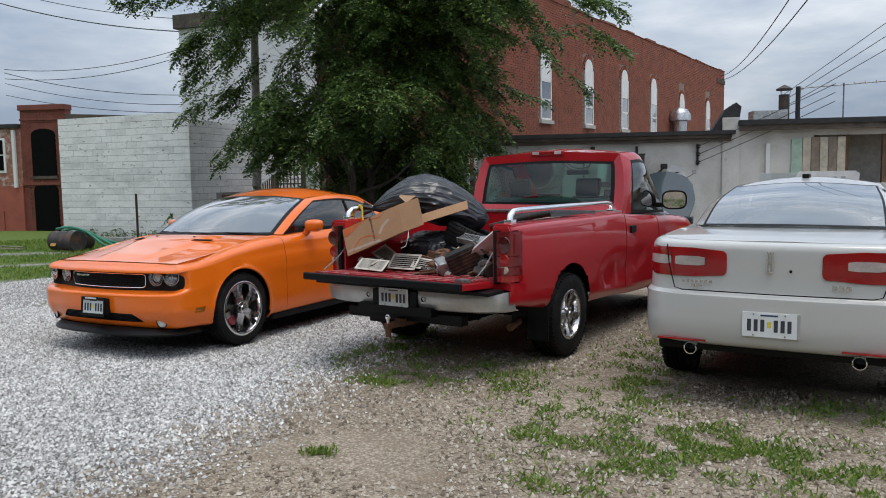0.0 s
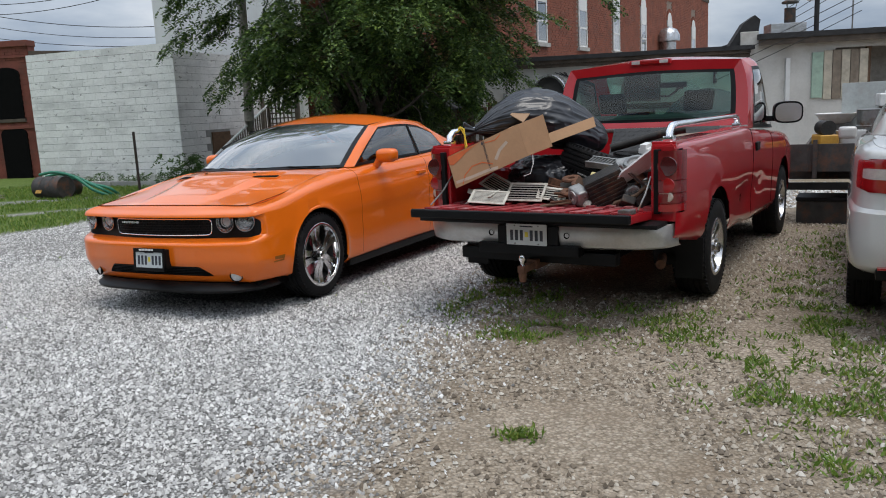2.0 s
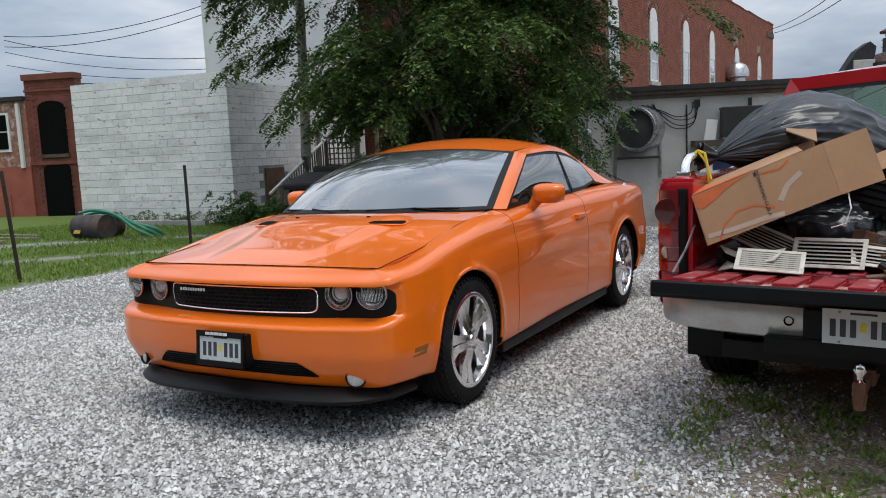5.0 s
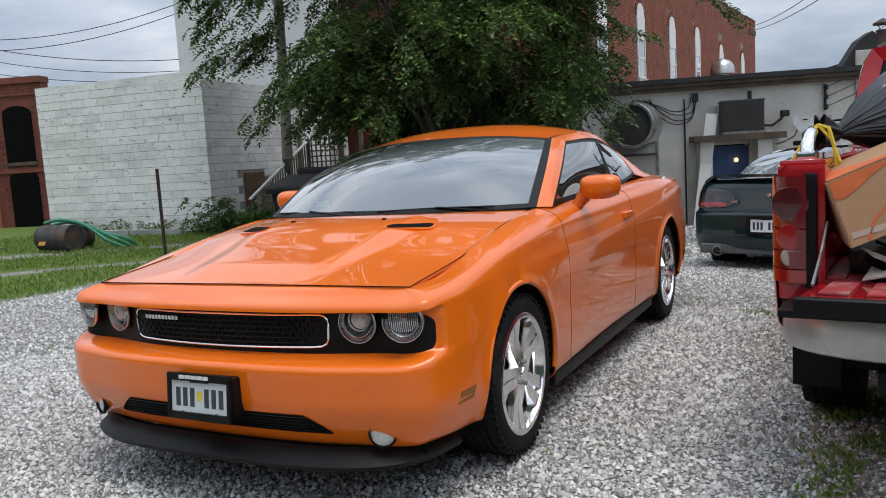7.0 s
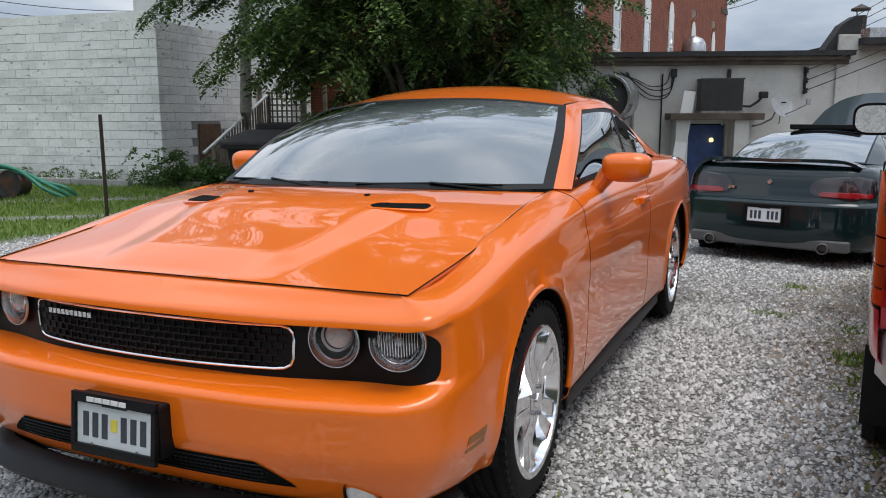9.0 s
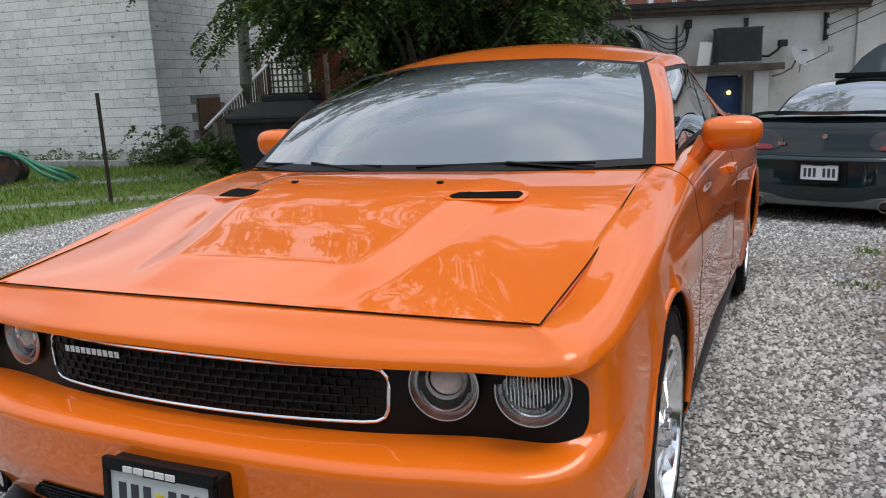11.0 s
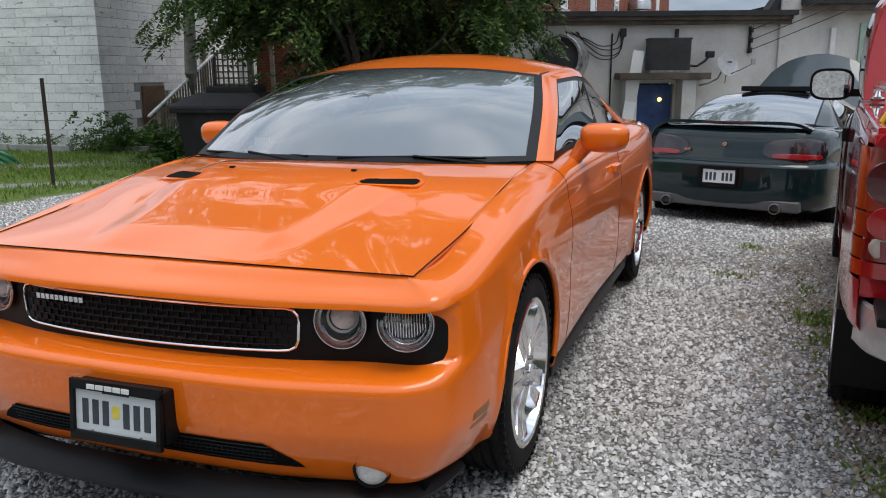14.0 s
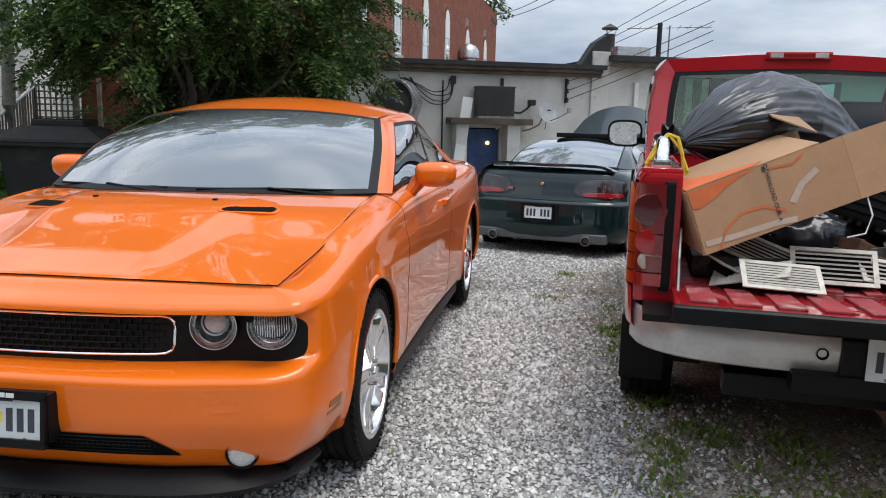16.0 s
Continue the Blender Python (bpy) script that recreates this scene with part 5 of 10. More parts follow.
    # lower intake: a dark mouth with slanted ends
    mouth = []
    for k in range(8):
        z = 0.338 + 0.078 * k / 7
        w = 0.50 - 0.10 * (k / 7) ** 1.3
        mouth.append([(x, skin_y(x, z) - 0.0035, z) for x in np.linspace(-w, w, 33)])
    panel("lower_intake", mouth, M_DARK, car, "black lower intake", thick=0.001)
    gr = thing("grille")
    gr.parent = car
    gx, zt, zb = 0.452, 0.780, 0.648
    half = [(0, zt + 0.002), (gx - 0.035, zt), (gx - 0.014, zt - 0.006), (gx - 0.003, zt - 0.020), (gx, zt - 0.045), (gx - 0.004, zb + 0.035), (gx - 0.012, zb + 0.016), (gx - 0.030, zb + 0.006), (gx - 0.06, zb + 0.003), (0, zb)]
    loop = half + [(-x, z) for x, z in half[-2:0:-1]]
    dense = []
    for (xa, za), (xb, zb_) in zip(loop, loop[1:] + loop[:1]):
        k = max(1, int(abs(xb - xa) / 0.04))
        dense += [(xa + (xb - xa) * i / k, za + (zb_ - za) * i / k) for i in range(k)]
    ring = [(x, grille_y(x) - 0.006, z) for x, z in dense + dense[:1]]
    part("grille_frame", tube(bmesh.new(), ring, 0.0042, 6, False), M_CHROME, gr, "thin bright grille frame")
    bm = bmesh.new()
    for r in range(6):
        z = zb + 0.018 + r * 0.021
        xs = np.linspace(-gx + 0.02, gx - 0.02, 26)
        tube(bm, [(x, grille_y(x), z) for x in xs], 0.0028, 4)
    for r in range(7):
        for k in range(27):
            x = -gx + 0.02 + (k + (0.5 if r % 2 else 0)) * (2 * gx - 0.04) / 27
            z = zb + 0.008 + r * 0.021
            box(bm, x - 0.0022, x + 0.0022, grille_y(x) - 0.003, grille_y(x) + 0.004, max(zb + 0.004, z - 0.010), min(zt - 0.004, z + 0.011))
    part("grille_mesh", bm, M_BLACK, gr)
    bars("badge_bars", gr, Matrix.Translation((-0.28, grille_y(0.28) - 0.008, 0.752)) @ Matrix.Rotation(radians(-4), 4, "Z"), M_SILVERTEXT, [0.014] * 10, 0.017, 0.004)
    # twin round headlamps each side
    for s in (-1, 1):
        for x, r, big in ((0.575, 0.076, 0), (0.772, 0.077, 1)):
            tilt = 8 if not big else 16
            hl = thing("headlamp", pose(s * x, -0.752 if not big else -0.745, 0.748 if not big else 0.760, 0, 0, s * tilt))
            hl.parent = car
            # a deep stepped bowl behind a clear cover, hooded bulb, fine bright rim
            bowl = lathe(bmesh.new(), [(-0.012, r), (0.004, r * 0.93), (0.005, r * 0.84), (0.016, r * 0.80), (0.017, r * 0.70), (0.027, r * 0.62), (0.028, r * 0.50), (0.034, r * 0.34), (0.036, 0.001)], "y", 48)
            rim = lathe(bmesh.new(), [(-0.006, r + 0.004), (-0.013, r + 0.002), (-0.013, r - 0.0005), (0.002, r - 0.0015)], "y", 64)
            cover = lathe(bmesh.new(), [(-0.014, r - 0.002), (-0.024, r * 0.8), (-0.031, r * 0.45), (-0.033, 0.0005)], "y", 48)
            for bm in (bowl, rim, cover):
                # the nose lip cuts off the top of each lamp
                bmesh.ops.delete(bm, geom=[v for v in bm.verts if v.co.z > (0.018 if big and s * v.co.x < 0.042 else 0.038)], context="VERTS")
            part("reflector", bowl, M_REFLECTOR, hl, smooth=25)
            part("bezel", rim, M_ALLOY, hl, smooth=40)
            part("lens", cover, M_LAMPGLASS, hl, smooth=60)
            bm = bmesh.new()
            lathe(bm, [(0.010, r * 0.13), (0.006, r * 0.18), (0.010, r * 0.24), (0.034, r * 0.30)], "y", 20)
            part("bulb_shroud", bm, M_REFLECTOR, hl, smooth=40)
            part("bulb_cover", lathe(bmesh.new(), [(0.010, r * 0.13), (0.006, r * 0.07), (0.005, 0.0005)], "y", 16), M_LENS_CLEAR, hl, smooth=60)
            if not big:
                # stepped ring and domed lens of the inner lamp
                part("projector_ring", lathe(bmesh.new(), [(0.022, r * 0.66), (0.004, r * 0.62), (0.000, r * 0.57), (0.006, r * 0.53), (0.020, r * 0.50)], "y", 36, (0, 0, r * 0.12)), M_CHROME, hl, smooth=40)
                part("projector_lens", lathe(bmesh.new(), [(0.016, r * 0.50), (0.006, r * 0.42), (-0.002, r * 0.24), (-0.004, 0.0005)], "y", 28, (0, 0, r * 0.12)), M_LENS_CLEAR, hl, smooth=60)
            # arched inner reflector wall across the lower half
            arc = [(math.cos(t) * r * 0.74, 0.002 + 0.010 * math.sin(t), math.sin(t) * r * 0.74) for t in np.linspace(math.pi * 1.08, math.pi * 1.92, 14)]
            part("reflector_wall", tube(bmesh.new(), arc, 0.0034, 6), M_REFLECTOR, hl, smooth=60)
            if big:
                bm = bmesh.new()
                for k in range(15):
                    xx = -r * 0.70 + k * r * 0.10
                    hh = math.sqrt(max(0, r * r * 0.78 - xx * xx))
                    tube(bm, [(xx, 0.004, -hh * 0.62), (xx, -0.002, 0), (xx, 0.0, hh)], 0.0020, 5)
                part("lens_ribs", bm, M_CHROME, hl, smooth=60)
        fx = 0.690
        fg = thing("fog_lamp", pose(s * fx, skin_y(fx, 0.342) - 0.002, 0.342, 0, 0, s * 20))
        fg.parent = car
        part("fog_housing", lathe(bmesh.new(), [(0.006, 0.056), (-0.005, 0.051), (0.02, 0.046)], "y", 24), M_BLACK, fg, smooth=40)
        part("fog_lens", lathe(bmesh.new(), [(0.006, 0.046), (-0.001, 0.033), (-0.003, 0.001)], "y", 24), M_LENS_CLEAR, fg, smooth=50)
        mk = []
        for z in np.linspace(0.415, 0.462, 4):
            row = body[int(np.argmin(abs(body[:sum(counts[:4]), n * 5 // 7, 2] - z)))]
            mk.append([(s * (float(np.interp(y, row[:, 1], row[:, 0])) + 0.004), y, z) for y in np.linspace(-0.615, -0.505, 8) + 0.25 * (z - 0.44)])
        panel("side_marker", mk, M_MARKER, car, "amber side marker lamp", thick=0.006)
    # lower intake mesh
    bm = bmesh.new()
    for r in range(5):
        z = 0.35 + r * 0.014
        tube(bm, [(x, skin_y(x, z) - 0.006, z) for x in np.linspace(-0.42, 0.42, 30)], 0.002, 4)
    for k in range(56):
        x = -0.43 + k * 0.86 / 55
        box(bm, x - 0.0014, x + 0.0014, skin_y(x, 0.378) - 0.007, skin_y(x, 0.378) - 0.003, 0.372, 0.386)
    part("lower_grille", bm, M_BLACK, car)
    number_plate(car, pose(0.012, -0.985, 0.475, -6, 0, 0), M_PLATE, M_INK, M_BLACK, marks="xxx-xxx")
    pf = bmesh.new()
    box(pf, -0.12, 0.155, -0.978, -0.89, 0.396, 0.556, 0.01)
    part("plate_bracket", pf, M_BLACK, car)
    bars("dealer_bar", car, pose(0.012, -1.007, 0.560, -6), M_WHITE, [0.022] * 5, 0.014)
    text("frame_lettering", "HANNIBAL. MO", 0.017, pose(0.012, -0.9945, 0.391, 84, 0, 0), M_WHITE, car, 0.001)

    # mirrors, handle, wheels
    for s in (-1, 1):
        mm = oval_mirror(car, 0.985 if s > 0 else 0.920, 1.10, 1.130, s, M_ORANGE, (0.225, 0.17, 0.138))
        part("mirror_arm", tube(bmesh.new(), [(-s * 0.09, 0.02, -0.03), (-s * 0.13, 0.0, -0.09), (-s * 0.175, -0.01, -0.15)], [0.045, 0.034, 0.045], 10), M_ORANGE, mm, smooth=60)
        part("door_handle", boxed(s * 0.925 - 0.03, s * 0.925 + 0.016, 1.78, 1.94, 0.885, 0.925, 0.012, seg=3), M_ORANGE, car)
        # door gap lines
        for yy in (0.66, 2.02):
            kk = int(np.argmin(np.where(top[:, 0] > 0.3, abs(body[r4, :, 1] - yy), 9)))
            col = [(s * (p[0] - 0.0010), p[1], p[2]) for p in body[3:-2, kk]]
            part("door_gap", tube(bmesh.new(), col, 0.0024, 5), M_DARK, car)
    for s in (-1, 1):
        for (cy, cz, r), cal in zip(arches, (2.2, -2.0)):
            wheel_well(car, 0.925, cy, cz, r, 0.33, s)
            # rolled lip along the edge of the opening
            skin = body.reshape(-1, 3)
            skin = skin[skin[:, 0] > 0.6]
            turn = np.linspace(radians(-12), radians(192), 60)
            out = [skin[np.argmin(np.hypot(skin[:, 1] - cy - (r + 0.014) * math.cos(t), skin[:, 2] - cz - (r + 0.014) * math.sin(t)))][0] for t in turn]
            out = np.polyval(np.polyfit(turn, out, 6), turn)
            part("arch_lip", tube(bmesh.new(), [(s * (x - 0.008), cy + (r + 0.003) * math.cos(t), cz + (r + 0.003) * math.sin(t)) for x, t in zip(out, turn)], 0.0125, 10), M_ORANGE, car, smooth=60)
            alloy_wheel(car, (s * 0.815, cy, 0.364), s, 0.364, 0.235, 0.262, 5, M_CHROME, "split", cal)
    # cabin
    part("dashboard", boxed(-0.68, 0.68, 0.66, 1.02, 0.80, 1.00, 0.05, seg=3), M_DASH, car)
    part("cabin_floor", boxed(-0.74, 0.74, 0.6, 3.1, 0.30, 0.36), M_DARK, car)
    part("parcel_shelf", boxed(-0.62, 0.62, 2.85, 3.3, 1.02, 1.05), M_DARK, car)
    sw = thing("steering_wheel", pose(0.36, 1.12, 0.98, 66, 0, 0))
    sw.parent = car
    bm = bmesh.new()
    tube(bm, [(0.185 * math.cos(t), 0.185 * math.sin(t), 0) for t in np.linspace(0, 2 * math.pi, 33)], 0.016, 8, False)
    box(bm, -0.18, 0.18, -0.02, 0.02, -0.012, 0.012, 0.005)
    part("steering_rim", bm, M_BLACK, sw, smooth=60)
    for x in (-0.36, 0.36):
        seat(car, x, 1.72, 0.36, M_SEAT, 0.5, 0.66)
        seat(car, x, 2.62, 0.36, M_SEAT, 0.5, 0.55, head=False)
    part("sticker", boxed(-0.48, -0.40, 0.72, 0.722, 1.10, 1.14), M_PALEWALL, car)
    broaden(car)
    return car


muscle_car()

# ---- red pickup: local +y is its nose, tail lamps at y = 0 ----
M_RED = paint("red_paint", (0.40, 0.008, 0.014), 0.05, 0.35, 0.05, (0.35, 0.22, 0.18))
M_REVERSE = surface("pale_reverse_lens", (0.52, 0.43, 0.36), 0.15, vary=0.3, fine=90, coat=1.0)
M_MIRROR = surface("mirror_glass", (0.62, 0.64, 0.64), 0.03, 1.0, vary=0.04, bumps=0)
M_BEDLINER = surface("worn_red_bed", (0.34, 0.03, 0.035), 0.55, vary=0.35, scale=9, dirt=(0.42, 0.25, 0.24))
M_BUMPER = surface("dull_chrome_bumper", (0.58, 0.58, 0.57), 0.34, 0.6, vary=0.18, scale=4, dirt=(0.45, 0.42, 0.38))
PICKUP_M = pose(2.93, 0.03, 0, 0, 0, -5.0)
FLOOR_Z = 0.80


def oval(a, b, n=28, e=0.62):
    """A rounded-oblong outline."""
    return [(math.copysign(abs(math.cos(t)) ** e, math.cos(t)) * a, math.copysign(abs(math.sin(t)) ** e, math.sin(t)) * b) for t in np.linspace(0, 2 * math.pi, n, endpoint=False)]


def pickup():
    car = thing("pickup_truck", PICKUP_M @ Matrix.Diagonal((1.030, 1.0, 1.012, 1.0)), "red single-cab pickup truck, tailgate down, bed full of scrap", "pickup truck")
    RA, FA, TR = 1.06, 4.09, 0.378
    plan = [(0, 5.20), (0.55, 5.17), (0.82, 5.06), (0.945, 4.80), (0.985, 4.3), (0.985, 3.0), (0.985, 1.5), (0.985, 0.35), (0.97, 0.06), (0.955, 0.0)]
    keys = [0.0, 1.06, 2.3, 2.5, 3.6, 4.6, 5.1]
    rows = [
        ((0.05, 0.05, 0.06, 0.06, 0.06, 0.06, 0.08), (0.60, 0.45, 0.40, 0.38, 0.36, 0.36, 0.38)),
        ((0.02, 0.012, 0.015, 0.015, 0.015, 0.012, 0.02), (0.63, 0.53, 0.47, 0.45, 0.45, 0.47, 0.50)),
        ((0.012, 0.0, 0.012, 0.008, 0.008, 0.0, 0.0), (0.73, 0.70, 0.66, 0.65, 0.65, 0.66, 0.66)),
        ((0.005, 0.0, 0.006, 0.0, 0.0, 0.0, 0.02), (0.90, 0.90, 0.88, 0.88, 0.88, 0.86, 0.84)),
        ((0.008, 0.008, 0.010, 0.006, 0.008, 0.02, 0.06), (1.06, 1.06, 1.06, 1.06, 1.04, 1.00, 0.95)),
        ((0.016, 0.018, 0.020, 0.024, 0.030, 0.06, 0.14), (1.17, 1.17, 1.17, 1.17, 1.12, 1.07, 1.02)),
        ((0.030, 0.030, 0.032, 0.045, 0.070, 0.12, 0.22), (1.225, 1.225, 1.225, 1.215, 1.155, 1.10, 1.05)),
        ((0.055, 0.055, 0.055, 0.065, 0.13, 0.20, 0.30), (1.24, 1.24, 1.24, 1.225, 1.165, 1.11, 1.06)),
    ]

    def dent(g):
        w = np.exp(-((g[..., 1] - 2.15) / 0.30) ** 2 - ((g[..., 2] - 0.62) / 0.16) ** 2)
        w2 = np.exp(-((g[..., 1] - 2.75) / 0.22) ** 2 - ((g[..., 2] - 0.74) / 0.10) ** 2)
        g[..., 0] -= 0.020 * w + 0.012 * w2
        return g
    body = wrap(plan, keys, rows, [2, 5, 6, 5, 4, 4, 3], 170, dent)
    arches = [(RA, TR + 0.03, 0.44), (FA, TR + 0.03, 0.45)]
    lamp = lambda i, j, p: p[1] < 0.13 and 0.775 < p[2] < 1.20
    secs = [
        ("lamp_hole", None, lamp, ""),
        ("front_panel", M_RED, lambda i, j, p: p[1] > 4.75, ""),
        ("fender", M_RED, lambda i, j, p: p[1] > 3.38, ""),
        ("door", M_RED, lambda i, j, p: p[1] > 2.42, ""),
        ("bed_side", M_RED, lambda i, j, p: True, "dented red bed side"),
    ]
    sheet_parts(body, secs, arches, car, inner=0.5)
    top = body[-1]
    idx = [k for k in range(170) if top[k, 1] > 3.45]
    panel("bonnet", [[(u * top[k, 0], top[k, 1], top[k, 2] + 0.05 * (1 - u * u) * min(1, (5.2 - top[k, 1]) / 0.3)) for u in np.linspace(-1, 1, 21)] for k in idx], M_RED, car)

    # bed: floor, inner walls, rails, front bulkhead
    part("bed_floor", boxed(-0.80, 0.80, 0.02, 2.36, FLOOR_Z - 0.05, FLOOR_Z - 0.0, 0), M_BEDLINER, car)
    bm = bmesh.new()
    for k in range(12):
        x = -0.74 + k * 0.135
        box(bm, x - 0.03, x + 0.03, 0.03, 2.34, FLOOR_Z, FLOOR_Z + 0.012, 0.004)
    part("floor_ribs", bm, M_BEDLINER, car)
    for s in (-1, 1):
        part("bed_wall", boxed(s * 0.80 - 0.02, s * 0.80 + 0.02, 0.05, 2.36, FLOOR_Z, 1.23, 0.006), M_RED, car)
        part("bed_rail", boxed(min(s * 0.775, s * 0.935), max(s * 0.775, s * 0.935), 0.03, 2.38, 1.225, 1.255, 0.012), M_RED, car)
        part("tail_pillar", boxed(min(s * 0.775, s * 0.94), max(s * 0.775, s * 0.94), 0.015, 0.10, 0.72, 1.235, 0.015), M_RED, car)
        part("wheel_box", boxed(min(s * 0.56, s * 0.80), max(s * 0.56, s * 0.80), 0.62, 1.50, FLOOR_Z, 1.03, 0.06, seg=3), M_RED, car)
        # chrome side rail
        rl = thing("chrome_rail")
        rl.parent = car
        x = s * 0.855
        part("tube", tube(bmesh.new(), [(x, 0.16, 1.26), (x, 0.17, 1.315), (x, 0.21, 1.345), (x, 0.30, 1.352), (x, 1.2, 1.352), (x, 2.15, 1.352), (x, 2.26, 1.340), (x, 2.29, 1.30), (x, 2.30, 1.255)], 0.026, 12), M_CHROME, rl, smooth=60)
        for yy in (0.165, 2.29):
            part("foot", boxed(x - 0.035, x + 0.035, yy - 0.045, yy + 0.045, 1.252, 1.285, 0.01), M_CHROME, rl)
        # tail lamp
        tl = thing("tail_lamp")
        tl.parent = car
        x0, x1 = (0.80, 0.965)
        def lens(z0, z1, dy=0.0):
            b2 = bmesh.new()
            rowsl = []
            for z in np.linspace(z0, z1, 6):
                row = []
                for u in np.linspace(0, 1, 10):
                    xx = x0 + 0.035 + (x1 - x0 - 0.025) * math.sin(u * math.pi / 2) ** 0.9
                    yy = -0.024 + dy + 0.17 * (1 - math.cos(u * math.pi / 2)) ** 1.3 + 0.02 * abs(z - 1.0)
                    row.append((s * xx, yy, z))
                rowsl.append(row)
            grid_mesh(b2, rowsl)
            return b2
        part("lamp_housing", boxed(min(s * x0, s * (x0 + 0.045)), max(s * x0, s * (x0 + 0.045)), -0.018, 0.12, 0.772, 1.205, 0.012), M_BLACK, tl)
        part("lamp_backing", boxed(min(s * (x0 + 0.045), s * (x1 - 0.05)), max(s * (x0 + 0.045), s * (x1 - 0.05)), 0.07, 0.14, 0.772, 1.205), M_BLACK, tl)
        part("brake_lens", lens(1.0, 1.195), M_LENS_MID, tl, smooth=60)
        part("turn_lens", lens(0.915, 0.995), M_LENS_MID, tl, smooth=60)
        part("lamp_lens", lens(0.845, 0.91), M_LENS_MID, tl, smooth=60)
        part("lower_lens", lens(0.79, 0.84), M_LENS_RED, tl, smooth=60)
        rv = lathe(bmesh.new(), [(-0.010, 0.046), (-0.026, 0.044), (-0.029, 0.036), (-0.030, 0.0005)], "y", 28)
        for v in rv.verts:
            v.co.x *= 1.32
            v.co.y += 0.20 * max(0.0, s * v.co.x) ** 1.2
        bmesh.ops.translate(rv, verts=rv.verts, vec=(s * 0.868, 0.012, 0.888))
        part("reverse_lens", rv, M_REVERSE, tl, "pale ribbed reversing lens", smooth=60)
        for zc, rr_, mm_ in ((1.092, 0.066, M_LENS_DARKRED), (0.966, 0.050, M_LENS_RED)):
            part("round_lamp", lathe(bmesh.new(), [(-0.022, rr_), (-0.028, rr_ * 0.96), (-0.030, rr_ * 0.6), (-0.031, 0.0005)], "y", 28, (s * 0.890, 0.008, zc)), mm_, tl, smooth=60)
        # tailgate strap
        part("tailgate_strap", tube(bmesh.new(), [(s * 0.77, 0.03, 1.02), (s * 0.775, -0.10, 0.92), (s * 0.78, -0.28, 0.83)], 0.006, 6), M_STEEL, car)
    part("bulkhead", boxed(-0.80, 0.80, 2.34, 2.38, FLOOR_Z, 1.24, 0.006), M_RED, car)
    part("bulkhead_cap", boxed(-0.93, 0.93, 2.32, 2.40, 1.228, 1.262, 0.01), M_STEEL, car)
    # tailgate lying open
    tg = thing("tailgate", pose(0, -0.01, FLOOR_Z - 0.005, -4, 0, 0))
    tg.parent = car
    part("gate_shell", boxed(-0.795, 0.795, -0.475, 0.0, -0.060, 0.0, 0.014), M_RED, tg)
    bm = bmesh.new()
    for k in range(11):
        x = -0.70 + k * 0.14
        box(bm, x - 0.045, x + 0.045, -0.42, -0.03, 0.0, 0.010, 0.006)
    part("gate_ribs", bm, M_BEDLINER, tg)
    part("gate_edge", boxed(-0.805, 0.805, -0.515, -0.468, -0.060, 0.002, 0.018, seg=3), M_BLACK, tg, "black plastic tailgate edge")
    part("gate_latch", boxed(0.70, 0.79, -0.43, -0.33, 0.0, 0.03, 0.008), M_STEEL, tg)
    # bumper
    bp = thing("rear_bumper", Matrix.Translation((0, -0.07, 0.062)) @ Matrix.Diagonal((0.955, 1, 1, 1)))
    bp.parent = car
    out = curve_through([(0, -0.20), (0.55, -0.185), (0.80, -0.13), (0.93, -0.02), (0.985, 0.14)], 26)
    rowsb = []
    for off, z in ((0.06, 0.645), (0.012, 0.640), (0.0, 0.605), (0.010, 0.545), (0.026, 0.500), (0.07, 0.484)):
        line = [(x, y + off, z - (0.0 if x > 0.5 else 0.0)) for x, y in out]
        rowsb.append([(-x, y, z_) for x, y, z_ in line[:0:-1]] + line)
    panel("bumper_bar", rowsb, M_BUMPER, bp, "dull chrome rear bumper")
    part("step_pad", boxed(-0.94, 0.94, -0.19, 0.05, 0.642, 0.672, 0.012), M_BLACK, bp)
    part("step_recess", boxed(-0.40, 0.40, -0.225, -0.12, 0.435, 0.512, 0.012), M_BLACK, bp)
    part("plate_recess", boxed(-0.24, 0.24, -0.212, -0.15, 0.505, 0.64, 0.008), M_BLACK, bp)
    part("lower_valance", boxed(-0.62, 0.62, -0.10, 0.0, 0.36, 0.45, 0.012), M_BLACK, bp)
    for s in (-1, 1):
        part("bumper_hole", lathe(bmesh.new(), [(-0.200, 0.022), (-0.196, 0.016), (-0.16, 0.012)], "y", 14, (s * 0.30, 0, 0.58)), M_DARK, bp)
    number_plate(car, pose(0.0, -0.292, 0.640, 0, 0, 0), M_PLATE, M_INK, None, marks="xxx-xxx")
    hb = part("hitch_receiver", boxed(-0.04, 0.04, -0.22, 0.30, 0.38, 0.45, 0.006), M_RUST, car)
    part("hitch_bar", boxed(-0.025, 0.025, -0.40, -0.22, 0.385, 0.435, 0.006), M_RUST, car)
    bm = lathe(bmesh.new(), [(0.385, 0.024), (0.395, 0.012), (0.41, 0.014), (0.435, 0.026), (0.455, 0.018), (0.46, 0.001)], "z", 14, (0, -0.37, 0.05))
    part("tow_ball", bm, M_CHROME, car, smooth=50)
    part("tow_shank", tube(bmesh.new(), [(0, -0.37, 0.39), (0, -0.37, 0.32)], [0.03, 0.022], 10), M_RUST, car)
    for s in (-1, 1):
        part("mud_flap", boxed(s * 0.88 - 0.10, s * 0.88 + 0.10, RA - 0.47, RA - 0.455, 0.21, 0.52, 0.005), M_BLACK, car)
    part("exhaust_pipe", tube(bmesh.new(), [(0.62, 1.3, 0.36), (0.66, 0.7, 0.36), (0.74, 0.36, 0.35)], 0.035, 12), M_RUST, car, smooth=60)
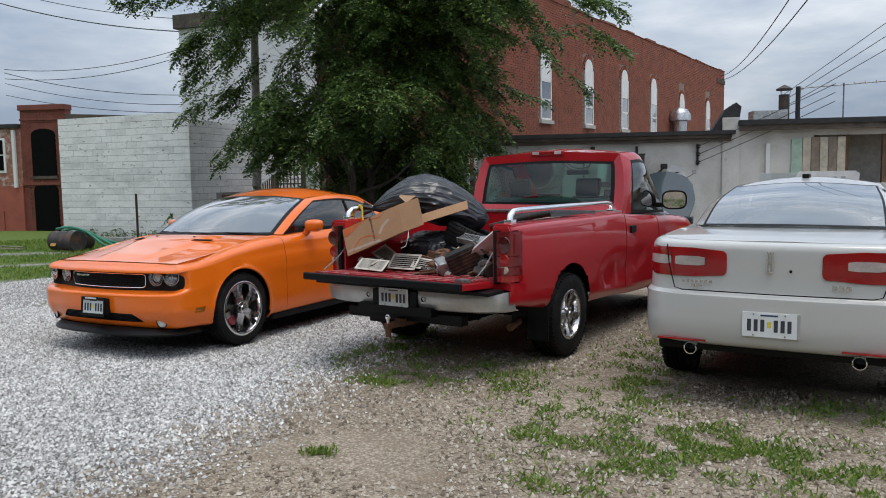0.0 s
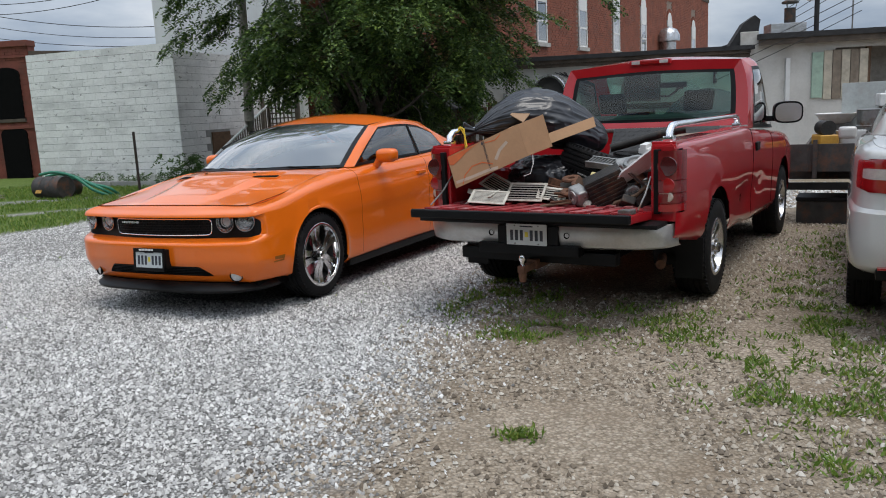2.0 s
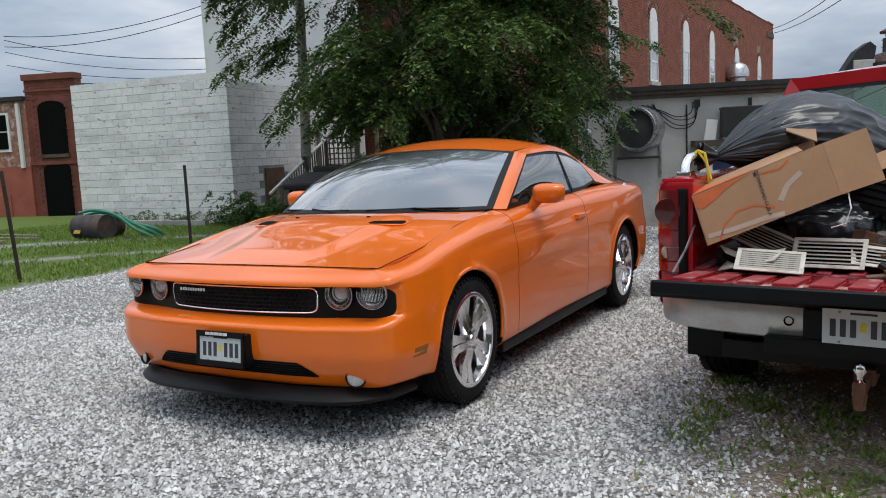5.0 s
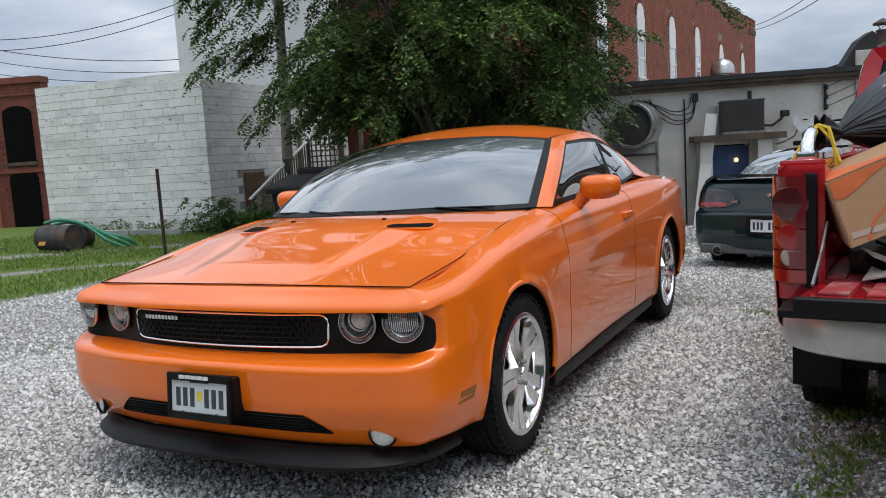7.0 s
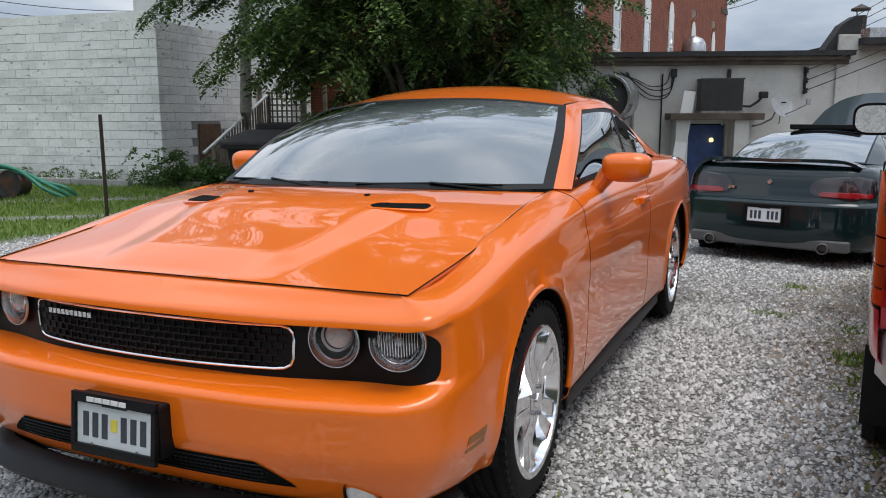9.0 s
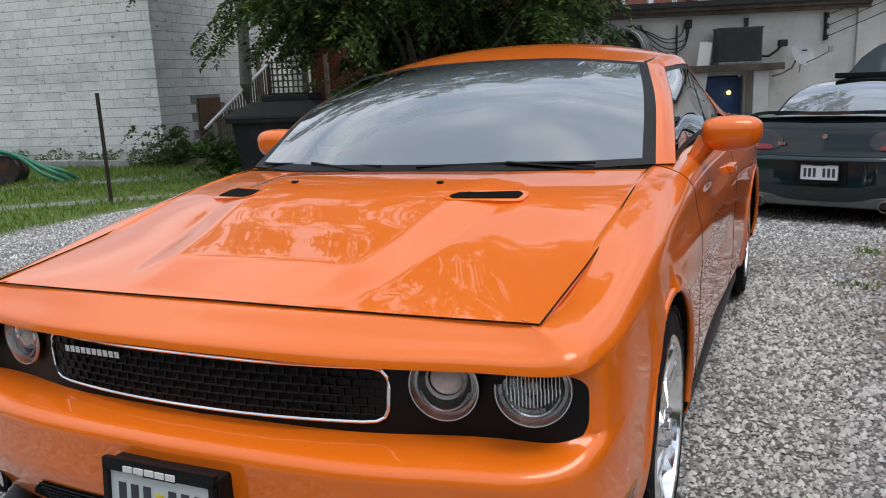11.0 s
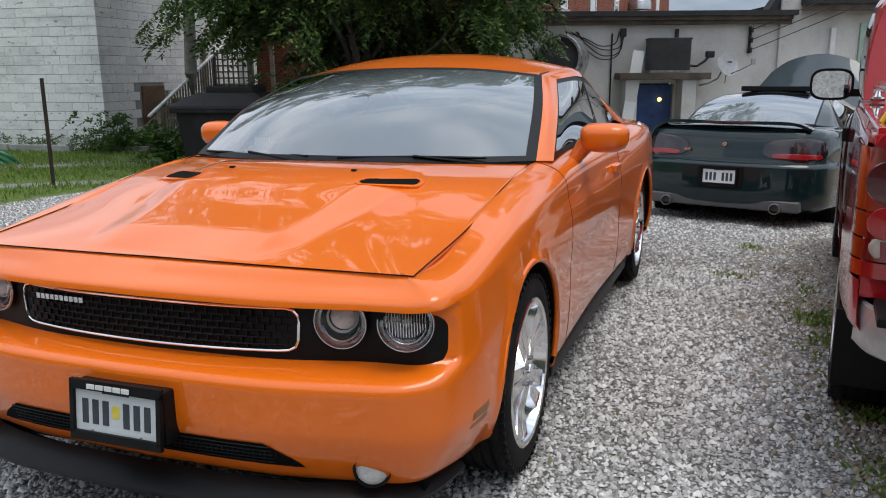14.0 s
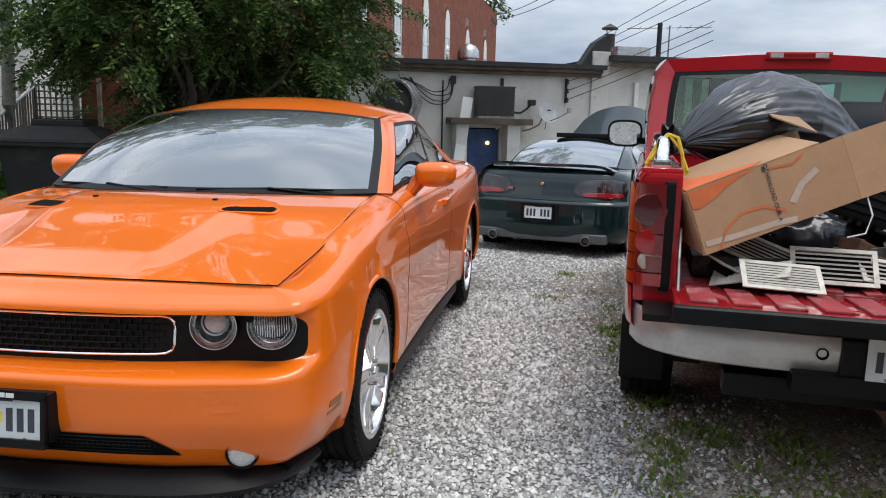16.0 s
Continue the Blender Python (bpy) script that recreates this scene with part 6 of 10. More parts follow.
    # near-black boxes added under the bed to darken the ground below
    part("fuel_tank", boxed(-0.72, -0.30, 1.6, 2.9, 0.34, 0.58, 0.04), M_DARK, car)
    part("bed_underside", boxed(-0.78, 0.78, 0.12, 2.4, 0.60, 0.745), M_DARK, car)
    part("frame_rail", boxed(-0.5, -0.4, 0.1, 4.9, 0.42, 0.56), M_DARK, car)
    part("frame_rail", boxed(0.4, 0.5, 0.1, 4.9, 0.42, 0.56), M_DARK, car)
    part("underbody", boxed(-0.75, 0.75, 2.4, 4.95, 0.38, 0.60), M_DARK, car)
    part("rear_axle", tube(bmesh.new(), [(-0.75, RA, 0.37), (-0.1, RA, 0.37), (0, RA, 0.37), (0.1, RA, 0.37), (0.75, RA, 0.37)], [0.05, 0.06, 0.14, 0.06, 0.05], 12), M_DARK, car, smooth=60)
    part("spare_tyre", lathe(bmesh.new(), [(0.44, 0.2), (0.42, 0.34), (0.52, 0.38), (0.62, 0.34), (0.60, 0.2)], "z", 30, (0, 0.55, 0)), M_RUBBER, car, smooth=60)

    # cab
    BZ, RZ = 1.225, 1.865
    wb = [(-0.79, 2.485, 1.315), (0, 2.455, 1.31), (0.79, 2.485, 1.315)]
    wt = [(-0.69, 2.60, 1.775), (0, 2.575, 1.80), (0.69, 2.60, 1.775)]
    rgt = [(0.79, 2.485, 1.315), (0.745, 2.545, 1.55), (0.69, 2.60, 1.775)]
    lft = [(-x, y, z) for x, y, z in rgt]
    back = coons(wb, wt, lft, rgt, 25, 17, (0, -0.02, 0))
    framed("rear_window", resample_sheet(back, edge_spaced(16, 0.028), edge_spaced(12, 0.06)), "window_seal", M_GLASS_GREEN, M_BLACK, car, label="green-tinted cab rear window")
    # cab back around the window
    ob = [(-0.92, 2.44, BZ), (0, 2.42, BZ), (0.92, 2.44, BZ)]
    ot = [(-0.745, 2.60, 1.86), (0, 2.58, 1.897), (0.745, 2.60, 1.86)]
    oside = [(0.92, 2.44, BZ), (0.845, 2.52, 1.55), (0.745, 2.60, 1.86)]
    oleft = [(-x, y, z) for x, y, z in oside]
    panel("cab_back", coons(ob, wb, [ob[0], wb[0]], [ob[-1], wb[-1]], 25, 4), M_RED, car)
    panel("cab_back_top", coons(wt, ot, [wt[0], ot[0]], [wt[-1], ot[-1]], 25, 4), M_RED, car)
    panel("cab_back_side", coons(rgt, oside, [rgt[0], oside[0]], [rgt[-1], oside[-1]], 14, 4), M_RED, car, mirror=True)
    # roof
    rf = [(-0.68, 3.42, 1.815), (0, 3.36, 1.855), (0.68, 3.42, 1.815)]
    rside = [(0.745, 2.60, 1.86), (0.75, 3.0, 1.875), (0.68, 3.42, 1.815)]
    panel("roof", coons(ot, rf, [(-x, y, z) for x, y, z in rside], rside, 25, 16, (0, 0, 0.022)), M_RED, car)
    # door frame: pillars and glass
    pb = [(0.92, 2.44, BZ), (0.845, 2.52, 1.55), (0.745, 2.60, 1.86)]
    pf = [(0.925, 2.66, BZ), (0.865, 2.70, 1.52), (0.80, 2.74, 1.79)]
    panel("rear_pillar", coons(pb, pf, [pb[0], pf[0]], [pb[-1], pf[-1]], 14, 5, (0.01, 0, 0)), M_RED, car, mirror=True)
    top_in = [(0.745, 2.60, 1.86), (0.75, 3.0, 1.875), (0.68, 3.42, 1.815)]
    top_out = [(0.80, 2.74, 1.79), (0.81, 3.02, 1.795), (0.765, 3.32, 1.73)]
    panel("roof_rail", coons(top_in, top_out, [top_in[0], top_out[0]], [top_in[-1], top_out[-1]], 14, 5, (0.008, 0, 0.005)), M_RED, car, mirror=True)
    af = [(0.88, 3.92, 1.165), (0.83, 3.62, 1.46), (0.765, 3.32, 1.73)]
    win = coons([(0.925, 2.66, BZ), (0.925, 3.2, 1.20), (0.905, 3.80, 1.18)], top_out, pf, [(0.905, 3.80, 1.18), (0.845, 3.56, 1.45), (0.765, 3.32, 1.73)], 20, 14, (0.015, 0, 0))
    framed("door_window", resample_sheet(win, edge_spaced(14, 0.04), edge_spaced(10, 0.06)), "window_seal", M_GLASS_DARK, M_BLACK, car, mirror=True)
    ap_in = [(0.80, 4.05, 1.165), (0.74, 3.74, 1.50), (0.68, 3.42, 1.815)]
    ap_out = [(0.905, 3.80, 1.18), (0.845, 3.56, 1.45), (0.765, 3.32, 1.73)]
    panel("windscreen_pillar", coons(ap_in, ap_out, [ap_in[0], ap_out[0]], [ap_in[-1], ap_out[-1]], 14, 4), M_RED, car, mirror=True)
    panel("windscreen", coons([(-0.80, 4.05, 1.165), (0, 4.22, 1.165), (0.80, 4.05, 1.165)], rf, [(-x, y, z) for x, y, z in ap_in], ap_in, 18, 10, (0, 0.03, 0)), M_GLASS_GREEN, car, thick=0)
    # third brake lamp: two pale lenses and a red middle
    tb = thing("roof_lamp", pose(0, 2.575, 1.886))
    tb.parent = car
    part("lamp_base", boxed(-0.20, 0.20, -0.03, 0.04, -0.025, 0.024, 0.012), M_RED, tb)
    part("red_lens", boxed(-0.09, 0.09, -0.034, -0.02, -0.016, 0.016, 0.004), M_LENS_RED, tb)
    for s in (-1, 1):
        part("cargo_lens", boxed(s * 0.135 - 0.04, s * 0.135 + 0.04, -0.034, -0.02, -0.016, 0.016, 0.004), M_LENS_CLEAR, tb)
    for s in (-1, 1):
        mm = thing("wing_mirror", pose(s * 1.09, 3.58, 1.335, 0, 0, 16 if s > 0 else 0))
        mm.parent = car
        part("mirror_shell", prism(bmesh.new(), oval(0.138, 0.110), 0.10), M_BLACK, mm, smooth=30)
        part("mirror_glass", prism(bmesh.new(), oval(0.122, 0.093), 0.004, Matrix.Translation((0, -0.016, 0)) @ Matrix.Rotation(radians(6), 4, "X")), M_MIRROR, mm)
        part("mirror_arm", boxed(min(-s * 0.20, -s * 0.05), max(-s * 0.20, -s * 0.05), 0.03, 0.08, -0.085, -0.03, 0.012), M_BLACK, mm)
        part("door_handle", boxed(s * 0.985 - 0.02, s * 0.985 + 0.014, 2.50, 2.64, 1.02, 1.10, 0.012, seg=3), M_BLACK, car)
        for yy in (2.42, 3.38):
            kk = int(np.argmin(np.where(body[8, :, 0] > 0.5, abs(body[8, :, 1] - yy), 9)))
            part("door_gap", tube(bmesh.new(), [(s * (p[0] - 0.0005), p[1], p[2]) for p in body[2:-1, kk]], 0.004, 5), M_DARK, car)
    # cabin
    part("bench_seat", boxed(-0.72, 0.72, 2.66, 2.82, 0.80, 1.38, 0.05, seg=3), M_DASH, car)
    for x in (-0.40, 0.40):
        part("headrest", boxed(x - 0.13, x + 0.13, 2.66, 2.75, 1.40, 1.60, 0.045, seg=3), M_BLACK, car)
    part("cab_floor", boxed(-0.85, 0.85, 2.5, 4.0, 0.58, 0.66), M_DARK, car)
    part("dashboard", boxed(-0.80, 0.80, 3.70, 4.05, 0.90, 1.16, 0.05, seg=3), M_DASH, car)
    part("cabin_mirror", boxed(-0.13, 0.13, 3.36, 3.39, 1.64, 1.70, 0.015, seg=3), M_DASH, car)
    sw = thing("steering_wheel", pose(-0.40, 3.55, 1.12, -62, 0, 0))
    sw.parent = car
    part("steering_rim", tube(bmesh.new(), [(0.19 * math.cos(t), 0.19 * math.sin(t), 0) for t in np.linspace(0, 2 * math.pi, 30)], 0.016, 8, False), M_BLACK, sw, smooth=60)
    part("hi_vis_vest", boxed(-0.05, 0.22, 3.72, 3.95, 1.16, 1.18, 0.008), surface("lime_cloth", (0.45, 0.62, 0.05), 0.8), car)
    for s in (-1, 1):
        for (cy, cz, r) in arches:
            wheel_well(car, 0.95, cy, cz, r, 0.34, s)
            alloy_wheel(car, (s * 0.85, cy, TR), s, TR, 0.255, 0.215, 6, M_ALLOY, "broad")
    # the cab stands nearly upright: widen it from the belt up to the roof
    for ob in [c for c in car.children if c.type == "MESH"]:
        for me in [ob.data] + [c.data for c in ob.children]:
            for v in me.vertices:
                if v.co.y > 2.41 and v.co.z > 1.226:
                    k = min(1.0, (v.co.z - 1.226) / 0.50)
                    v.co.x *= 1 + 0.105 * k
    return car


pickup()

# ---- silver sedan seen from behind: local +y is its nose, tail at y = 0 ----
M_SILVER = paint("silver_paint", (0.52, 0.52, 0.50), 0.10, 0.30, 0.10, (0.42, 0.39, 0.34))
M_GREEN = paint("dark_green_paint", (0.003, 0.015, 0.017), 0.10, 0.45, 0.01, coat_ior=1.50)
M_LENS_PALE = surface("pale_ribbed_lens", (0.52, 0.45, 0.43), 0.12, vary=0.3, fine=110, coat=1.0)
M_SMOKED = surface("smoked_lens", (0.018, 0.006, 0.007), 0.10, vary=0.2, coat=1.0)


def lens_sheet(body, x0, x1, y1, z0, z1, off, power=5.0, lean=0.0):
    """A smooth-edged lens lying on a wrapped body (right half), from x0 at the tail round to y1 on the flank, between two heights."""
    mid = body[np.argmin(abs(body[:, 10, 2] - (z0 + z1) / 2))]
    tail = mid[:, 1] < 1.2
    c0 = float(np.interp(x0, mid[tail][:, 0], np.arange(tail.sum())))
    c1 = float(np.interp(y1, mid[tail][:, 1], np.arange(tail.sum()))) if y1 else float(np.interp(x1, mid[tail][:, 0], np.arange(tail.sum())))

    def at(c, z):
        i = int(c)
        q = []
        for col in (i, i + 1):
            q.append([np.interp(z, body[3:, col, 2], body[3:, col, k]) for k in (0, 1)])
        q = np.array(q)
        p = q[0] * (1 - (c - i)) + q[1] * (c - i)
        d = q[1] - q[0]
        n = np.array([d[1], -d[0]]) / (np.hypot(*d) + 1e-9)
        if n[1] > 0 and n[0] < 0:
            n = -n
        return (p[0] + n[0] * off, p[1] + n[1] * off, z)
    rows = []
    for t in np.linspace(-1, 1, 13):
        k = (1 - min(0.999, abs(t)) ** power) ** (1 / power)
        m, h = (c0 + c1) / 2, (c1 - c0) / 2
        rows.append([at(m + lean * t * h + h * k * u, (z0 + z1) / 2 + t * (z1 - z0) / 2) for u in np.linspace(-1, 1, 21)])
    return rows


def lens_pair(body, span, off, name, material, parents, power=5.0, lean=0.0):
    rows = lens_sheet(body, *span, off, power, lean)
    for s, parent in zip((1, -1), parents):
        panel(name, [[(s * p[0], p[1], p[2]) for p in r] for r in rows], material, parent, thick=0.003, angle=50)


def saloon(name, m, label, paint_m, w, deck, roof, rows, keys, plan, arches, glass_pts, tyre, lens):
    car = thing(name, m, label, "car")
    body = wrap(plan, keys, rows, [2, 4, 8, 2, 4, 8, 3, 3], 150)
    secs = [
        ("rear_bumper", paint_m, lambda i, j, p: p[1] < 0.62 and i < 16, ""),
        ("boot_panel", paint_m, lambda i, j, p: p[1] < 0.5 and p[0] < 0.72 * w, ""),
        ("front_bumper", paint_m, lambda i, j, p: p[1] > 4.35, ""),
        ("quarter_panel", paint_m, lambda i, j, p: p[1] < 1.55, ""),
        ("door", paint_m, lambda i, j, p: p[1] < 3.3, ""),
        ("fender", paint_m, lambda i, j, p: True, ""),
    ]
    sheet_parts(body, secs, arches, car)
    top = body[-1]
    yb = glass_pts["by"]
    idx = [k for k in range(150) if top[k, 1] < yb + 0.35]
    panel("boot_lid", [[(u * top[k, 0] * 0.998, top[k, 1] + 0.0, top[k, 2] + deck * (1 - u * u) * min(1, top[k, 1] / 0.25) + 0.002) for u in np.linspace(-1, 1, 25)] for k in idx], paint_m, car)
    g = glass_pts
    wb = [(-g["bx"], yb + 0.06, g["bz"]), (0, yb - 0.05, g["bz"] + 0.01), (g["bx"], yb + 0.06, g["bz"])]
    wt = [(-g["tx"], g["ty"] + 0.04, g["tz"]), (0, g["ty"], g["tz"] + 0.035), (g["tx"], g["ty"] + 0.04, g["tz"])]
    side = [wb[-1], ((g["bx"] + g["tx"]) / 2 + 0.015, (yb + g["ty"]) / 2, (g["bz"] + g["tz"]) / 2 + 0.03), wt[-1]]
    rw = coons(wb, wt, [(-x, y, z) for x, y, z in side], side, 25, 17, (0, -0.02, 0.02))
    framed("rear_window", resample_sheet(rw, edge_spaced(18, 0.014), edge_spaced(12, 0.025)), "window_seal", M_GLASS, M_BLACK, car)
    fy, fz = 2.75, g["tz"] - 0.01
    rf = [(-g["tx"] + 0.02, fy + 0.05, fz), (0, fy - 0.05, fz + 0.035), (g["tx"] - 0.02, fy + 0.05, fz)]
    rs = [wt[-1], (g["tx"] + 0.02, (g["ty"] + fy) / 2, g["tz"] + 0.015), rf[-1]]
    panel("roof", coons(wt, rf, [(-x, y, z) for x, y, z in rs], rs, 21, 12, (0, 0, 0.03)), paint_m, car)
    def belt(y):
        k = int(np.argmin(np.where(top[:, 0] > 0.4, abs(top[:, 1] - y), 9)))
        return (top[k, 0], y, top[k, 2])
    cp = [belt(yb + 0.05), belt(yb + 0.45), belt(yb + 0.85)]
    up_r = [(g["tx"] + 0.045, g["ty"] + 0.22, g["tz"] - 0.045), (g["tx"] + 0.06, 2.0, g["tz"] - 0.04), (g["tx"] + 0.03, fy - 0.05, fz - 0.05)]
    dl = [belt(yb + 0.85), (belt(yb + 0.85)[0] - 0.10, yb + 0.80, (g["bz"] + g["tz"]) / 2), up_r[0]]
    panel("rear_pillar", coons(side, dl, [side[0], belt(yb + 0.45), dl[0]], [side[-1], dl[-1]], 14, 8), paint_m, car, mirror=True)
    panel("roof_rail", coons(rs, up_r, [rs[0], up_r[0]], [rs[-1], up_r[-1]], 12, 4), paint_m, car, mirror=True)
    wf = [belt(3.45), (0.70, 3.1, (g["bz"] + g["tz"]) / 2), up_r[-1]]
    panel("door_window", coons([dl[0], belt(2.4), belt(3.45)], up_r, dl, wf, 16, 8, (0.01, 0, 0)), M_GLASS_DARK, car, thick=0, mirror=True)
    ws_b = [(-0.72, 3.60, g["bz"] - 0.06), (0, 3.80, g["bz"] - 0.06), (0.72, 3.60, g["bz"] - 0.06)]
    panel("windscreen", coons(rf, ws_b, [rf[0], ws_b[0]], [rf[-1], ws_b[-1]], 15, 8, (0, 0.02, 0.02)), M_GLASS, car, thick=0)
    for s in (-1, 1):
        panel("windscreen_pillar", [[(s * p[0], p[1], p[2]) for p in r] for r in coons([rf[-1], (0.66, 3.2, (g["bz"] + g["tz"]) / 2), ws_b[-1]], [up_r[-1], wf[1], wf[0]], [rf[-1], up_r[-1]], [ws_b[-1], wf[0]], 8, 3)], paint_m, car)
    part("underbody", boxed(-0.70 * w, 0.70 * w, 0.9, 4.4, 0.24, 0.42), M_DARK, car)
    part("cabin_floor", boxed(-0.7, 0.7, 1.2, 3.6, 0.42, 0.5), M_DARK, car)
    part("parcel_shelf", boxed(-g["bx"] + 0.02, g["bx"] - 0.02, yb + 0.08, yb + 0.6, g["bz"] - 0.05, g["bz"] - 0.02), M_DASH, car)
    part("dashboard", boxed(-0.7, 0.7, 3.3, 3.65, 0.8, g["bz"] - 0.1, 0.04), M_DASH, car)
    for x in (-0.38, 0.38):
        seat(car, x, 1.95, 0.48, M_SEAT, 0.6, g["bz"] - 0.62, head=True, face=-1)
        seat(car, x, 2.85, 0.48, M_SEAT, 0.52, g["bz"] - 0.60, head=True, face=-1)
    for s in (-1, 1):
        for cy, cz, r in arches:
            wheel_well(car, w - 0.03, cy, cz, r, 0.3, s)
            alloy_wheel(car, (s * (w - 0.13), cy, tyre), s, tyre, 0.22, tyre * 0.66, 7, M_ALLOY, "broad")
    return car, body, top


def silver_sedan():
    k = [0.0, 0.3, 1.2, 3.0, 4.0, 5.0]
    rows = [
        ((0.14, 0.12, 0.12, 0.12, 0.12, 0.14), (0.425, 0.39, 0.26, 0.25, 0.25, 0.30)),
        ((0.03, 0.03, 0.03, 0.03, 0.03, 0.03), (0.465, 0.43, 0.33, 0.32, 0.32, 0.36)),
        ((0.0, 0.0, 0.0, 0.0, 0.0, 0.0), (0.62, 0.60, 0.55, 0.55, 0.55, 0.55)),
        ((0.006, 0.004, 0.0, 0.0, 0.0, 0.0), (0.800, 0.800, 0.80, 0.80, 0.75, 0.70)),
        ((0.045, 0.03, 0.006, 0.0, 0.0, 0.01), (0.822, 0.825, 0.85, 0.84, 0.80, 0.74)),
        ((0.055, 0.036, 0.012, 0.01, 0.01, 0.04), (0.93, 0.93, 0.95, 0.93, 0.88, 0.80)),
        ((0.060, 0.045, 0.03, 0.03, 0.04, 0.10), (1.125, 1.13, 1.12, 1.06, 0.98, 0.86)),
        ((0.078, 0.07, 0.07, 0.06, 0.08, 0.18), (1.165, 1.175, 1.18, 1.12, 1.02, 0.90)),
        ((0.13, 0.13, 0.15, 0.12, 0.16, 0.28), (1.178, 1.195, 1.215, 1.15, 1.04, 0.91)),
    ]
    plan = [(0, 0), (0.45, 0.012), (0.74, 0.06), (0.89, 0.20), (0.945, 0.55), (0.955, 1.2), (0.945, 3.0), (0.93, 4.3), (0.70, 4.88), (0, 5.0)]
    arches = [(1.08, 0.36, 0.40), (3.95, 0.36, 0.40)]
    car, body, top = saloon("silver_sedan", pose(5.865, -0.14, 0.0, 0, 0, -0.6), "silver four-door sedan with wide red tail lamps", M_SILVER, 0.955, 0.012, 1.6, rows, k, plan, arches,
                            dict(by=0.92, bx=0.66, bz=1.235, ty=1.80, tx=0.56, tz=1.53), 0.345, None)
    lamps = []
    for s in (1, -1):
        e = thing("tail_lamp")
        e.parent = car
        lamps.append(e)
    lens_pair(body, (0.30, None, 0.36, 0.925, 1.13), 0.008, "red_lens", M_LENS_RED, lamps, 7.0)
    lens_pair(body, (0.45, 0.66, None, 1.005, 1.07), 0.0125, "white_lens", M_LENS_PALE, lamps, 9.0)
    lens_pair(body, (0.69, None, 0.24, 1.005, 1.07), 0.0125, "side_lens", M_LENS_PALE, lamps, 9.0)
    # boot lid outline, emblem, word bars, key lock
    sx = 0.66
    part("boot_gap", tube(bmesh.new(), [(-0.72, 0.085, 1.15), (-0.70, 0.066, 1.0), (-0.655, 0.050, 0.845), (-0.60, 0.040, 0.832), (0, 0.024, 0.830), (0.60, 0.040, 0.832), (0.655, 0.050, 0.845), (0.70, 0.066, 1.0), (0.72, 0.085, 1.15)], 0.004, 5), M_DARK, car)
    em = thing("emblem", pose(-0.02, 0.052, 1.045))
    em.parent = car
    bm = bmesh.new()
    for a in ((-0.022, -0.016, -0.07, 0.07), (0.016, 0.022, -0.07, 0.07), (-0.022, 0.022, 0.064, 0.07), (-0.022, 0.022, -0.07, -0.064), (-0.003, 0.003, -0.075, 0.075), (-0.026, 0.026, -0.003, 0.003)):
        box(bm, a[0], a[1], -0.012, 0.0, a[2], a[3], 0.001)
    part("emblem_frame", bm, M_CHROME, em)
    bars("name_bars", car, pose(-0.50, 0.045, 0.895), M_SILVERTEXT, [0.022] * 7, 0.020, 0.009)
    bars("dealer_bars", car, pose(-0.50, 0.044, 0.865), M_SILVERTEXT, [0.03, 0.045], 0.012)
    bars("model_bars", car, pose(0.42, 0.045, 0.895), M_SILVERTEXT, [0.032, 0.03, 0.036], 0.026, 0.008)
    part("boot_lock", lathe(bmesh.new(), [(0.0, 0.010), (-0.006, 0.009), (-0.006, 0.001)], "y", 12, (0.11, 0.050, 0.99)), M_DARK, car)
    part("plate_recess", boxed(-0.182, 0.182, -0.004, 0.02, 0.540, 0.710, 0.004), surface("recess_silver", (0.42, 0.42, 0.40), 0.4, vary=0.1), car)
    number_plate(car, pose(-0.01, -0.008, 0.625), M_PLATE_WHITE, surface("blue_ink", (0.03, 0.06, 0.16), 0.6), None, w=0.345, h=0.168, marks="xxx-xxx")
    for s in (-1, 1):
        ex = thing("exhaust_tip", pose(s * 0.535, 0.05, 0.415))
        ex.parent = car
        part("tip", lathe(bmesh.new(), [(0.25, 0.045), (-0.03, 0.045), (-0.032, 0.038), (0.10, 0.036)], "y", 24), M_CHROME, ex, smooth=50)
        part("bore", lathe(bmesh.new(), [(0.05, 0.037), (0.06, 0.001)], "y", 20), M_DARK, ex)
        part("reflector", boxed(s * 0.60 - 0.17, s * 0.60 + 0.17, 0.02, 0.07, 0.468, 0.482, 0.003), M_LENS_RED, car)
        part("mirror", boxed(s * 0.99 - 0.08, s * 0.99 + 0.08, 3.30, 3.40, 1.08, 1.20, 0.04, seg=3), M_SILVER, car, smooth=60)
        for x in (0.30, 0.62):
            part("parking_sensor", lathe(bmesh.new(), [(0.004, 0.014), (-0.004, 0.012), (-0.004, 0.001)], "y", 12, (s * x, 0.012 + 0.03 * (x > 0.5), 0.74)), M_SILVER, car)
    part("diffuser", boxed(-0.78, 0.78, 0.09, 0.50, 0.39, 0.47, 0.03), M_BLACK, car)
    part("aerial_fin", boxed(-0.03, 0.03, 2.0, 2.16, 1.595, 1.635, 0.015), M_BLACK, car)
    part("shelf_frame", tube(bmesh.new(), [(-0.18, 1.10, 1.25), (-0.16, 1.12, 1.30), (0.16, 1.12, 1.30), (0.18, 1.10, 1.25)], 0.008, 6), M_WHITE, car)


silver_sedan()


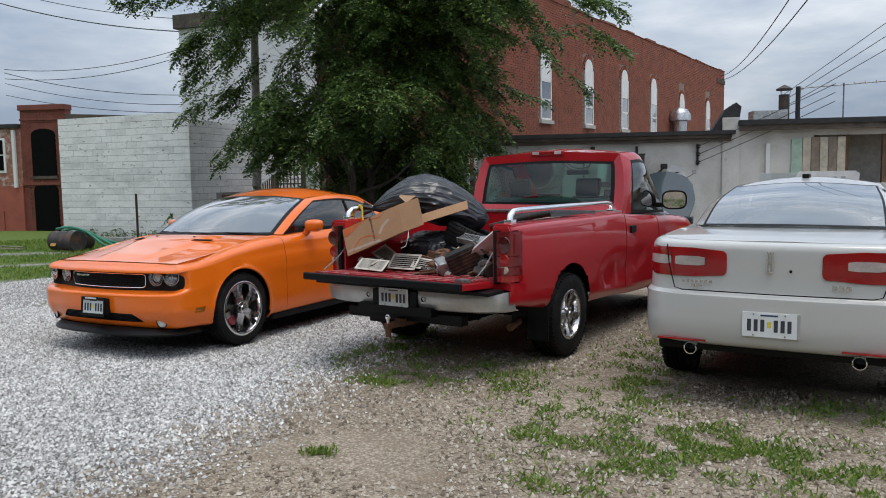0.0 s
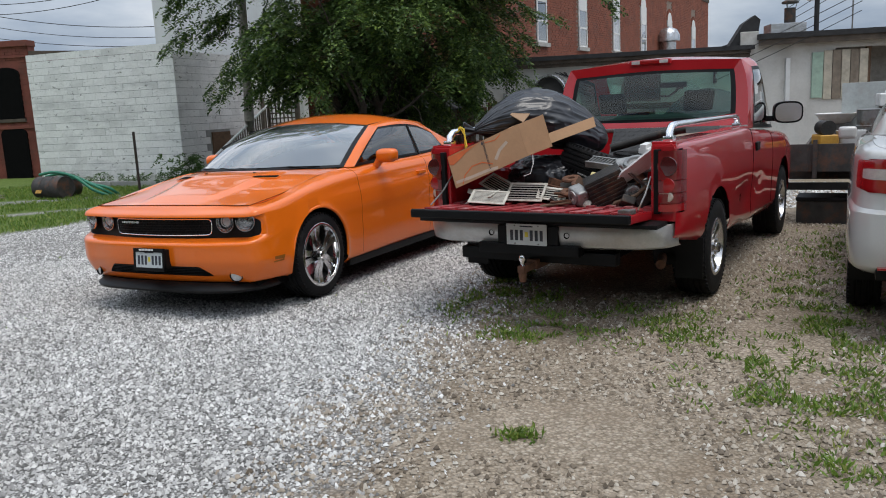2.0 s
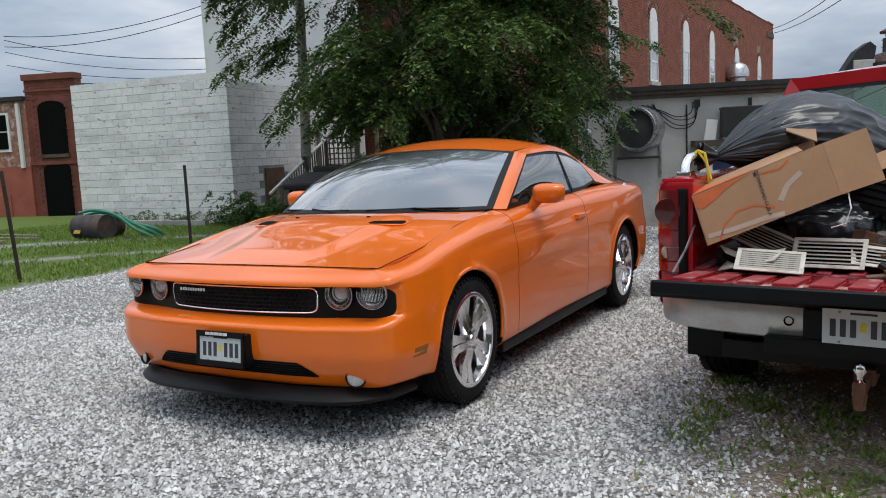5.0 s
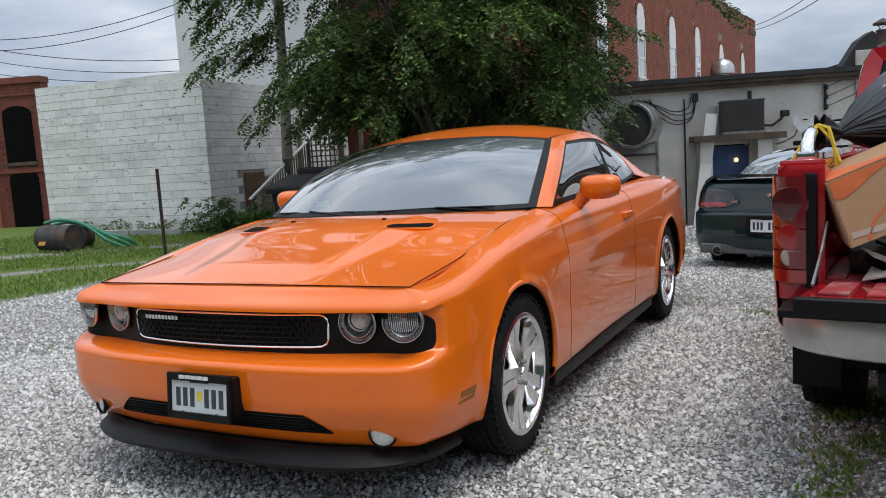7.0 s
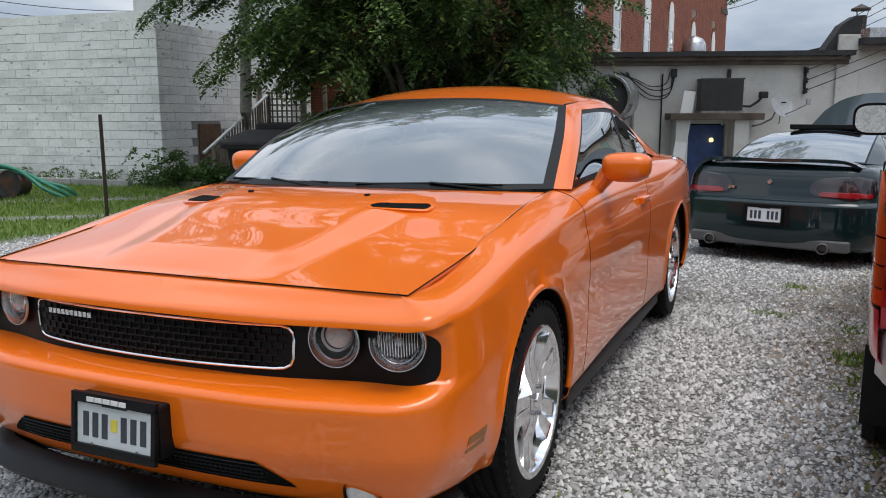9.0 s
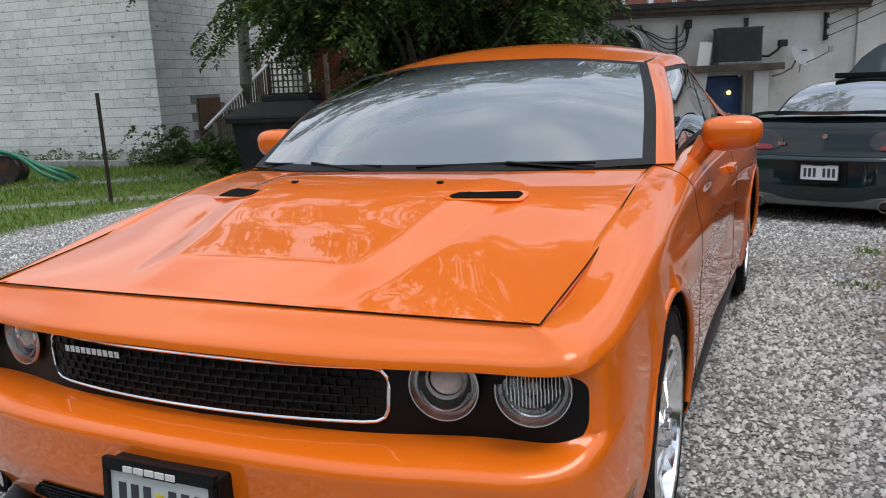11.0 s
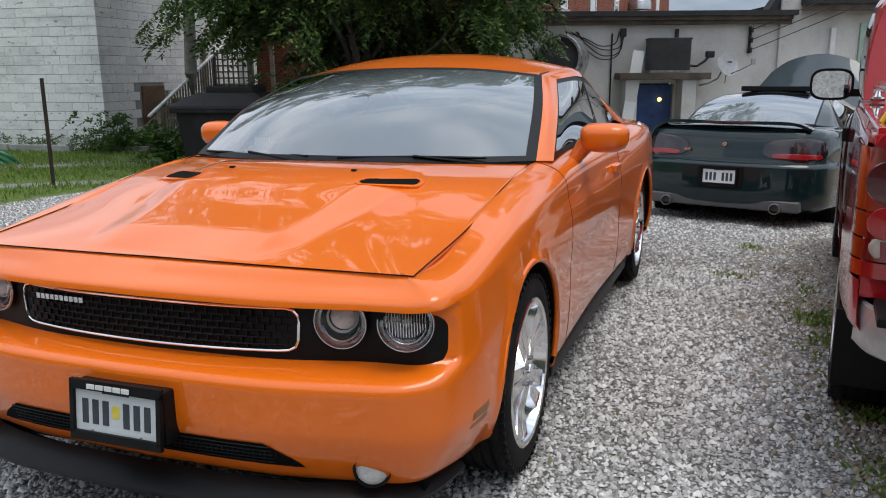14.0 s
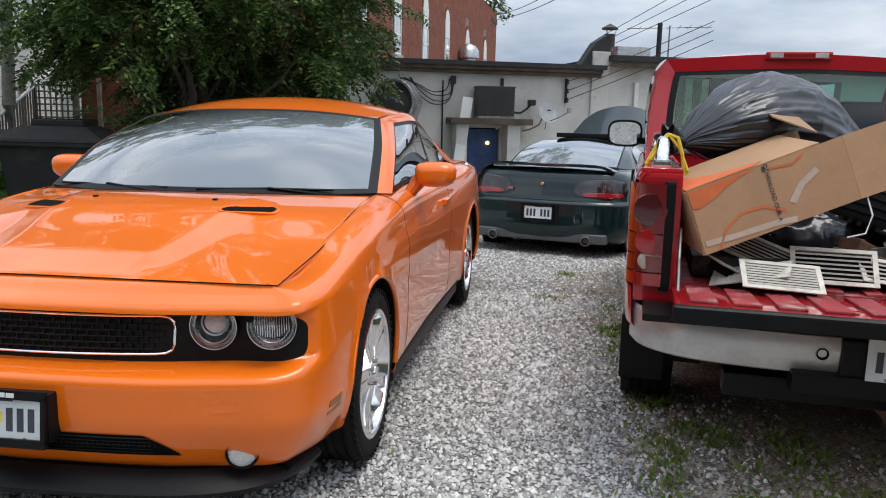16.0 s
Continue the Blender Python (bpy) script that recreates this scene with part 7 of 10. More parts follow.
def green_coupe():
    k = [0.0, 0.3, 1.2, 3.0, 4.0, 5.0]
    rows = [
        ((0.12, 0.12, 0.12, 0.12, 0.12, 0.14), (0.27, 0.25, 0.20, 0.19, 0.20, 0.24)),
        ((0.02, 0.02, 0.03, 0.03, 0.03, 0.03), (0.31, 0.30, 0.27, 0.26, 0.26, 0.30)),
        ((0.0, 0.0, 0.0, 0.0, 0.0, 0.0), (0.44, 0.45, 0.46, 0.46, 0.46, 0.46)),
        ((0.0, 0.0, 0.0, 0.0, 0.0, 0.0), (0.660, 0.66, 0.65, 0.64, 0.62, 0.58)),
        ((0.035, 0.03, 0.008, 0.0, 0.0, 0.02), (0.690, 0.70, 0.72, 0.72, 0.68, 0.62)),
        ((0.055, 0.04, 0.016, 0.012, 0.02, 0.06), (0.78, 0.79, 0.80, 0.80, 0.75, 0.66)),
        ((0.085, 0.07, 0.04, 0.03, 0.05, 0.12), (0.930, 0.935, 0.92, 0.89, 0.82, 0.72)),
        ((0.12, 0.11, 0.09, 0.07, 0.10, 0.20), (0.985, 0.99, 0.98, 0.95, 0.87, 0.76)),
        ((0.18, 0.18, 0.17, 0.12, 0.18, 0.30), (1.000, 1.01, 1.02, 0.97, 0.88, 0.77)),
    ]
    plan = [(0, 0), (0.45, 0.03), (0.72, 0.11), (0.86, 0.28), (0.915, 0.6), (0.925, 1.2), (0.92, 3.0), (0.91, 4.2), (0.68, 4.82), (0, 4.98)]
    arches = [(1.05, 0.33, 0.36), (3.86, 0.33, 0.36)]
    m = pose(1.35, 5.86, -0.21, -2.5, 0, -14.0) @ Matrix.Scale(1.10, 4)
    car, body, top = saloon("green_coupe", m, "dark green sedan with a rear wing and raised bonnet", M_GREEN, 0.925, 0.02, 1.4, rows, k, plan, arches,
                            dict(by=0.75, bx=0.63, bz=1.035, ty=1.75, tx=0.53, tz=1.33), 0.325, None)
    lamps = []
    for s in (1, -1):
        e = thing("tail_lamp")
        e.parent = car
        lamps.append(e)
    lens_pair(body, (0.34, None, 0.34, 0.715, 0.925), 0.008, "smoked_lens", M_SMOKED, lamps, 2.6, 0.06)
    lens_pair(body, (0.42, None, 0.26, 0.735, 0.785), 0.0125, "red_lens", M_LENS_RED, lamps, 4.0)
    number_plate(car, pose(-0.01, -0.012, 0.555), M_PLATE_WHITE, M_INK, M_BLACK, marks="xxx-xxx", sticker=False)
    part("plate_recess", boxed(-0.20, 0.20, -0.004, 0.02, 0.46, 0.65, 0.004), M_BLACK, car)
    part("lower_valance", boxed(-0.70, 0.70, 0.03, 0.30, 0.26, 0.36, 0.03, seg=3), surface("grey_valance", (0.10, 0.10, 0.10), 0.6), car)
    bars("name_bars", car, pose(-0.34, 0.045, 0.79), M_SILVERTEXT, [0.03, 0.024], 0.028)
    part("emblem", lathe(bmesh.new(), [(0.0, 0.022), (-0.006, 0.018), (-0.006, 0.001)], "y", 16, (0, 0.05, 0.85)), M_SILVERTEXT, car)
    wing = thing("rear_wing")
    wing.parent = car
    bm = coons([(-0.72, 0.20, 1.00), (-0.6, 0.14, 1.055), (0, 0.06, 1.06), (0.6, 0.14, 1.055), (0.72, 0.20, 1.00)], [(-0.72, 0.34, 1.01), (-0.6, 0.32, 1.055), (0, 0.26, 1.06), (0.6, 0.32, 1.055), (0.72, 0.34, 1.01)], [(-0.72, 0.20, 1.0), (-0.72, 0.34, 1.01)], [(0.72, 0.20, 1.0), (0.72, 0.34, 1.01)], 24, 5)
    panel("wing_blade", bm, M_GREEN, wing, thick=0.028)
    part("sunroof_visor", boxed(-0.36, 0.36, 1.82, 1.98, 1.375, 1.43, 0.012), M_BLACK, car)
    for s in (-1, 1):
        ex = thing("exhaust_tip", pose(s * 0.50, 0.04, 0.29))
        ex.parent = car
        part("tip", lathe(bmesh.new(), [(0.25, 0.05), (-0.05, 0.05), (-0.052, 0.042), (0.10, 0.04)], "y", 20), M_STEEL, ex, smooth=50)
        part("bore", lathe(bmesh.new(), [(0.05, 0.041), (0.06, 0.001)], "y", 16), M_DARK, ex)
        part("mirror", boxed(s * 1.0 - 0.09, s * 1.0 + 0.09, 3.20, 3.30, 0.98, 1.12, 0.04, seg=3), M_GREEN, car, smooth=60)
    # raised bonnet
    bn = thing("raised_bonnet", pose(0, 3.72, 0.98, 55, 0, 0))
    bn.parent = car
    b0 = [(-0.74, 0.0, 0), (0, 0.02, 0.06), (0.74, 0.0, 0)]
    b1 = [(-0.60, 0.86, 0), (-0.4, 1.02, 0.04), (0, 1.10, 0.08), (0.4, 1.02, 0.04), (0.60, 0.86, 0)]
    # paler than the body green: reflected sky is put into the paint colour
    panel("bonnet_skin", coons(b0, b1, [b0[0], (-0.75, 0.5, 0), b1[0]], [b0[-1], (0.75, 0.5, 0), b1[-1]], 16, 12), paint("sky_sheen_bonnet_paint", (0.050, 0.066, 0.076), 0.05, 0.35, 0.05), bn, "green car's bonnet, reflected sky put in as blue-grey colour", thick=0.02)
    lin = coons([(x * 0.94, y + 0.05, z - 0.03) for x, y, z in b0], [(x * 0.94, y - 0.05, z - 0.03) for x, y, z in b1], [(-0.70, 0.05, -0.03), (-0.70, 0.5, -0.03), (-0.564, 0.81, -0.03)], [(0.6956, 0.05, -0.03), (0.70, 0.5, -0.03), (0.564, 0.81, -0.03)], 12, 10)
    panel("bonnet_liner", lin, surface("grey_liner", (0.22, 0.25, 0.27), 0.6, vary=0.2), bn, thick=0.01)
    part("strut", tube(bmesh.new(), [(0.45, 4.30, 0.85), (0.45, 4.15, 1.45)], 0.015, 8), M_BLACK, car)
    part("engine", boxed(-0.5, 0.5, 3.75, 4.5, 0.45, 0.84, 0.05), M_DARK, car)


green_coupe()

# ---- tree, grass, stones ----
def leaf_material(name, stops, through_light=0.34):
    m = piecewise(name, stops, 0.45, scale=3.0, bumps=0)
    n, l = m.node_tree.nodes, m.node_tree.links
    b = n["Principled BSDF"]
    t = n.new("ShaderNodeBsdfTranslucent")
    src = b.inputs["Base Color"].links[0].from_socket
    l.new(src, t.inputs["Color"])
    mx = n.new("ShaderNodeMixShader")
    mx.inputs[0].default_value = through_light
    l.new(b.outputs[0], mx.inputs[1])
    l.new(t.outputs[0], mx.inputs[2])
    l.new(mx.outputs[0], n["Material Output"].inputs["Surface"])
    return m


M_LEAF = leaf_material("tree_leaf", [(0.0, (0.040, 0.082, 0.022)), (0.5, (0.085, 0.150, 0.042)), (0.85, (0.165, 0.255, 0.060)), (1.0, (0.28, 0.40, 0.085))])
M_WEED = leaf_material("weed_leaf", [(0.0, (0.045, 0.10, 0.018)), (1.0, (0.11, 0.20, 0.04))])
M_GRASS = leaf_material("grass_blade", [(0.0, (0.10, 0.19, 0.025)), (0.7, (0.19, 0.30, 0.045)), (1.0, (0.33, 0.36, 0.09))])
M_BARK = surface("bark", (0.075, 0.058, 0.045), 0.95, vary=0.45, scale=9, fine=40, bumps=0.8)


def quads_mesh(name, centres, along, across, lengths, widths, material, fold=0.25):
    """Many small folded leaves as one mesh: each a kite of two triangles about its midrib."""
    n = len(centres)
    tip = centres + along * lengths[:, None]
    nrm = np.cross(along, across)
    mid = centres + along * (lengths * 0.45)[:, None] + nrm * (widths * fold)[:, None]
    l = mid + across * (widths * 0.5)[:, None] - nrm * (widths * fold)[:, None]
    r = mid - across * (widths * 0.5)[:, None] - nrm * (widths * fold)[:, None]
    v = np.stack([centres, l, tip, r], 1).reshape(-1, 3)
    k = np.arange(n)[:, None] * 4
    f = np.concatenate([k + [0, 2, 1], k + [0, 3, 2]], 1).reshape(-1, 3)
    me = bpy.data.meshes.new(name)
    me.vertices.add(len(v))
    me.vertices.foreach_set("co", v.ravel())
    me.loops.add(f.size)
    me.loops.foreach_set("vertex_index", f.ravel().astype(np.int32))
    me.polygons.add(len(f))
    me.polygons.foreach_set("loop_start", np.arange(0, f.size, 3, dtype=np.int32))
    me.polygons.foreach_set("loop_total", np.full(len(f), 3, dtype=np.int32))
    me.update()
    me.validate()
    me.materials.append(material)
    return me


def unit(a):
    return a / (np.linalg.norm(a, axis=-1, keepdims=True) + 1e-9)


def sprays(rs, tips, dirs, per, spread, leaf, droop=0.6, twig=0.55):
    """Leafy twigs about the given tips; returns leaf centres, along, across, lengths, widths."""
    c = np.repeat(tips, per, 0) + rs.normal(0, 1, (len(tips) * per, 3)) * np.array([spread, spread, spread * 0.7])
    d = unit(np.repeat(dirs, per, 0) + rs.normal(0, 0.55, (len(c), 3)) - np.array([0, 0, droop]))
    k = 13
    t = np.tile(np.linspace(0.05, 1, k), len(c))
    base = np.repeat(c, k, 0)
    dd = np.repeat(d, k, 0)
    pos = base + dd * (t * twig)[:, None] - np.array([0, 0, 1]) * (0.18 * t * t)[:, None]
    side = unit(np.cross(dd, rs.normal(0, 0.35, dd.shape) + np.array([0, 0, 1.0])))
    sgn = np.where(np.arange(len(pos)) % 2, 1.0, -1.0)[:, None]
    along = unit(side * sgn + dd * 0.6 + rs.normal(0, 0.3, pos.shape) - np.array([0, 0, 0.25]))
    across = unit(np.cross(along, rs.normal(0, 0.5, pos.shape) + np.array([0, 0, 1.0])))
    s = rs.uniform(0.7, 1.25, len(pos)) * leaf
    return pos, along, across, s, s * 0.48


def boughs(rs, origins, dirs, twigs, length, leaf):
    """Flat drooping boughs: twigs set to both sides of an axis, leaves held level along each twig."""
    n = len(origins)
    up = np.array([0, 0, 1.0])
    axis = unit(dirs * [1, 1, 0.35] + rs.normal(0, 0.25, (n, 3)) - up * 0.22)
    side = unit(np.cross(axis, up + rs.normal(0, 0.16, (n, 3))))
    size = rs.uniform(0.7, 1.25, n) * length
    ax, sd, sz = (np.repeat(v, twigs, 0) for v in (axis, side, size))
    u = rs.uniform(0, 1, n * twigs) ** 0.8
    sg = np.where(rs.rand(n * twigs) < 0.5, 1.0, -1.0)[:, None]
    start = np.repeat(origins, twigs, 0) + ax * (sz * (u - 0.65))[:, None] - up * (0.32 * sz * u * u)[:, None] + rs.normal(0, 0.045, (n * twigs, 3))
    d = unit(ax * 0.75 + sd * sg * rs.uniform(0.3, 1.1, (n * twigs, 1)) - up * 0.28 + rs.normal(0, 0.14, start.shape))
    tl = sz * 0.55 * (1.1 - 0.65 * u)
    k = 13
    t = np.tile(np.linspace(0.05, 1, k), n * twigs)
    dd = np.repeat(d, k, 0)
    pos = np.repeat(start, k, 0) + dd * (t * np.repeat(tl, k))[:, None] - up * (0.16 * t * t)[:, None]
    out = unit(np.cross(dd, up + rs.normal(0, 0.25, dd.shape)))
    sgn = np.where(np.arange(len(pos)) % 2, 1.0, -1.0)[:, None]
    along = unit(out * sgn + dd * 0.7 + rs.normal(0, 0.22, pos.shape) - up * 0.22)
    across = unit(np.cross(along, up + rs.normal(0, 0.30, pos.shape)))
    s = rs.uniform(0.7, 1.25, len(pos)) * leaf
    return pos, along, across, s, s * 0.50


def big_tree():
    rs = np.random.RandomState(5)
    base = np.array([-5.6, 11.6, -0.45])
    tree = thing("tree", pose(*base), "tall dark green leafy tree with drooping twigs beside the yard", "tree")
    bm = bmesh.new()
    tips, dirs = [], []
    def limb(p, d, length, r, depth):
        pts, rad = [p.copy()], [r]
        q, e = p.copy(), d.copy()
        for i in range(5):
            e = unit(e + rs.normal(0, 0.16, 3) + np.array([0, 0, 0.05 if depth < 2 else -0.10]))
            q = q + e * length / 5
            pts.append(q.copy())
            rad.append(r * (1 - 0.15 * (i + 1)))
        tube(bm, pts, rad, 7 if depth < 2 else 5, True)
        if depth >= 2:
            tips.extend([pts[3], pts[5]])
            dirs.extend([e, e])
        if depth < 3:
            for k in range(5 if depth == 0 else 4):
                f = 0.35 + 0.65 * (k + 0.5) / (5 if depth == 0 else 4)
                i = min(4, int(f * 5))
                w = rs.normal(0, 1, 3)
                w[2] = abs(w[2]) * 0.25 if depth == 0 else w[2] * 0.5
                limb(np.array(pts[i + 1]), unit(e * 0.55 + unit(w) * 0.95), length * (0.62 if depth else 0.68), rad[i + 1] * 0.6, depth + 1)
    for k, (dx, dy) in enumerate(((0.05, 0.0), (-0.45, -0.15), (0.5, -0.2), (0.1, 0.4), (-0.2, -0.5))):
        limb(np.array([dx * 0.3, dy * 0.3, 0]), unit(np.array([dx, dy, 1.4])), 3.6 if k else 4.4, 0.17, 0)
    part("trunk", bm, M_BARK, tree, smooth=60)
    tips, dirs = np.array(tips), np.array(dirs)
    # a crown of clumps: limb ends, the outer shell with gaps, an inner core, and hanging skirts
    def shell_of(n, centre, radii, r0, r1):
        u = unit(rs.normal(0, 1, (n, 3)))
        u[:, 2] = np.where(u[:, 2] < -0.6, -u[:, 2], u[:, 2])
        return u * rs.uniform(r0, r1, n)[:, None] * np.array(radii) + np.array(centre)
    outer = np.vstack([shell_of(300, (0.2, -0.6, 6.0), (4.8, 3.4, 4.5), 0.66, 1.0), shell_of(130, (3.7, -0.3, 6.4), (3.2, 2.6, 3.2), 0.55, 1.0)])
    core = np.vstack([shell_of(130, (0.6, -0.2, 6.0), (3.9, 2.9, 4.2), 0.15, 0.68), shell_of(40, (2.8, -0.2, 6.2), (2.6, 2.2, 3.0), 0.1, 0.6)])
    ang = rs.uniform(math.pi * 0.9, math.pi * 2.1, 120)
    skirt = np.stack([0.5 + 4.1 * np.cos(ang) * rs.uniform(0.5, 1.05, 120), -0.5 + 3.0 * np.sin(ang), rs.uniform(2.4, 4.2, 120)], 1)
    keep = tips[(tips[:, 2] > 1.8) & (abs(tips[:, 0]) < 5.2)]
    allp = np.vstack([keep[::2], outer, skirt])
    gap = np.array([noise.noise(Vector(p * 0.75)) for p in allp])
    allp = np.vstack([allp[gap > -0.04], core])
    thin = (allp[:, 0] < -0.5) & (allp[:, 2] > 3.4) & (allp[:, 2] < 6.6) & (rs.rand(len(allp)) < 0.62)
    allp = allp[~thin]
    wisps = np.stack([rs.uniform(-5.0, -3.9, 16), rs.uniform(-2.0, -0.4, 16), rs.uniform(4.0, 6.6, 16)], 1)
    heart = shell_of(80, (1.6, 0.3, 5.6), (2.5, 2.0, 3.6), 0.1, 1.0)
    under = np.stack([rs.uniform(-1.4, 3.4, 60), rs.uniform(-0.6, 2.2, 60), rs.uniform(2.0, 3.6, 60)], 1)
    under = np.vstack([under, np.stack([rs.uniform(-1.8, 0.6, 42), rs.uniform(0.6, 2.4, 42), rs.uniform(1.5, 3.3, 42)], 1)])
    dome = np.stack([rs.uniform(-6.2, 6.0, 420), rs.uniform(-5.6, 3.4, 420), rs.uniform(6.8, 10.0, 420)], 1)
    dome = dome[((dome[:, 0] - 0.2) / 6.0) ** 2 + ((dome[:, 1] + 1.1) / 4.6) ** 2 + ((dome[:, 2] - 7.2) / 2.7) ** 2 < 1]
    dome = dome[dome[:, 2] < 9.8 - 0.3 * np.maximum(0, dome[:, 0] + 2)]
    allp = np.vstack([allp, wisps, heart, dome])
    low = np.where(allp[:, 0] > 3.6, 4.2, np.where(allp[:, 0] < -3.2, 2.7, 2.9))
    allp = allp[allp[:, 2] > low]
    allp = np.vstack([allp, under])
    alld = unit(allp - np.array([0.2, 0, 4.5]))
    me = quads_mesh("crown", *boughs(rs, allp, alld, 26, 1.15, 0.110), M_LEAF)
    crown = new("crown", me)
    crown.parent = tree
    return tree


big_tree()


def blades(name, spots, h0, h1, lean, material, label, seed, width=0.012):
    rs = np.random.RandomState(seed)
    p = np.array(spots)
    d = unit(np.c_[rs.normal(0, lean, len(p)), rs.normal(0, lean, len(p)), np.ones(len(p))])
    a = unit(np.cross(d, rs.normal(0, 1, d.shape)))
    h = rs.uniform(h0, h1, len(p))
    me = quads_mesh(name, p, d, a, h, np.full(len(p), width) * rs.uniform(0.7, 1.4, len(p)), material)
    return tagged(new(name, me), label, "grass", kind="stuff")


def lay(x, y):
    return ground_z(x, y) - 0.012


def make_grass():
    rs = np.random.RandomState(11)
    spots = []
    while len(spots) < 42000:
        x, y = rs.uniform(-17, -6.0), rs.uniform(-2.5, 11.5)
        w = noise.noise((x * 0.9, y * 0.9, 2.0))
        track, outer = abs(y - 1.3 * x - 15.5 + 0.3 * w), abs(y - 1.3 * x - 20.7 + 0.4 * w)
        if x > -6.5 + 0.5 * w or (track < 0.5 and rs.rand() < 0.93) or (outer < 0.95 and y < 6.2 and rs.rand() < 0.9) or w < -0.45:
            continue
        spots.append((x, y, lay(x, y)))
    blades("lawn_grass", spots, 0.04, 0.10, 0.45, M_GRASS, "short green lawn with a worn bare track", 12, 0.016)
    spots = []
    patches = [(5.25, -0.62, 0.55, 0.22), (4.6, -1.2, 0.45, 0.2), (5.9, -0.95, 0.5, 0.25), (4.85, 0.45, 0.25, 0.35), (6.4, 0.15, 0.7, 0.3), (5.4, -1.15, 0.7, 0.3), (3.1, -0.15, 0.5, 0.25), (3.0, -0.55, 0.35, 0.15),
               (3.7, 0.2, 0.4, 0.3), (4.6, 1.3, 0.35, 0.8), (4.9, 3.0, 0.5, 1.0), (2.3, 0.2, 0.25, 0.4), (2.2, 1.2, 0.15, 0.7), (2.05, 2.4, 0.12, 0.6), (3.55, -2.1, 0.10, 0.06), (2.6, 0.5, 0.4, 0.3), (6.6, -1.5, 0.6, 0.35), (5.0, -1.9, 0.3, 0.15), (5.6, -0.9, 0.8, 0.4), (4.4, -0.7, 0.4, 0.25), (6.3, -1.0, 0.7, 0.4), (5.2, -1.5, 0.6, 0.2), (3.9, -0.25, 0.35, 0.3), (4.9, -0.1, 0.35, 0.3)]
    for cx, cy, sx, sy in patches:
        for k in range(int(2300 * (sx * sy) ** 0.5)):
            x, y = cx + rs.normal(0, sx * 0.55), cy + rs.normal(0, sy * 0.6)
            if noise.noise((x * 4.5, y * 4.5, 7.0)) > -0.05:
                spots.append((x, y, lay(x, y)))
    blades("yard_weeds", spots, 0.02, 0.065, 0.9, M_GRASS, "patches of low weeds growing through gravel", 13, 0.013)
    spots = []
    for k in range(1500):
        x, y = rs.uniform(-5.5, 1.9), rs.uniform(-3, 6)
        if noise.noise((x * 1.3, y * 1.3, 9.0)) > 0.42:
            spots.append((x, y, lay(x, y)))
    for cx, cy in ((1.55, 3.3), (0.9, 7.4), (1.7, 4.4), (-0.2, 9.5)):
        for k in range(110):
            x, y = cx + rs.normal(0, 0.07), cy + rs.normal(0, 0.06)
            spots.append((x, y, lay(x, y)))
    blades("stray_weeds", spots, 0.02, 0.05, 0.9, M_GRASS, "stray weeds in pale gravel", 14, 0.010)


make_grass()


def leafy_plant(x, y, z, r, h, n, seed, leaf, label):
    rs = np.random.RandomState(seed)
    t = thing("weed_bush", pose(x, y, z), label, "plant")
    tips = np.c_[rs.normal(0, r * 0.5, n), rs.normal(0, r * 0.5, n), rs.uniform(0.1, h, n)]
    me = quads_mesh("leaves", *sprays(rs, tips, unit(tips + [0, 0, 0.3]), 4, 0.08, leaf, 0.2, 0.25), M_WEED)
    ob = new("leaves", me)
    ob.parent = t
    bm = bmesh.new()
    for k in range(min(n, 14)):
        tube(bm, [(0, 0, 0), tuple(tips[k] * [0.5, 0.5, 0.5]), tuple(tips[k])], [0.01, 0.007, 0.004], 5)
    part("stems", bm, M_WEED, t)


for i, (x, y, r, h, n, leaf, lab) in enumerate((
        (-11.2, 10.7, 0.45, 0.75, 34, 0.10, "broad-leaved weed bush against the block wall"), (-10.7, 10.9, 0.35, 0.45, 22, 0.09, "low weed bush by the wooden stairs"),
        (-8.3, 8.9, 0.40, 0.65, 30, 0.11, "leafy weed bush beside the black bin"), (-13.0, 10.55, 0.35, 0.28, 14, 0.06, "low weeds along the block wall"),
        (-14.4, 10.4, 0.40, 0.30, 14, 0.06, "low weeds along the block wall"), (-15.6, 10.2, 0.35, 0.25, 12, 0.06, "low weeds along the block wall"), (-12.0, 10.65, 0.25, 0.35, 12, 0.07, "low weeds at the wall corner"),
        (-8.8, 12.9, 0.9, 1.6, 60, 0.10, "tall green bush behind the stairs"))):
    leafy_plant(x, y, ground_z(x, y) - 0.02, r, h, n, 30 + i, leaf, lab)


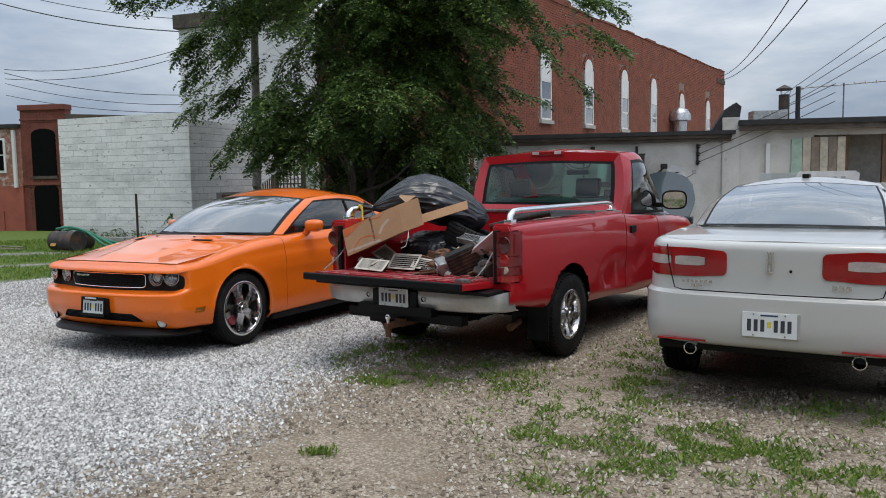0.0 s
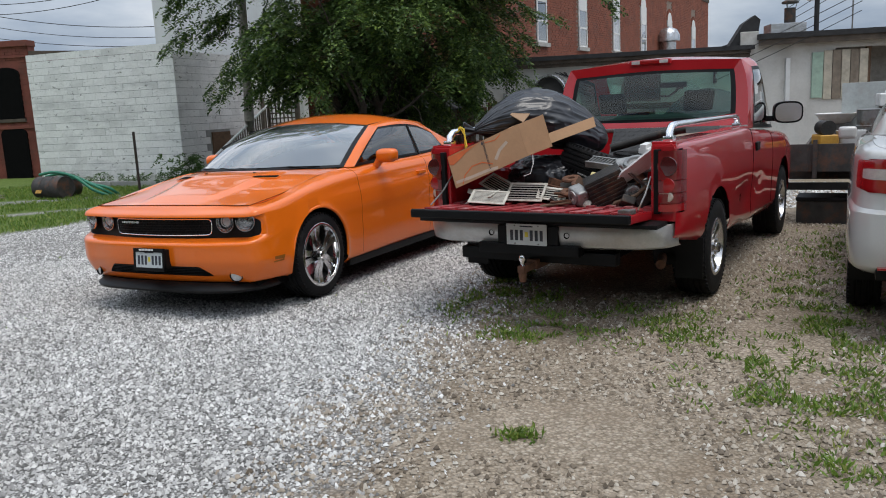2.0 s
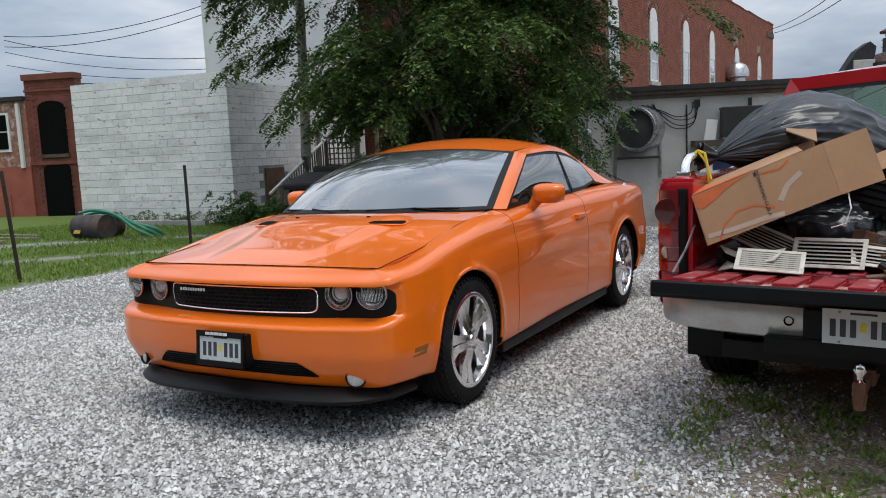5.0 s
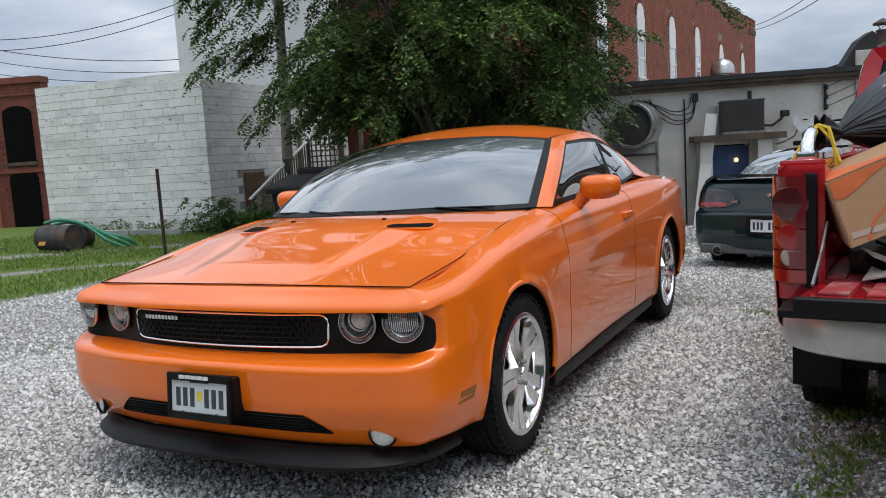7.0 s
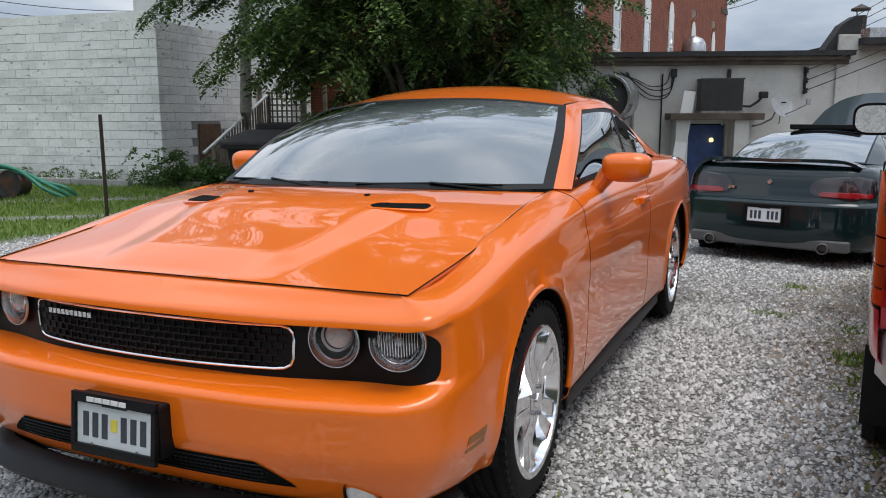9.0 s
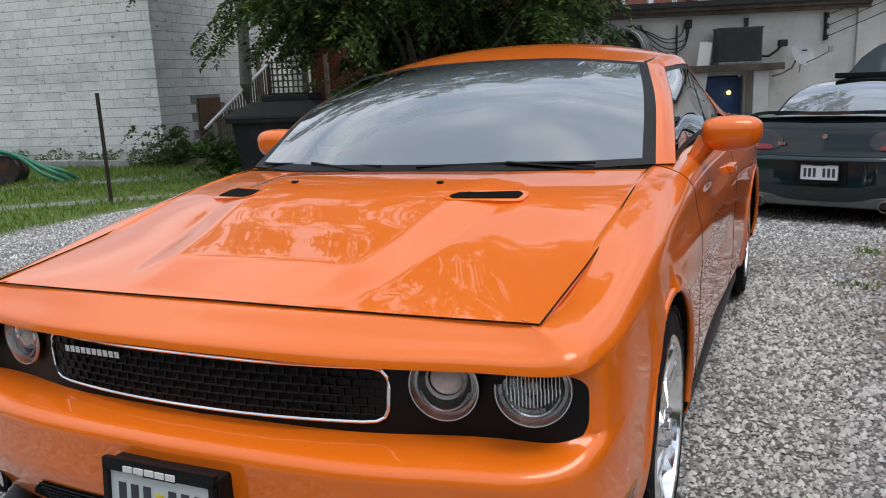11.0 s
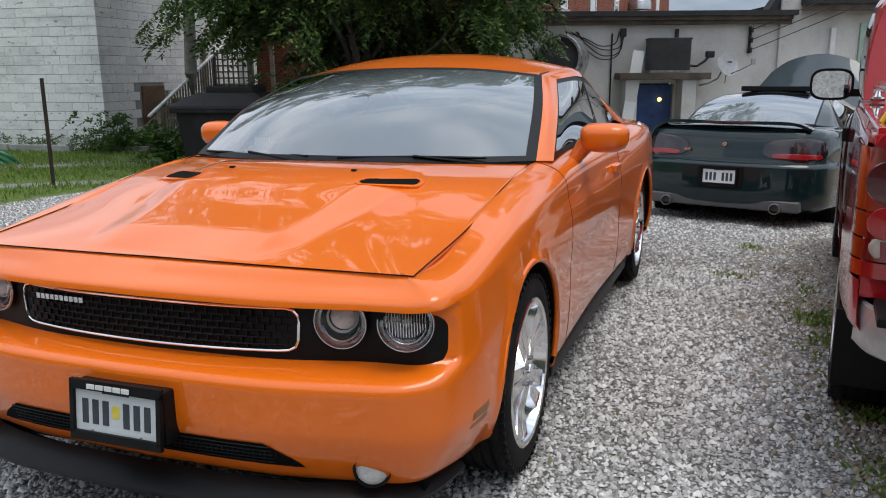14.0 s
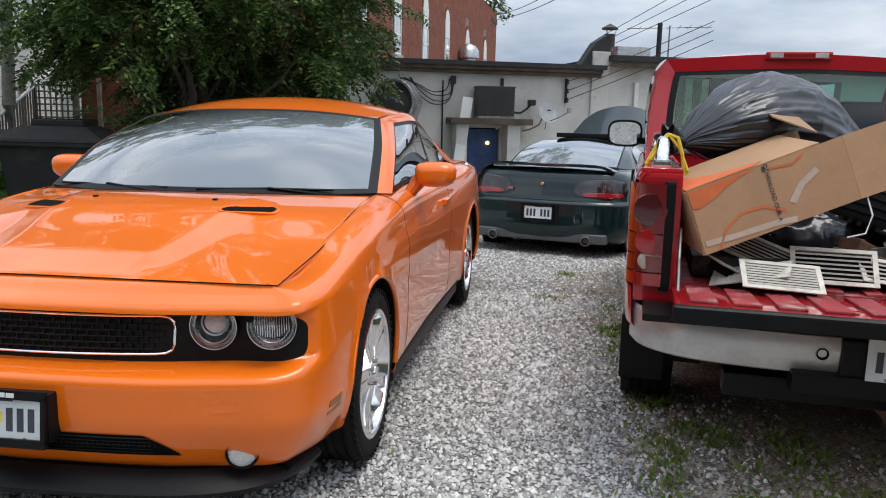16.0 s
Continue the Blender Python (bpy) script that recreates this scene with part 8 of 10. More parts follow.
def stones(name, n, x0, x1, y0, y1, keep, s0, s1, material, label, seed):
    rs = np.random.RandomState(seed)
    pts = []
    while len(pts) < n:
        xy = np.c_[rs.uniform(x0, x1, n), rs.uniform(y0, y1, n)]
        for x, y in xy:
            if keep(x, y, rs):
                near = max(0.0, 1 - math.hypot(x, y - 2) / 14)
                z = ground_z(x, y) + near * 0.022 * (noise.noise((x * 0.8, y * 0.8, 0)) - 0.2) + near * 0.008 * noise.noise((x * 2.7, y * 2.7, 3)) - 0.012
                pts.append((x, y, z))
    p = np.array(pts[:n])
    base = np.array([(1, 0, 0), (0, 1, 0), (-1, 0, 0), (0, -1, 0), (0.28, 0.08, 1.05), (-0.28, -0.08, 0.95)], float)
    v = base[None] * rs.uniform(0.6, 1.25, (n, 6, 1)) + rs.normal(0, 0.10, (n, 6, 3))
    a = rs.uniform(0, 2 * math.pi, n)
    c, s = np.cos(a), np.sin(a)
    v[..., 0] *= rs.uniform(0.7, 1.4, (n, 1))
    x, y = v[..., 0] * c[:, None] - v[..., 1] * s[:, None], v[..., 0] * s[:, None] + v[..., 1] * c[:, None]
    size = s0 + (s1 - s0) * rs.rand(n) ** 2.2
    v = np.stack([x, y, v[..., 2]], -1) * size[:, None, None] + p[:, None] + np.array([0, 0, 1]) * (size * 0.25)[:, None, None]
    tri = np.array([(0, 1, 4), (1, 2, 5), (1, 5, 4), (2, 3, 5), (3, 4, 5), (3, 0, 4)])
    f = (np.arange(n)[:, None, None] * 6 + tri[None]).reshape(-1, 3)
    me = bpy.data.meshes.new(name)
    me.vertices.add(n * 6)
    me.vertices.foreach_set("co", v.ravel())
    me.loops.add(f.size)
    me.loops.foreach_set("vertex_index", f.ravel().astype(np.int32))
    me.polygons.add(len(f))
    me.polygons.foreach_set("loop_start", np.arange(0, f.size, 3, dtype=np.int32))
    me.polygons.foreach_set("loop_total", np.full(len(f), 3, dtype=np.int32))
    me.update()
    me.validate()
    me.materials.append(material)
    return tagged(new(name, me), label, "gravel", kind="stuff")


M_PALESTONE = piecewise("pale_limestone", [(0.0, (0.15, 0.147, 0.142)), (0.20, (0.38, 0.376, 0.366)), (0.58, (0.61, 0.605, 0.59)), (1.0, (0.90, 0.895, 0.875))], 0.9, scale=40, worn=(0.80, 0.79, 0.775))
M_BROWNSTONE = piecewise("brown_gravel_stone", [(0.0, (0.12, 0.095, 0.07)), (0.4, (0.33, 0.275, 0.215)), (0.85, (0.46, 0.41, 0.34)), (1.0, (0.62, 0.59, 0.53))], 0.9, scale=40, worn=(0.84, 0.80, 0.74))
stones("pale_gravel", 188000, -6.4, 3.4, -4.2, 7.5, lambda x, y, rs: x < brown_edge(y) + 0.35 * rs.normal() and not (-0.85 < x < 0.62 and -0.35 < y < 3.8) and (math.hypot(x - 2, y + 3) < 6.5 or rs.rand() < 0.30), 0.0064, 0.0164, M_PALESTONE, "loose pale grey limestone gravel", 21)
stones("far_pale_gravel", 9000, -4, 5.5, 7.5, 17, lambda x, y, rs: True, 0.018, 0.035, M_PALESTONE, "loose pale grey limestone gravel", 22)
stones("brown_gravel", 60000, 1.6, 8.5, -5, 6.5, lambda x, y, rs: not (2.3 < x < 3.6 and y > 0.9) and not (5.2 < x < 6.5 and y > 0.6) and x > brown_edge(y) - 0.25 * abs(rs.normal()) and noise.noise((x * 1.2, y * 1.2, 4.0)) > -0.25 * rs.rand() - 0.1, 0.0055, 0.019, M_BROWNSTONE, "loose brown and tan gravel over dirt", 23)

# ---- load in the pickup's bed (each piece its own thing) ----
M_CARD = surface("cardboard", (0.40, 0.235, 0.125), 0.85, vary=0.12, scale=5, bumps=0.15)
M_CARD_IN = surface("cardboard_inside", (0.34, 0.21, 0.12), 0.9, vary=0.12)
M_ORANGEPRINT = surface("orange_print", (0.60, 0.14, 0.04), 0.8, vary=0.15)
M_BAG = surface("black_polythene", (0.015, 0.016, 0.020), 0.30, vary=0.10, bumps=0.06, spec=0.7)
M_VENT = surface("cream_metal", (0.62, 0.59, 0.51), 0.5, vary=0.2, dirt=(0.30, 0.25, 0.19))
M_TAPE = surface("clear_tape", (0.52, 0.42, 0.33), 0.15, vary=0.1, coat=1.0)
M_CASTIRON = surface("oily_iron", (0.045, 0.042, 0.038), 0.55, 0.5, vary=0.5, bumps=0.5, dirt=(0.13, 0.08, 0.05))
M_CASTALU = surface("cast_aluminium", (0.36, 0.36, 0.35), 0.5, 0.7, vary=0.35, bumps=0.5)
M_TREADPLATE = surface("dark_tread_plate", (0.045, 0.045, 0.045), 0.42, 0.5, vary=0.3)
M_STRAP = surface("yellow_strap", (0.70, 0.48, 0.03), 0.7, vary=0.15)
T = PICKUP_M


def carton():
    a, b, c = Vector((-0.70, -0.06, 0.945)), Vector((0.555, 0.13, 0.235)), Vector((-0.085, 0.03, 0.235))
    d = Vector((-0.10, 0.36, 0.02))
    e = thing("cardboard_box", T, "torn brown cardboard box with orange print lying on scrap", "box")
    def plate(name, o, u, v, mat, th=0.006, label=""):
        n = u.cross(v).normalized() * th
        bm = bmesh.new()
        vs = [bm.verts.new(o + x) for x in (Vector(), u, u + v, v)]
        ws = [bm.verts.new(w.co + n) for w in vs]
        bm.faces.new(vs[::-1])
        bm.faces.new(ws)
        for i in range(4):
            j = (i + 1) % 4
            bm.faces.new((vs[i], vs[j], ws[j], ws[i]))
        return part(name, bm, mat, e, label)
    plate("front_panel", a, b, c, M_CARD)
    plate("back_panel", a + d, b, c, M_CARD_IN)
    plate("bottom_panel", a, b, d, M_CARD)
    plate("top_panel", a + c, b * 0.86, d, M_CARD)
    plate("end_panel", a, c, d, M_CARD)
    plate("end_flap", a + b + c * 0.0, Vector((0.16, 0.16, 0.02)) * 0.2 + b * 0.25, c, M_CARD, label="bent end flap")
    plate("raised_flap", a + b + c + d * 0.5, Vector((-0.16, 0.10, 0.06)), d * 0.7 + Vector((0.02, 0, 0.06)), M_CARD_IN)
    plate("long_flap", a + b + Vector((-0.04, 0.05, 0.02)), Vector((0.36, 0.50, 0.16)), Vector((-0.03, 0.03, 0.075)), M_CARD)
    n = b.cross(c).normalized()
    off = -n * 0.002 if n.y > 0 else n * 0.008
    def on(u, v):
        return a + b * u + c * v + off
    def band(name, pts, w, mat):
        bm = bmesh.new()
        rows = []
        for i, (u, v) in enumerate(pts):
            p, q = pts[max(0, i - 1)], pts[min(len(pts) - 1, i + 1)]
            du, dv = q[0] - p[0], (q[1] - p[1]) * 0.45
            L = math.hypot(du, dv) + 1e-6
            rows.append([on(u - dv / L * w, v + du / L * w / 0.45), on(u + dv / L * w, v - du / L * w / 0.45)])
        grid_mesh(bm, rows)
        part(name, bm, mat, e)
    def wedge(name, o, u, v, outline):
        bm = bmesh.new()
        nn = u.cross(v).normalized()
        nn = nn if nn.z > 0 and abs(nn.z) > abs(nn.y) or nn.y < 0 and abs(nn.y) >= abs(nn.z) else -nn
        bm.faces.new([bm.verts.new(o + u * p + v * q + nn * 0.0085) for p, q in outline])
        part(name, bm, M_ORANGEPRINT, e)
    wedge("print_wedge", a, b, c, [(0.002, 0.995), (0.002, 0.74), (0.05, 0.70), (0.14, 0.77), (0.24, 0.88), (0.34, 0.955), (0.45, 0.995)])
    wedge("print_wedge", a + c, b, d, [(0.002, 0.01), (0.44, 0.01), (0.52, 0.10), (0.40, 0.16), (0.22, 0.30), (0.10, 0.50), (0.002, 0.62)])
    band("print_line", [(0.10, 0.02), (0.16, 0.26), (0.28, 0.42), (0.42, 0.40), (0.55, 0.22)], 0.008, M_ORANGEPRINT)
    band("print_line", [(0.52, 0.92), (0.66, 0.86), (0.74, 0.95)], 0.008, M_ORANGEPRINT)
    band("tape", [(0.02, 0.16), (0.22, 0.12), (0.46, 0.10), (0.60, 0.05)], 0.02, M_TAPE)
    band("tape", [(0.60, 0.30), (0.68, 0.52), (0.80, 0.66)], 0.022, M_TAPE)
    # printed words run down the panel
    x, y = -c.normalized(), b.normalized()
    z = x.cross(y)
    m = Matrix((x, y, z)).transposed().to_4x4()
    m.translation = on(0.50, 0.55)
    text("printed_words", "DOWNLOAD OUR A", 0.024, m, M_INK, e, 0.0006)
    band("print_mark", [(0.485, 0.98), (0.485, 0.90)], 0.010, M_INK)


carton()


def bag(name, centre, size, seed, label, lean=0.0):
    """A stuffed bin bag: a lumpy, creased sack."""
    bm = bmesh.new()
    bmesh.ops.create_icosphere(bm, subdivisions=6, radius=1.0)
    for v in bm.verts:
        p = v.co.copy()
        lump = 0.16 * noise.noise(p * 1.6 + Vector((seed, 0, 0)))
        fold = Vector((p.x * 4.2, p.y * 4.2, p.z * 1.6 + 0.8 * noise.noise(p * 1.3))) + Vector((0, seed, 0))
        crease = 0.10 * abs(noise.noise(fold)) ** 0.6 + 0.055 * abs(noise.noise(fold * 2.1)) ** 0.6 + 0.030 * abs(noise.noise(fold * 4.3 + Vector((seed, 0, 2)))) ** 0.6
        q = p * (1 + lump - crease)
        if q.z < -0.4:
            q.z = -0.4 + (q.z + 0.4) * 0.35
        q = Vector((math.copysign(abs(q.x) ** 0.85, q.x) * size[0], math.copysign(abs(q.y) ** 0.9, q.y) * size[1], q.z * size[2]))
        q.z += lean * q.x
        v.co = q
    e = thing(name, T @ Matrix.Translation(centre), label, "bag")
    part("sack", bm, M_BAG, e, smooth=70)
    return e




def tied_bag():
    """A full sack lying across the load, its gathered neck tied to the rail; creases run out from the neck."""
    e = thing("bin_bag", T, "stuffed black bin bag tied to the rail by its neck", "bag")
    a, b = np.array((-0.80, 0.42, 1.36)), np.array((0.08, 1.15, 1.24))
    axis = unit(b - a)
    side = unit(np.cross(axis, (0, 0, 1.0)))
    up = np.cross(side, axis)
    rows = []
    for t in np.linspace(0, 1, 150):
        r = pchip((0, 0.05, 0.14, 0.32, 0.55, 0.80, 0.95, 1.0), (0.030, 0.080, 0.17, 0.260, 0.280, 0.230, 0.12, 0.01), t)
        c = a + (b - a) * t + np.array((0, 0, 0.13 * math.sin(math.pi * min(1, t * 1.15)) ** 0.8))
        row = []
        for k in range(181):
            th = 2 * math.pi * (k % 180) / 180
            u, w = math.cos(th), math.sin(th)
            near = math.exp(-5.5 * t)
            pleat = abs(noise.noise((u * 5.5, w * 5.5, t * 1.3 + 4))) ** 0.6
            fine = abs(noise.noise((u * 11, w * 11, t * 2.4 + 9))) ** 0.7
            cross = abs(noise.noise((u * 2.2 + 7, w * 2.2, t * 9))) ** 0.7
            lump = noise.noise((u * 1.1, w * 1.1 + 3, t * 3.2))
            skew = abs(noise.noise((u * 3.1 + 2.2 * t, w * 3.1 - 1.5 * t, t * 4.5 + 2))) ** 0.6
            q = r * (1 + 0.13 * lump - (0.015 + 0.20 * near) * pleat - (0.010 + 0.10 * near) * fine - 0.05 * cross - 0.07 * skew)
            p = c + (side * u * 1.05 + up * w * (0.92 if w > 0 else 0.80)) * q
            row.append(tuple(p))
        rows.append(row)
    bm = bmesh.new()
    grid_mesh(bm, rows)
    bmesh.ops.remove_doubles(bm, verts=bm.verts, dist=1e-5)
    part("sack", bm, M_BAG, e, smooth=70)
    frill = []
    for t in np.linspace(0, 1, 8):
        frill.append([tuple(a - axis * 0.09 * t + (side * math.cos(th) + up * math.sin(th)) * (0.030 + 0.035 * t * (1 + 0.5 * math.sin(7 * th)))) for th in np.linspace(0, 2 * math.pi, 57)])
    bm = bmesh.new()
    grid_mesh(bm, frill)
    part("tied_neck", bm, M_BAG, e, "gathered frill of the bag's neck", smooth=70)


tied_bag()
bag("bin_bag", (-0.30, 0.85, 0.94), (0.44, 0.34, 0.20), 8.0, "slack black bin bag under the tyre")


def loose_tyre(m, R, W, rim, label):
    e = thing("loose_tyre", T @ m, label, "tyre")
    part("tread", tyre_mesh(R, W, rim), M_RUBBER, e, smooth=35)
    bm = lathe(bmesh.new(), [(-W * 0.42, rim - 0.002), (-W * 0.2, rim - 0.05), (W * 0.2, rim - 0.05), (W * 0.42, rim - 0.002)], "x", 40)
    part("inner_wall", bm, M_DARK, e)


loose_tyre(pose(0.12, 0.92, 1.02, 0, -68, 28), 0.36, 0.22, 0.22, "big worn black tyre lying tilted in scrap")
loose_tyre(pose(0.34, 1.55, 0.98, 0, -86, 10), 0.35, 0.21, 0.21, "worn black tyre lying flat in the bed")


def floor_vent(m, w, d, slats, label="cream steel floor register with louvres"):
    e = thing("floor_register", T @ m, label, "vent", "floor registers on the tailgate")
    bm = bmesh.new()
    for a in ((-w / 2, w / 2, -d / 2, -d / 2 + 0.018), (-w / 2, w / 2, d / 2 - 0.018, d / 2), (-w / 2, -w / 2 + 0.02, -d / 2 + 0.018, d / 2 - 0.018), (w / 2 - 0.02, w / 2, -d / 2 + 0.018, d / 2 - 0.018)):
        box(bm, a[0], a[1], a[2], a[3], 0, 0.006, 0.001)
    part("frame", bm, M_VENT, e)
    # near-black core: the shade between the louvres put into colour
    part("duct_box", boxed(-w / 2 + 0.022, w / 2 - 0.022, -d / 2 + 0.02, d / 2 - 0.02, -0.035, -0.004), M_DARK, e)
    for k in range(slats):
        y = -d / 2 + 0.02 + (k + 0.5) * (d - 0.04) / slats
        s = part("louvre", boxed(-w / 2 + 0.02, w / 2 - 0.02, -0.0035, 0.0035, -0.0015, 0.0015), M_VENT, e)
        s.matrix_local = pose(0, y, 0.003, 32, 0, 0)


floor_vent(pose(-0.42, -0.06, 0.88, 34, 3, 6), 0.30, 0.15, 8)
floor_vent(pose(-0.52, 0.02, 0.87, 20, -14, -18), 0.30, 0.13, 6, "bent cream steel floor register leaning on others")
floor_vent(pose(-0.20, 0.13, 0.90, 48, 0, -2), 0.32, 0.17, 6)
floor_vent(pose(-0.48, 0.24, 0.93, 30, 18, -22), 0.36, 0.16, 6, "dusty cream floor register half buried in scrap")
floor_vent(pose(-0.56, 0.10, 0.86, 10, 25, 30), 0.26, 0.12, 9, "slotted cream register on edge under the box")
floor_vent(pose(0.00, 0.16, 0.885, 40, 8, 14), 0.22, 0.13, 4, "small rusty-edged floor register in scrap")


def simple(name, bm, m, mat, label, cat, smooth=False):
    e = thing(name, T @ m, label, cat)
    part("body", bm, mat, e, smooth=smooth)
    return e


# rusty slats and boards
rnd = random.Random(17)
for k in range(9):
    bm = boxed(-0.15, 0.15, -0.02, 0.02, 0, 0.012, 0.003)
    simple("scrap_iron", bm, pose(0.08 + rnd.uniform(-0.12, 0.18), 0.03 + 0.03 * k + rnd.uniform(-0.02, 0.03), 0.825 + 0.012 * k, rnd.uniform(-8, 8), rnd.uniform(-14, 10), rnd.uniform(-25, 25)), M_RUST if k % 3 else M_BROWNWOOD, "rusty brown iron slat in the scrap heap", "scrap")
for i, (x, y, z, r) in enumerate(((0.10, 0.30, 0.985, 0.075), (0.15, 0.14, 0.90, 0.07), (0.20, 0.22, 0.95, 0.065))):
    bm = lathe(bmesh.new(), [(0, r * 0.35), (0.012, r * 0.4), (0.014, r * 0.9), (0.004, r), (-0.006, r * 0.95), (-0.008, r * 0.35)], "z", 24)
    simple("stove_burner", bm, pose(x, y, z, 12, 8 * i, 0), M_RUST, "round rusty burner plate on scrap", "scrap", 50)

# oily cast-iron motor with fan wheel
mo = thing("scrap_motor", T @ pose(0.42, 0.20, 0.93, 10, -24, 22), "dark oily iron machine casing with a small pulley", "scrap")
part("casing", boxed(-0.14, 0.14, -0.10, 0.10, -0.11, 0.12, 0.018), M_CASTIRON, mo)
for k in range(7):
    part("cooling_fin", boxed(-0.13, 0.13, -0.112, -0.098, -0.10 + k * 0.03, -0.09 + k * 0.03, 0.002), M_CASTIRON, mo)
pl = part("pulley", lathe(bmesh.new(), [(-0.02, 0.012), (-0.02, 0.05), (-0.008, 0.058), (0.008, 0.058), (0.02, 0.05), (0.02, 0.012)], "y", 24), M_CASTALU, mo, smooth=40)
pl.matrix_local = pose(0.15, -0.12, -0.08)
sp = bmesh.new()
for k in range(5):
    box(sp, -0.004, 0.004, -0.02, 0.02, 0.0, 0.05, 0, Matrix.Translation((0.15, -0.125, -0.08)) @ Matrix.Rotation(2 * math.pi * k / 5, 4, "Y"))
part("pulley_spokes", sp, M_CASTALU, mo)
gb = thing("scrap_gearbox", T @ pose(0.25, 0.08, 0.89, 15, 20, -30), "grey cast aluminium housing in scrap", "scrap")
part("housing", boxed(-0.07, 0.07, -0.05, 0.05, -0.05, 0.06, 0.02, seg=3), M_CASTALU, gb, smooth=50)
part("flange", lathe(bmesh.new(), [(-0.06, 0.03), (-0.06, 0.05), (-0.05, 0.05), (-0.05, 0.03)], "y", 20), M_CASTALU, gb)
# grey radiator-like casting, white panel, plastic tray, foam, diamond plate
ra = thing("scrap_casting", T @ pose(0.55, 0.45, 1.08, 25, -8, 14), "grey dished metal pan in scrap", "scrap")
part("pan", boxed(-0.15, 0.15, -0.11, 0.11, -0.02, 0.02, 0.018, seg=3), M_CASTALU, ra, smooth=50)
part("pan_ring", lathe(bmesh.new(), [(0.02, 0.05), (0.035, 0.06), (0.035, 0.085), (0.02, 0.095)], "z", 24), M_STEEL, ra, smooth=50)
gr = thing("plastic_grating", T @ pose(0.32, 0.50, 1.06, 18, 6, -12), "grey slotted plastic grating on scrap", "scrap")
bm = bmesh.new()
box(bm, -0.17, 0.17, -0.06, -0.045, 0, 0.05, 0.004)
box(bm, -0.17, 0.17, 0.045, 0.06, 0, 0.05, 0.004)
for k in range(12):
    x = -0.16 + k * 0.029
    box(bm, x, x + 0.008, -0.046, 0.046, 0.01, 0.045)
part("grating", bm, M_CASTALU, gr)
wp = thing("appliance_door", T @ pose(0.66, 0.16, 1.08, 58, -34, 6), "white enamelled appliance panel leaning out of the bed", "panel")
bm = prism(bmesh.new(), [(-0.17, -0.07), (0.15, -0.09), (0.19, -0.05), (0.20, 0.06), (0.17, 0.09), (-0.10, 0.06), (-0.17, 0.02)], 0.014)
part("sheet", bm, M_WHITE, wp)
wt_ = thing("white_tray", T @ pose(0.66, 0.62, 1.165, 8, 6, -8), "white foam packing piece on scrap", "scrap")
bm = boxed(-0.13, 0.13, -0.05, 0.05, -0.02, 0.02, 0.006)
box(bm, -0.12, -0.07, -0.05, 0.05, 0.018, 0.05, 0.006)
box(bm, -0.02, 0.02, -0.05, 0.05, 0.018, 0.04, 0.006)
part("foam", bm, M_WHITE, wt_)
simple("foam_lump", boxed(-0.05, 0.05, -0.04, 0.04, 0, 0.07, 0.02, seg=3), pose(0.28, 0.33, 0.955, 10, 14, 20), surface("yellow_foam", (0.62, 0.52, 0.24), 0.9, vary=0.2, bumps=0.5), "yellow foam lump in scrap", "scrap", 50)
simple("crowbar", tube(bmesh.new(), [(-0.14, 0, 0), (0.14, 0.0, 0.0)], 0.011, 8), pose(0.62, 0.18, 1.02, 0, 38, 50), M_STEEL, "short steel bar across the scrap", "scrap")
dp = thing("tread_plate", T @ pose(0.30, 1.95, 1.12, 48, 0, 4), "dark steel diamond tread plate against the cab", "metal sheet")
part("sheet", boxed(-0.48, 0.48, -0.22, 0.22, 0, 0.006), M_TREADPLATE, dp)
bm = bmesh.new()
for i in range(22):
    for j in range(9):
        x, y = -0.46 + i * 0.043, -0.20 + j * 0.048
        box(bm, x - 0.014, x + 0.014, y - 0.004, y + 0.004, 0.006, 0.010, 0, Matrix.Translation((x, y, 0)) @ Matrix.Rotation(radians(45 if (i + j) % 2 else -45), 4, "Z") @ Matrix.Translation((-x, -y, 0)))
tagged(part("treads", bm, M_TREADPLATE, dp), kind="stuff")
simple("chain_roll", tube(bmesh.new(), [(-0.30, 0, 0), (-0.1, 0.02, 0.05), (0.12, -0.02, 0.11), (0.30, 0, 0.14)], 0.035, 10), pose(0.40, 1.20, 1.16, 0, 0, 14), M_CASTIRON, "dark corrugated hose across the bed", "hose", 50)
simple("grey_board", boxed(-0.30, 0.30, -0.09, 0.09, 0, 0.02, 0.004), pose(0.58, 1.55, 1.22, 4, -4, -6), M_WOOD, "weathered grey board on the bed load", "board")
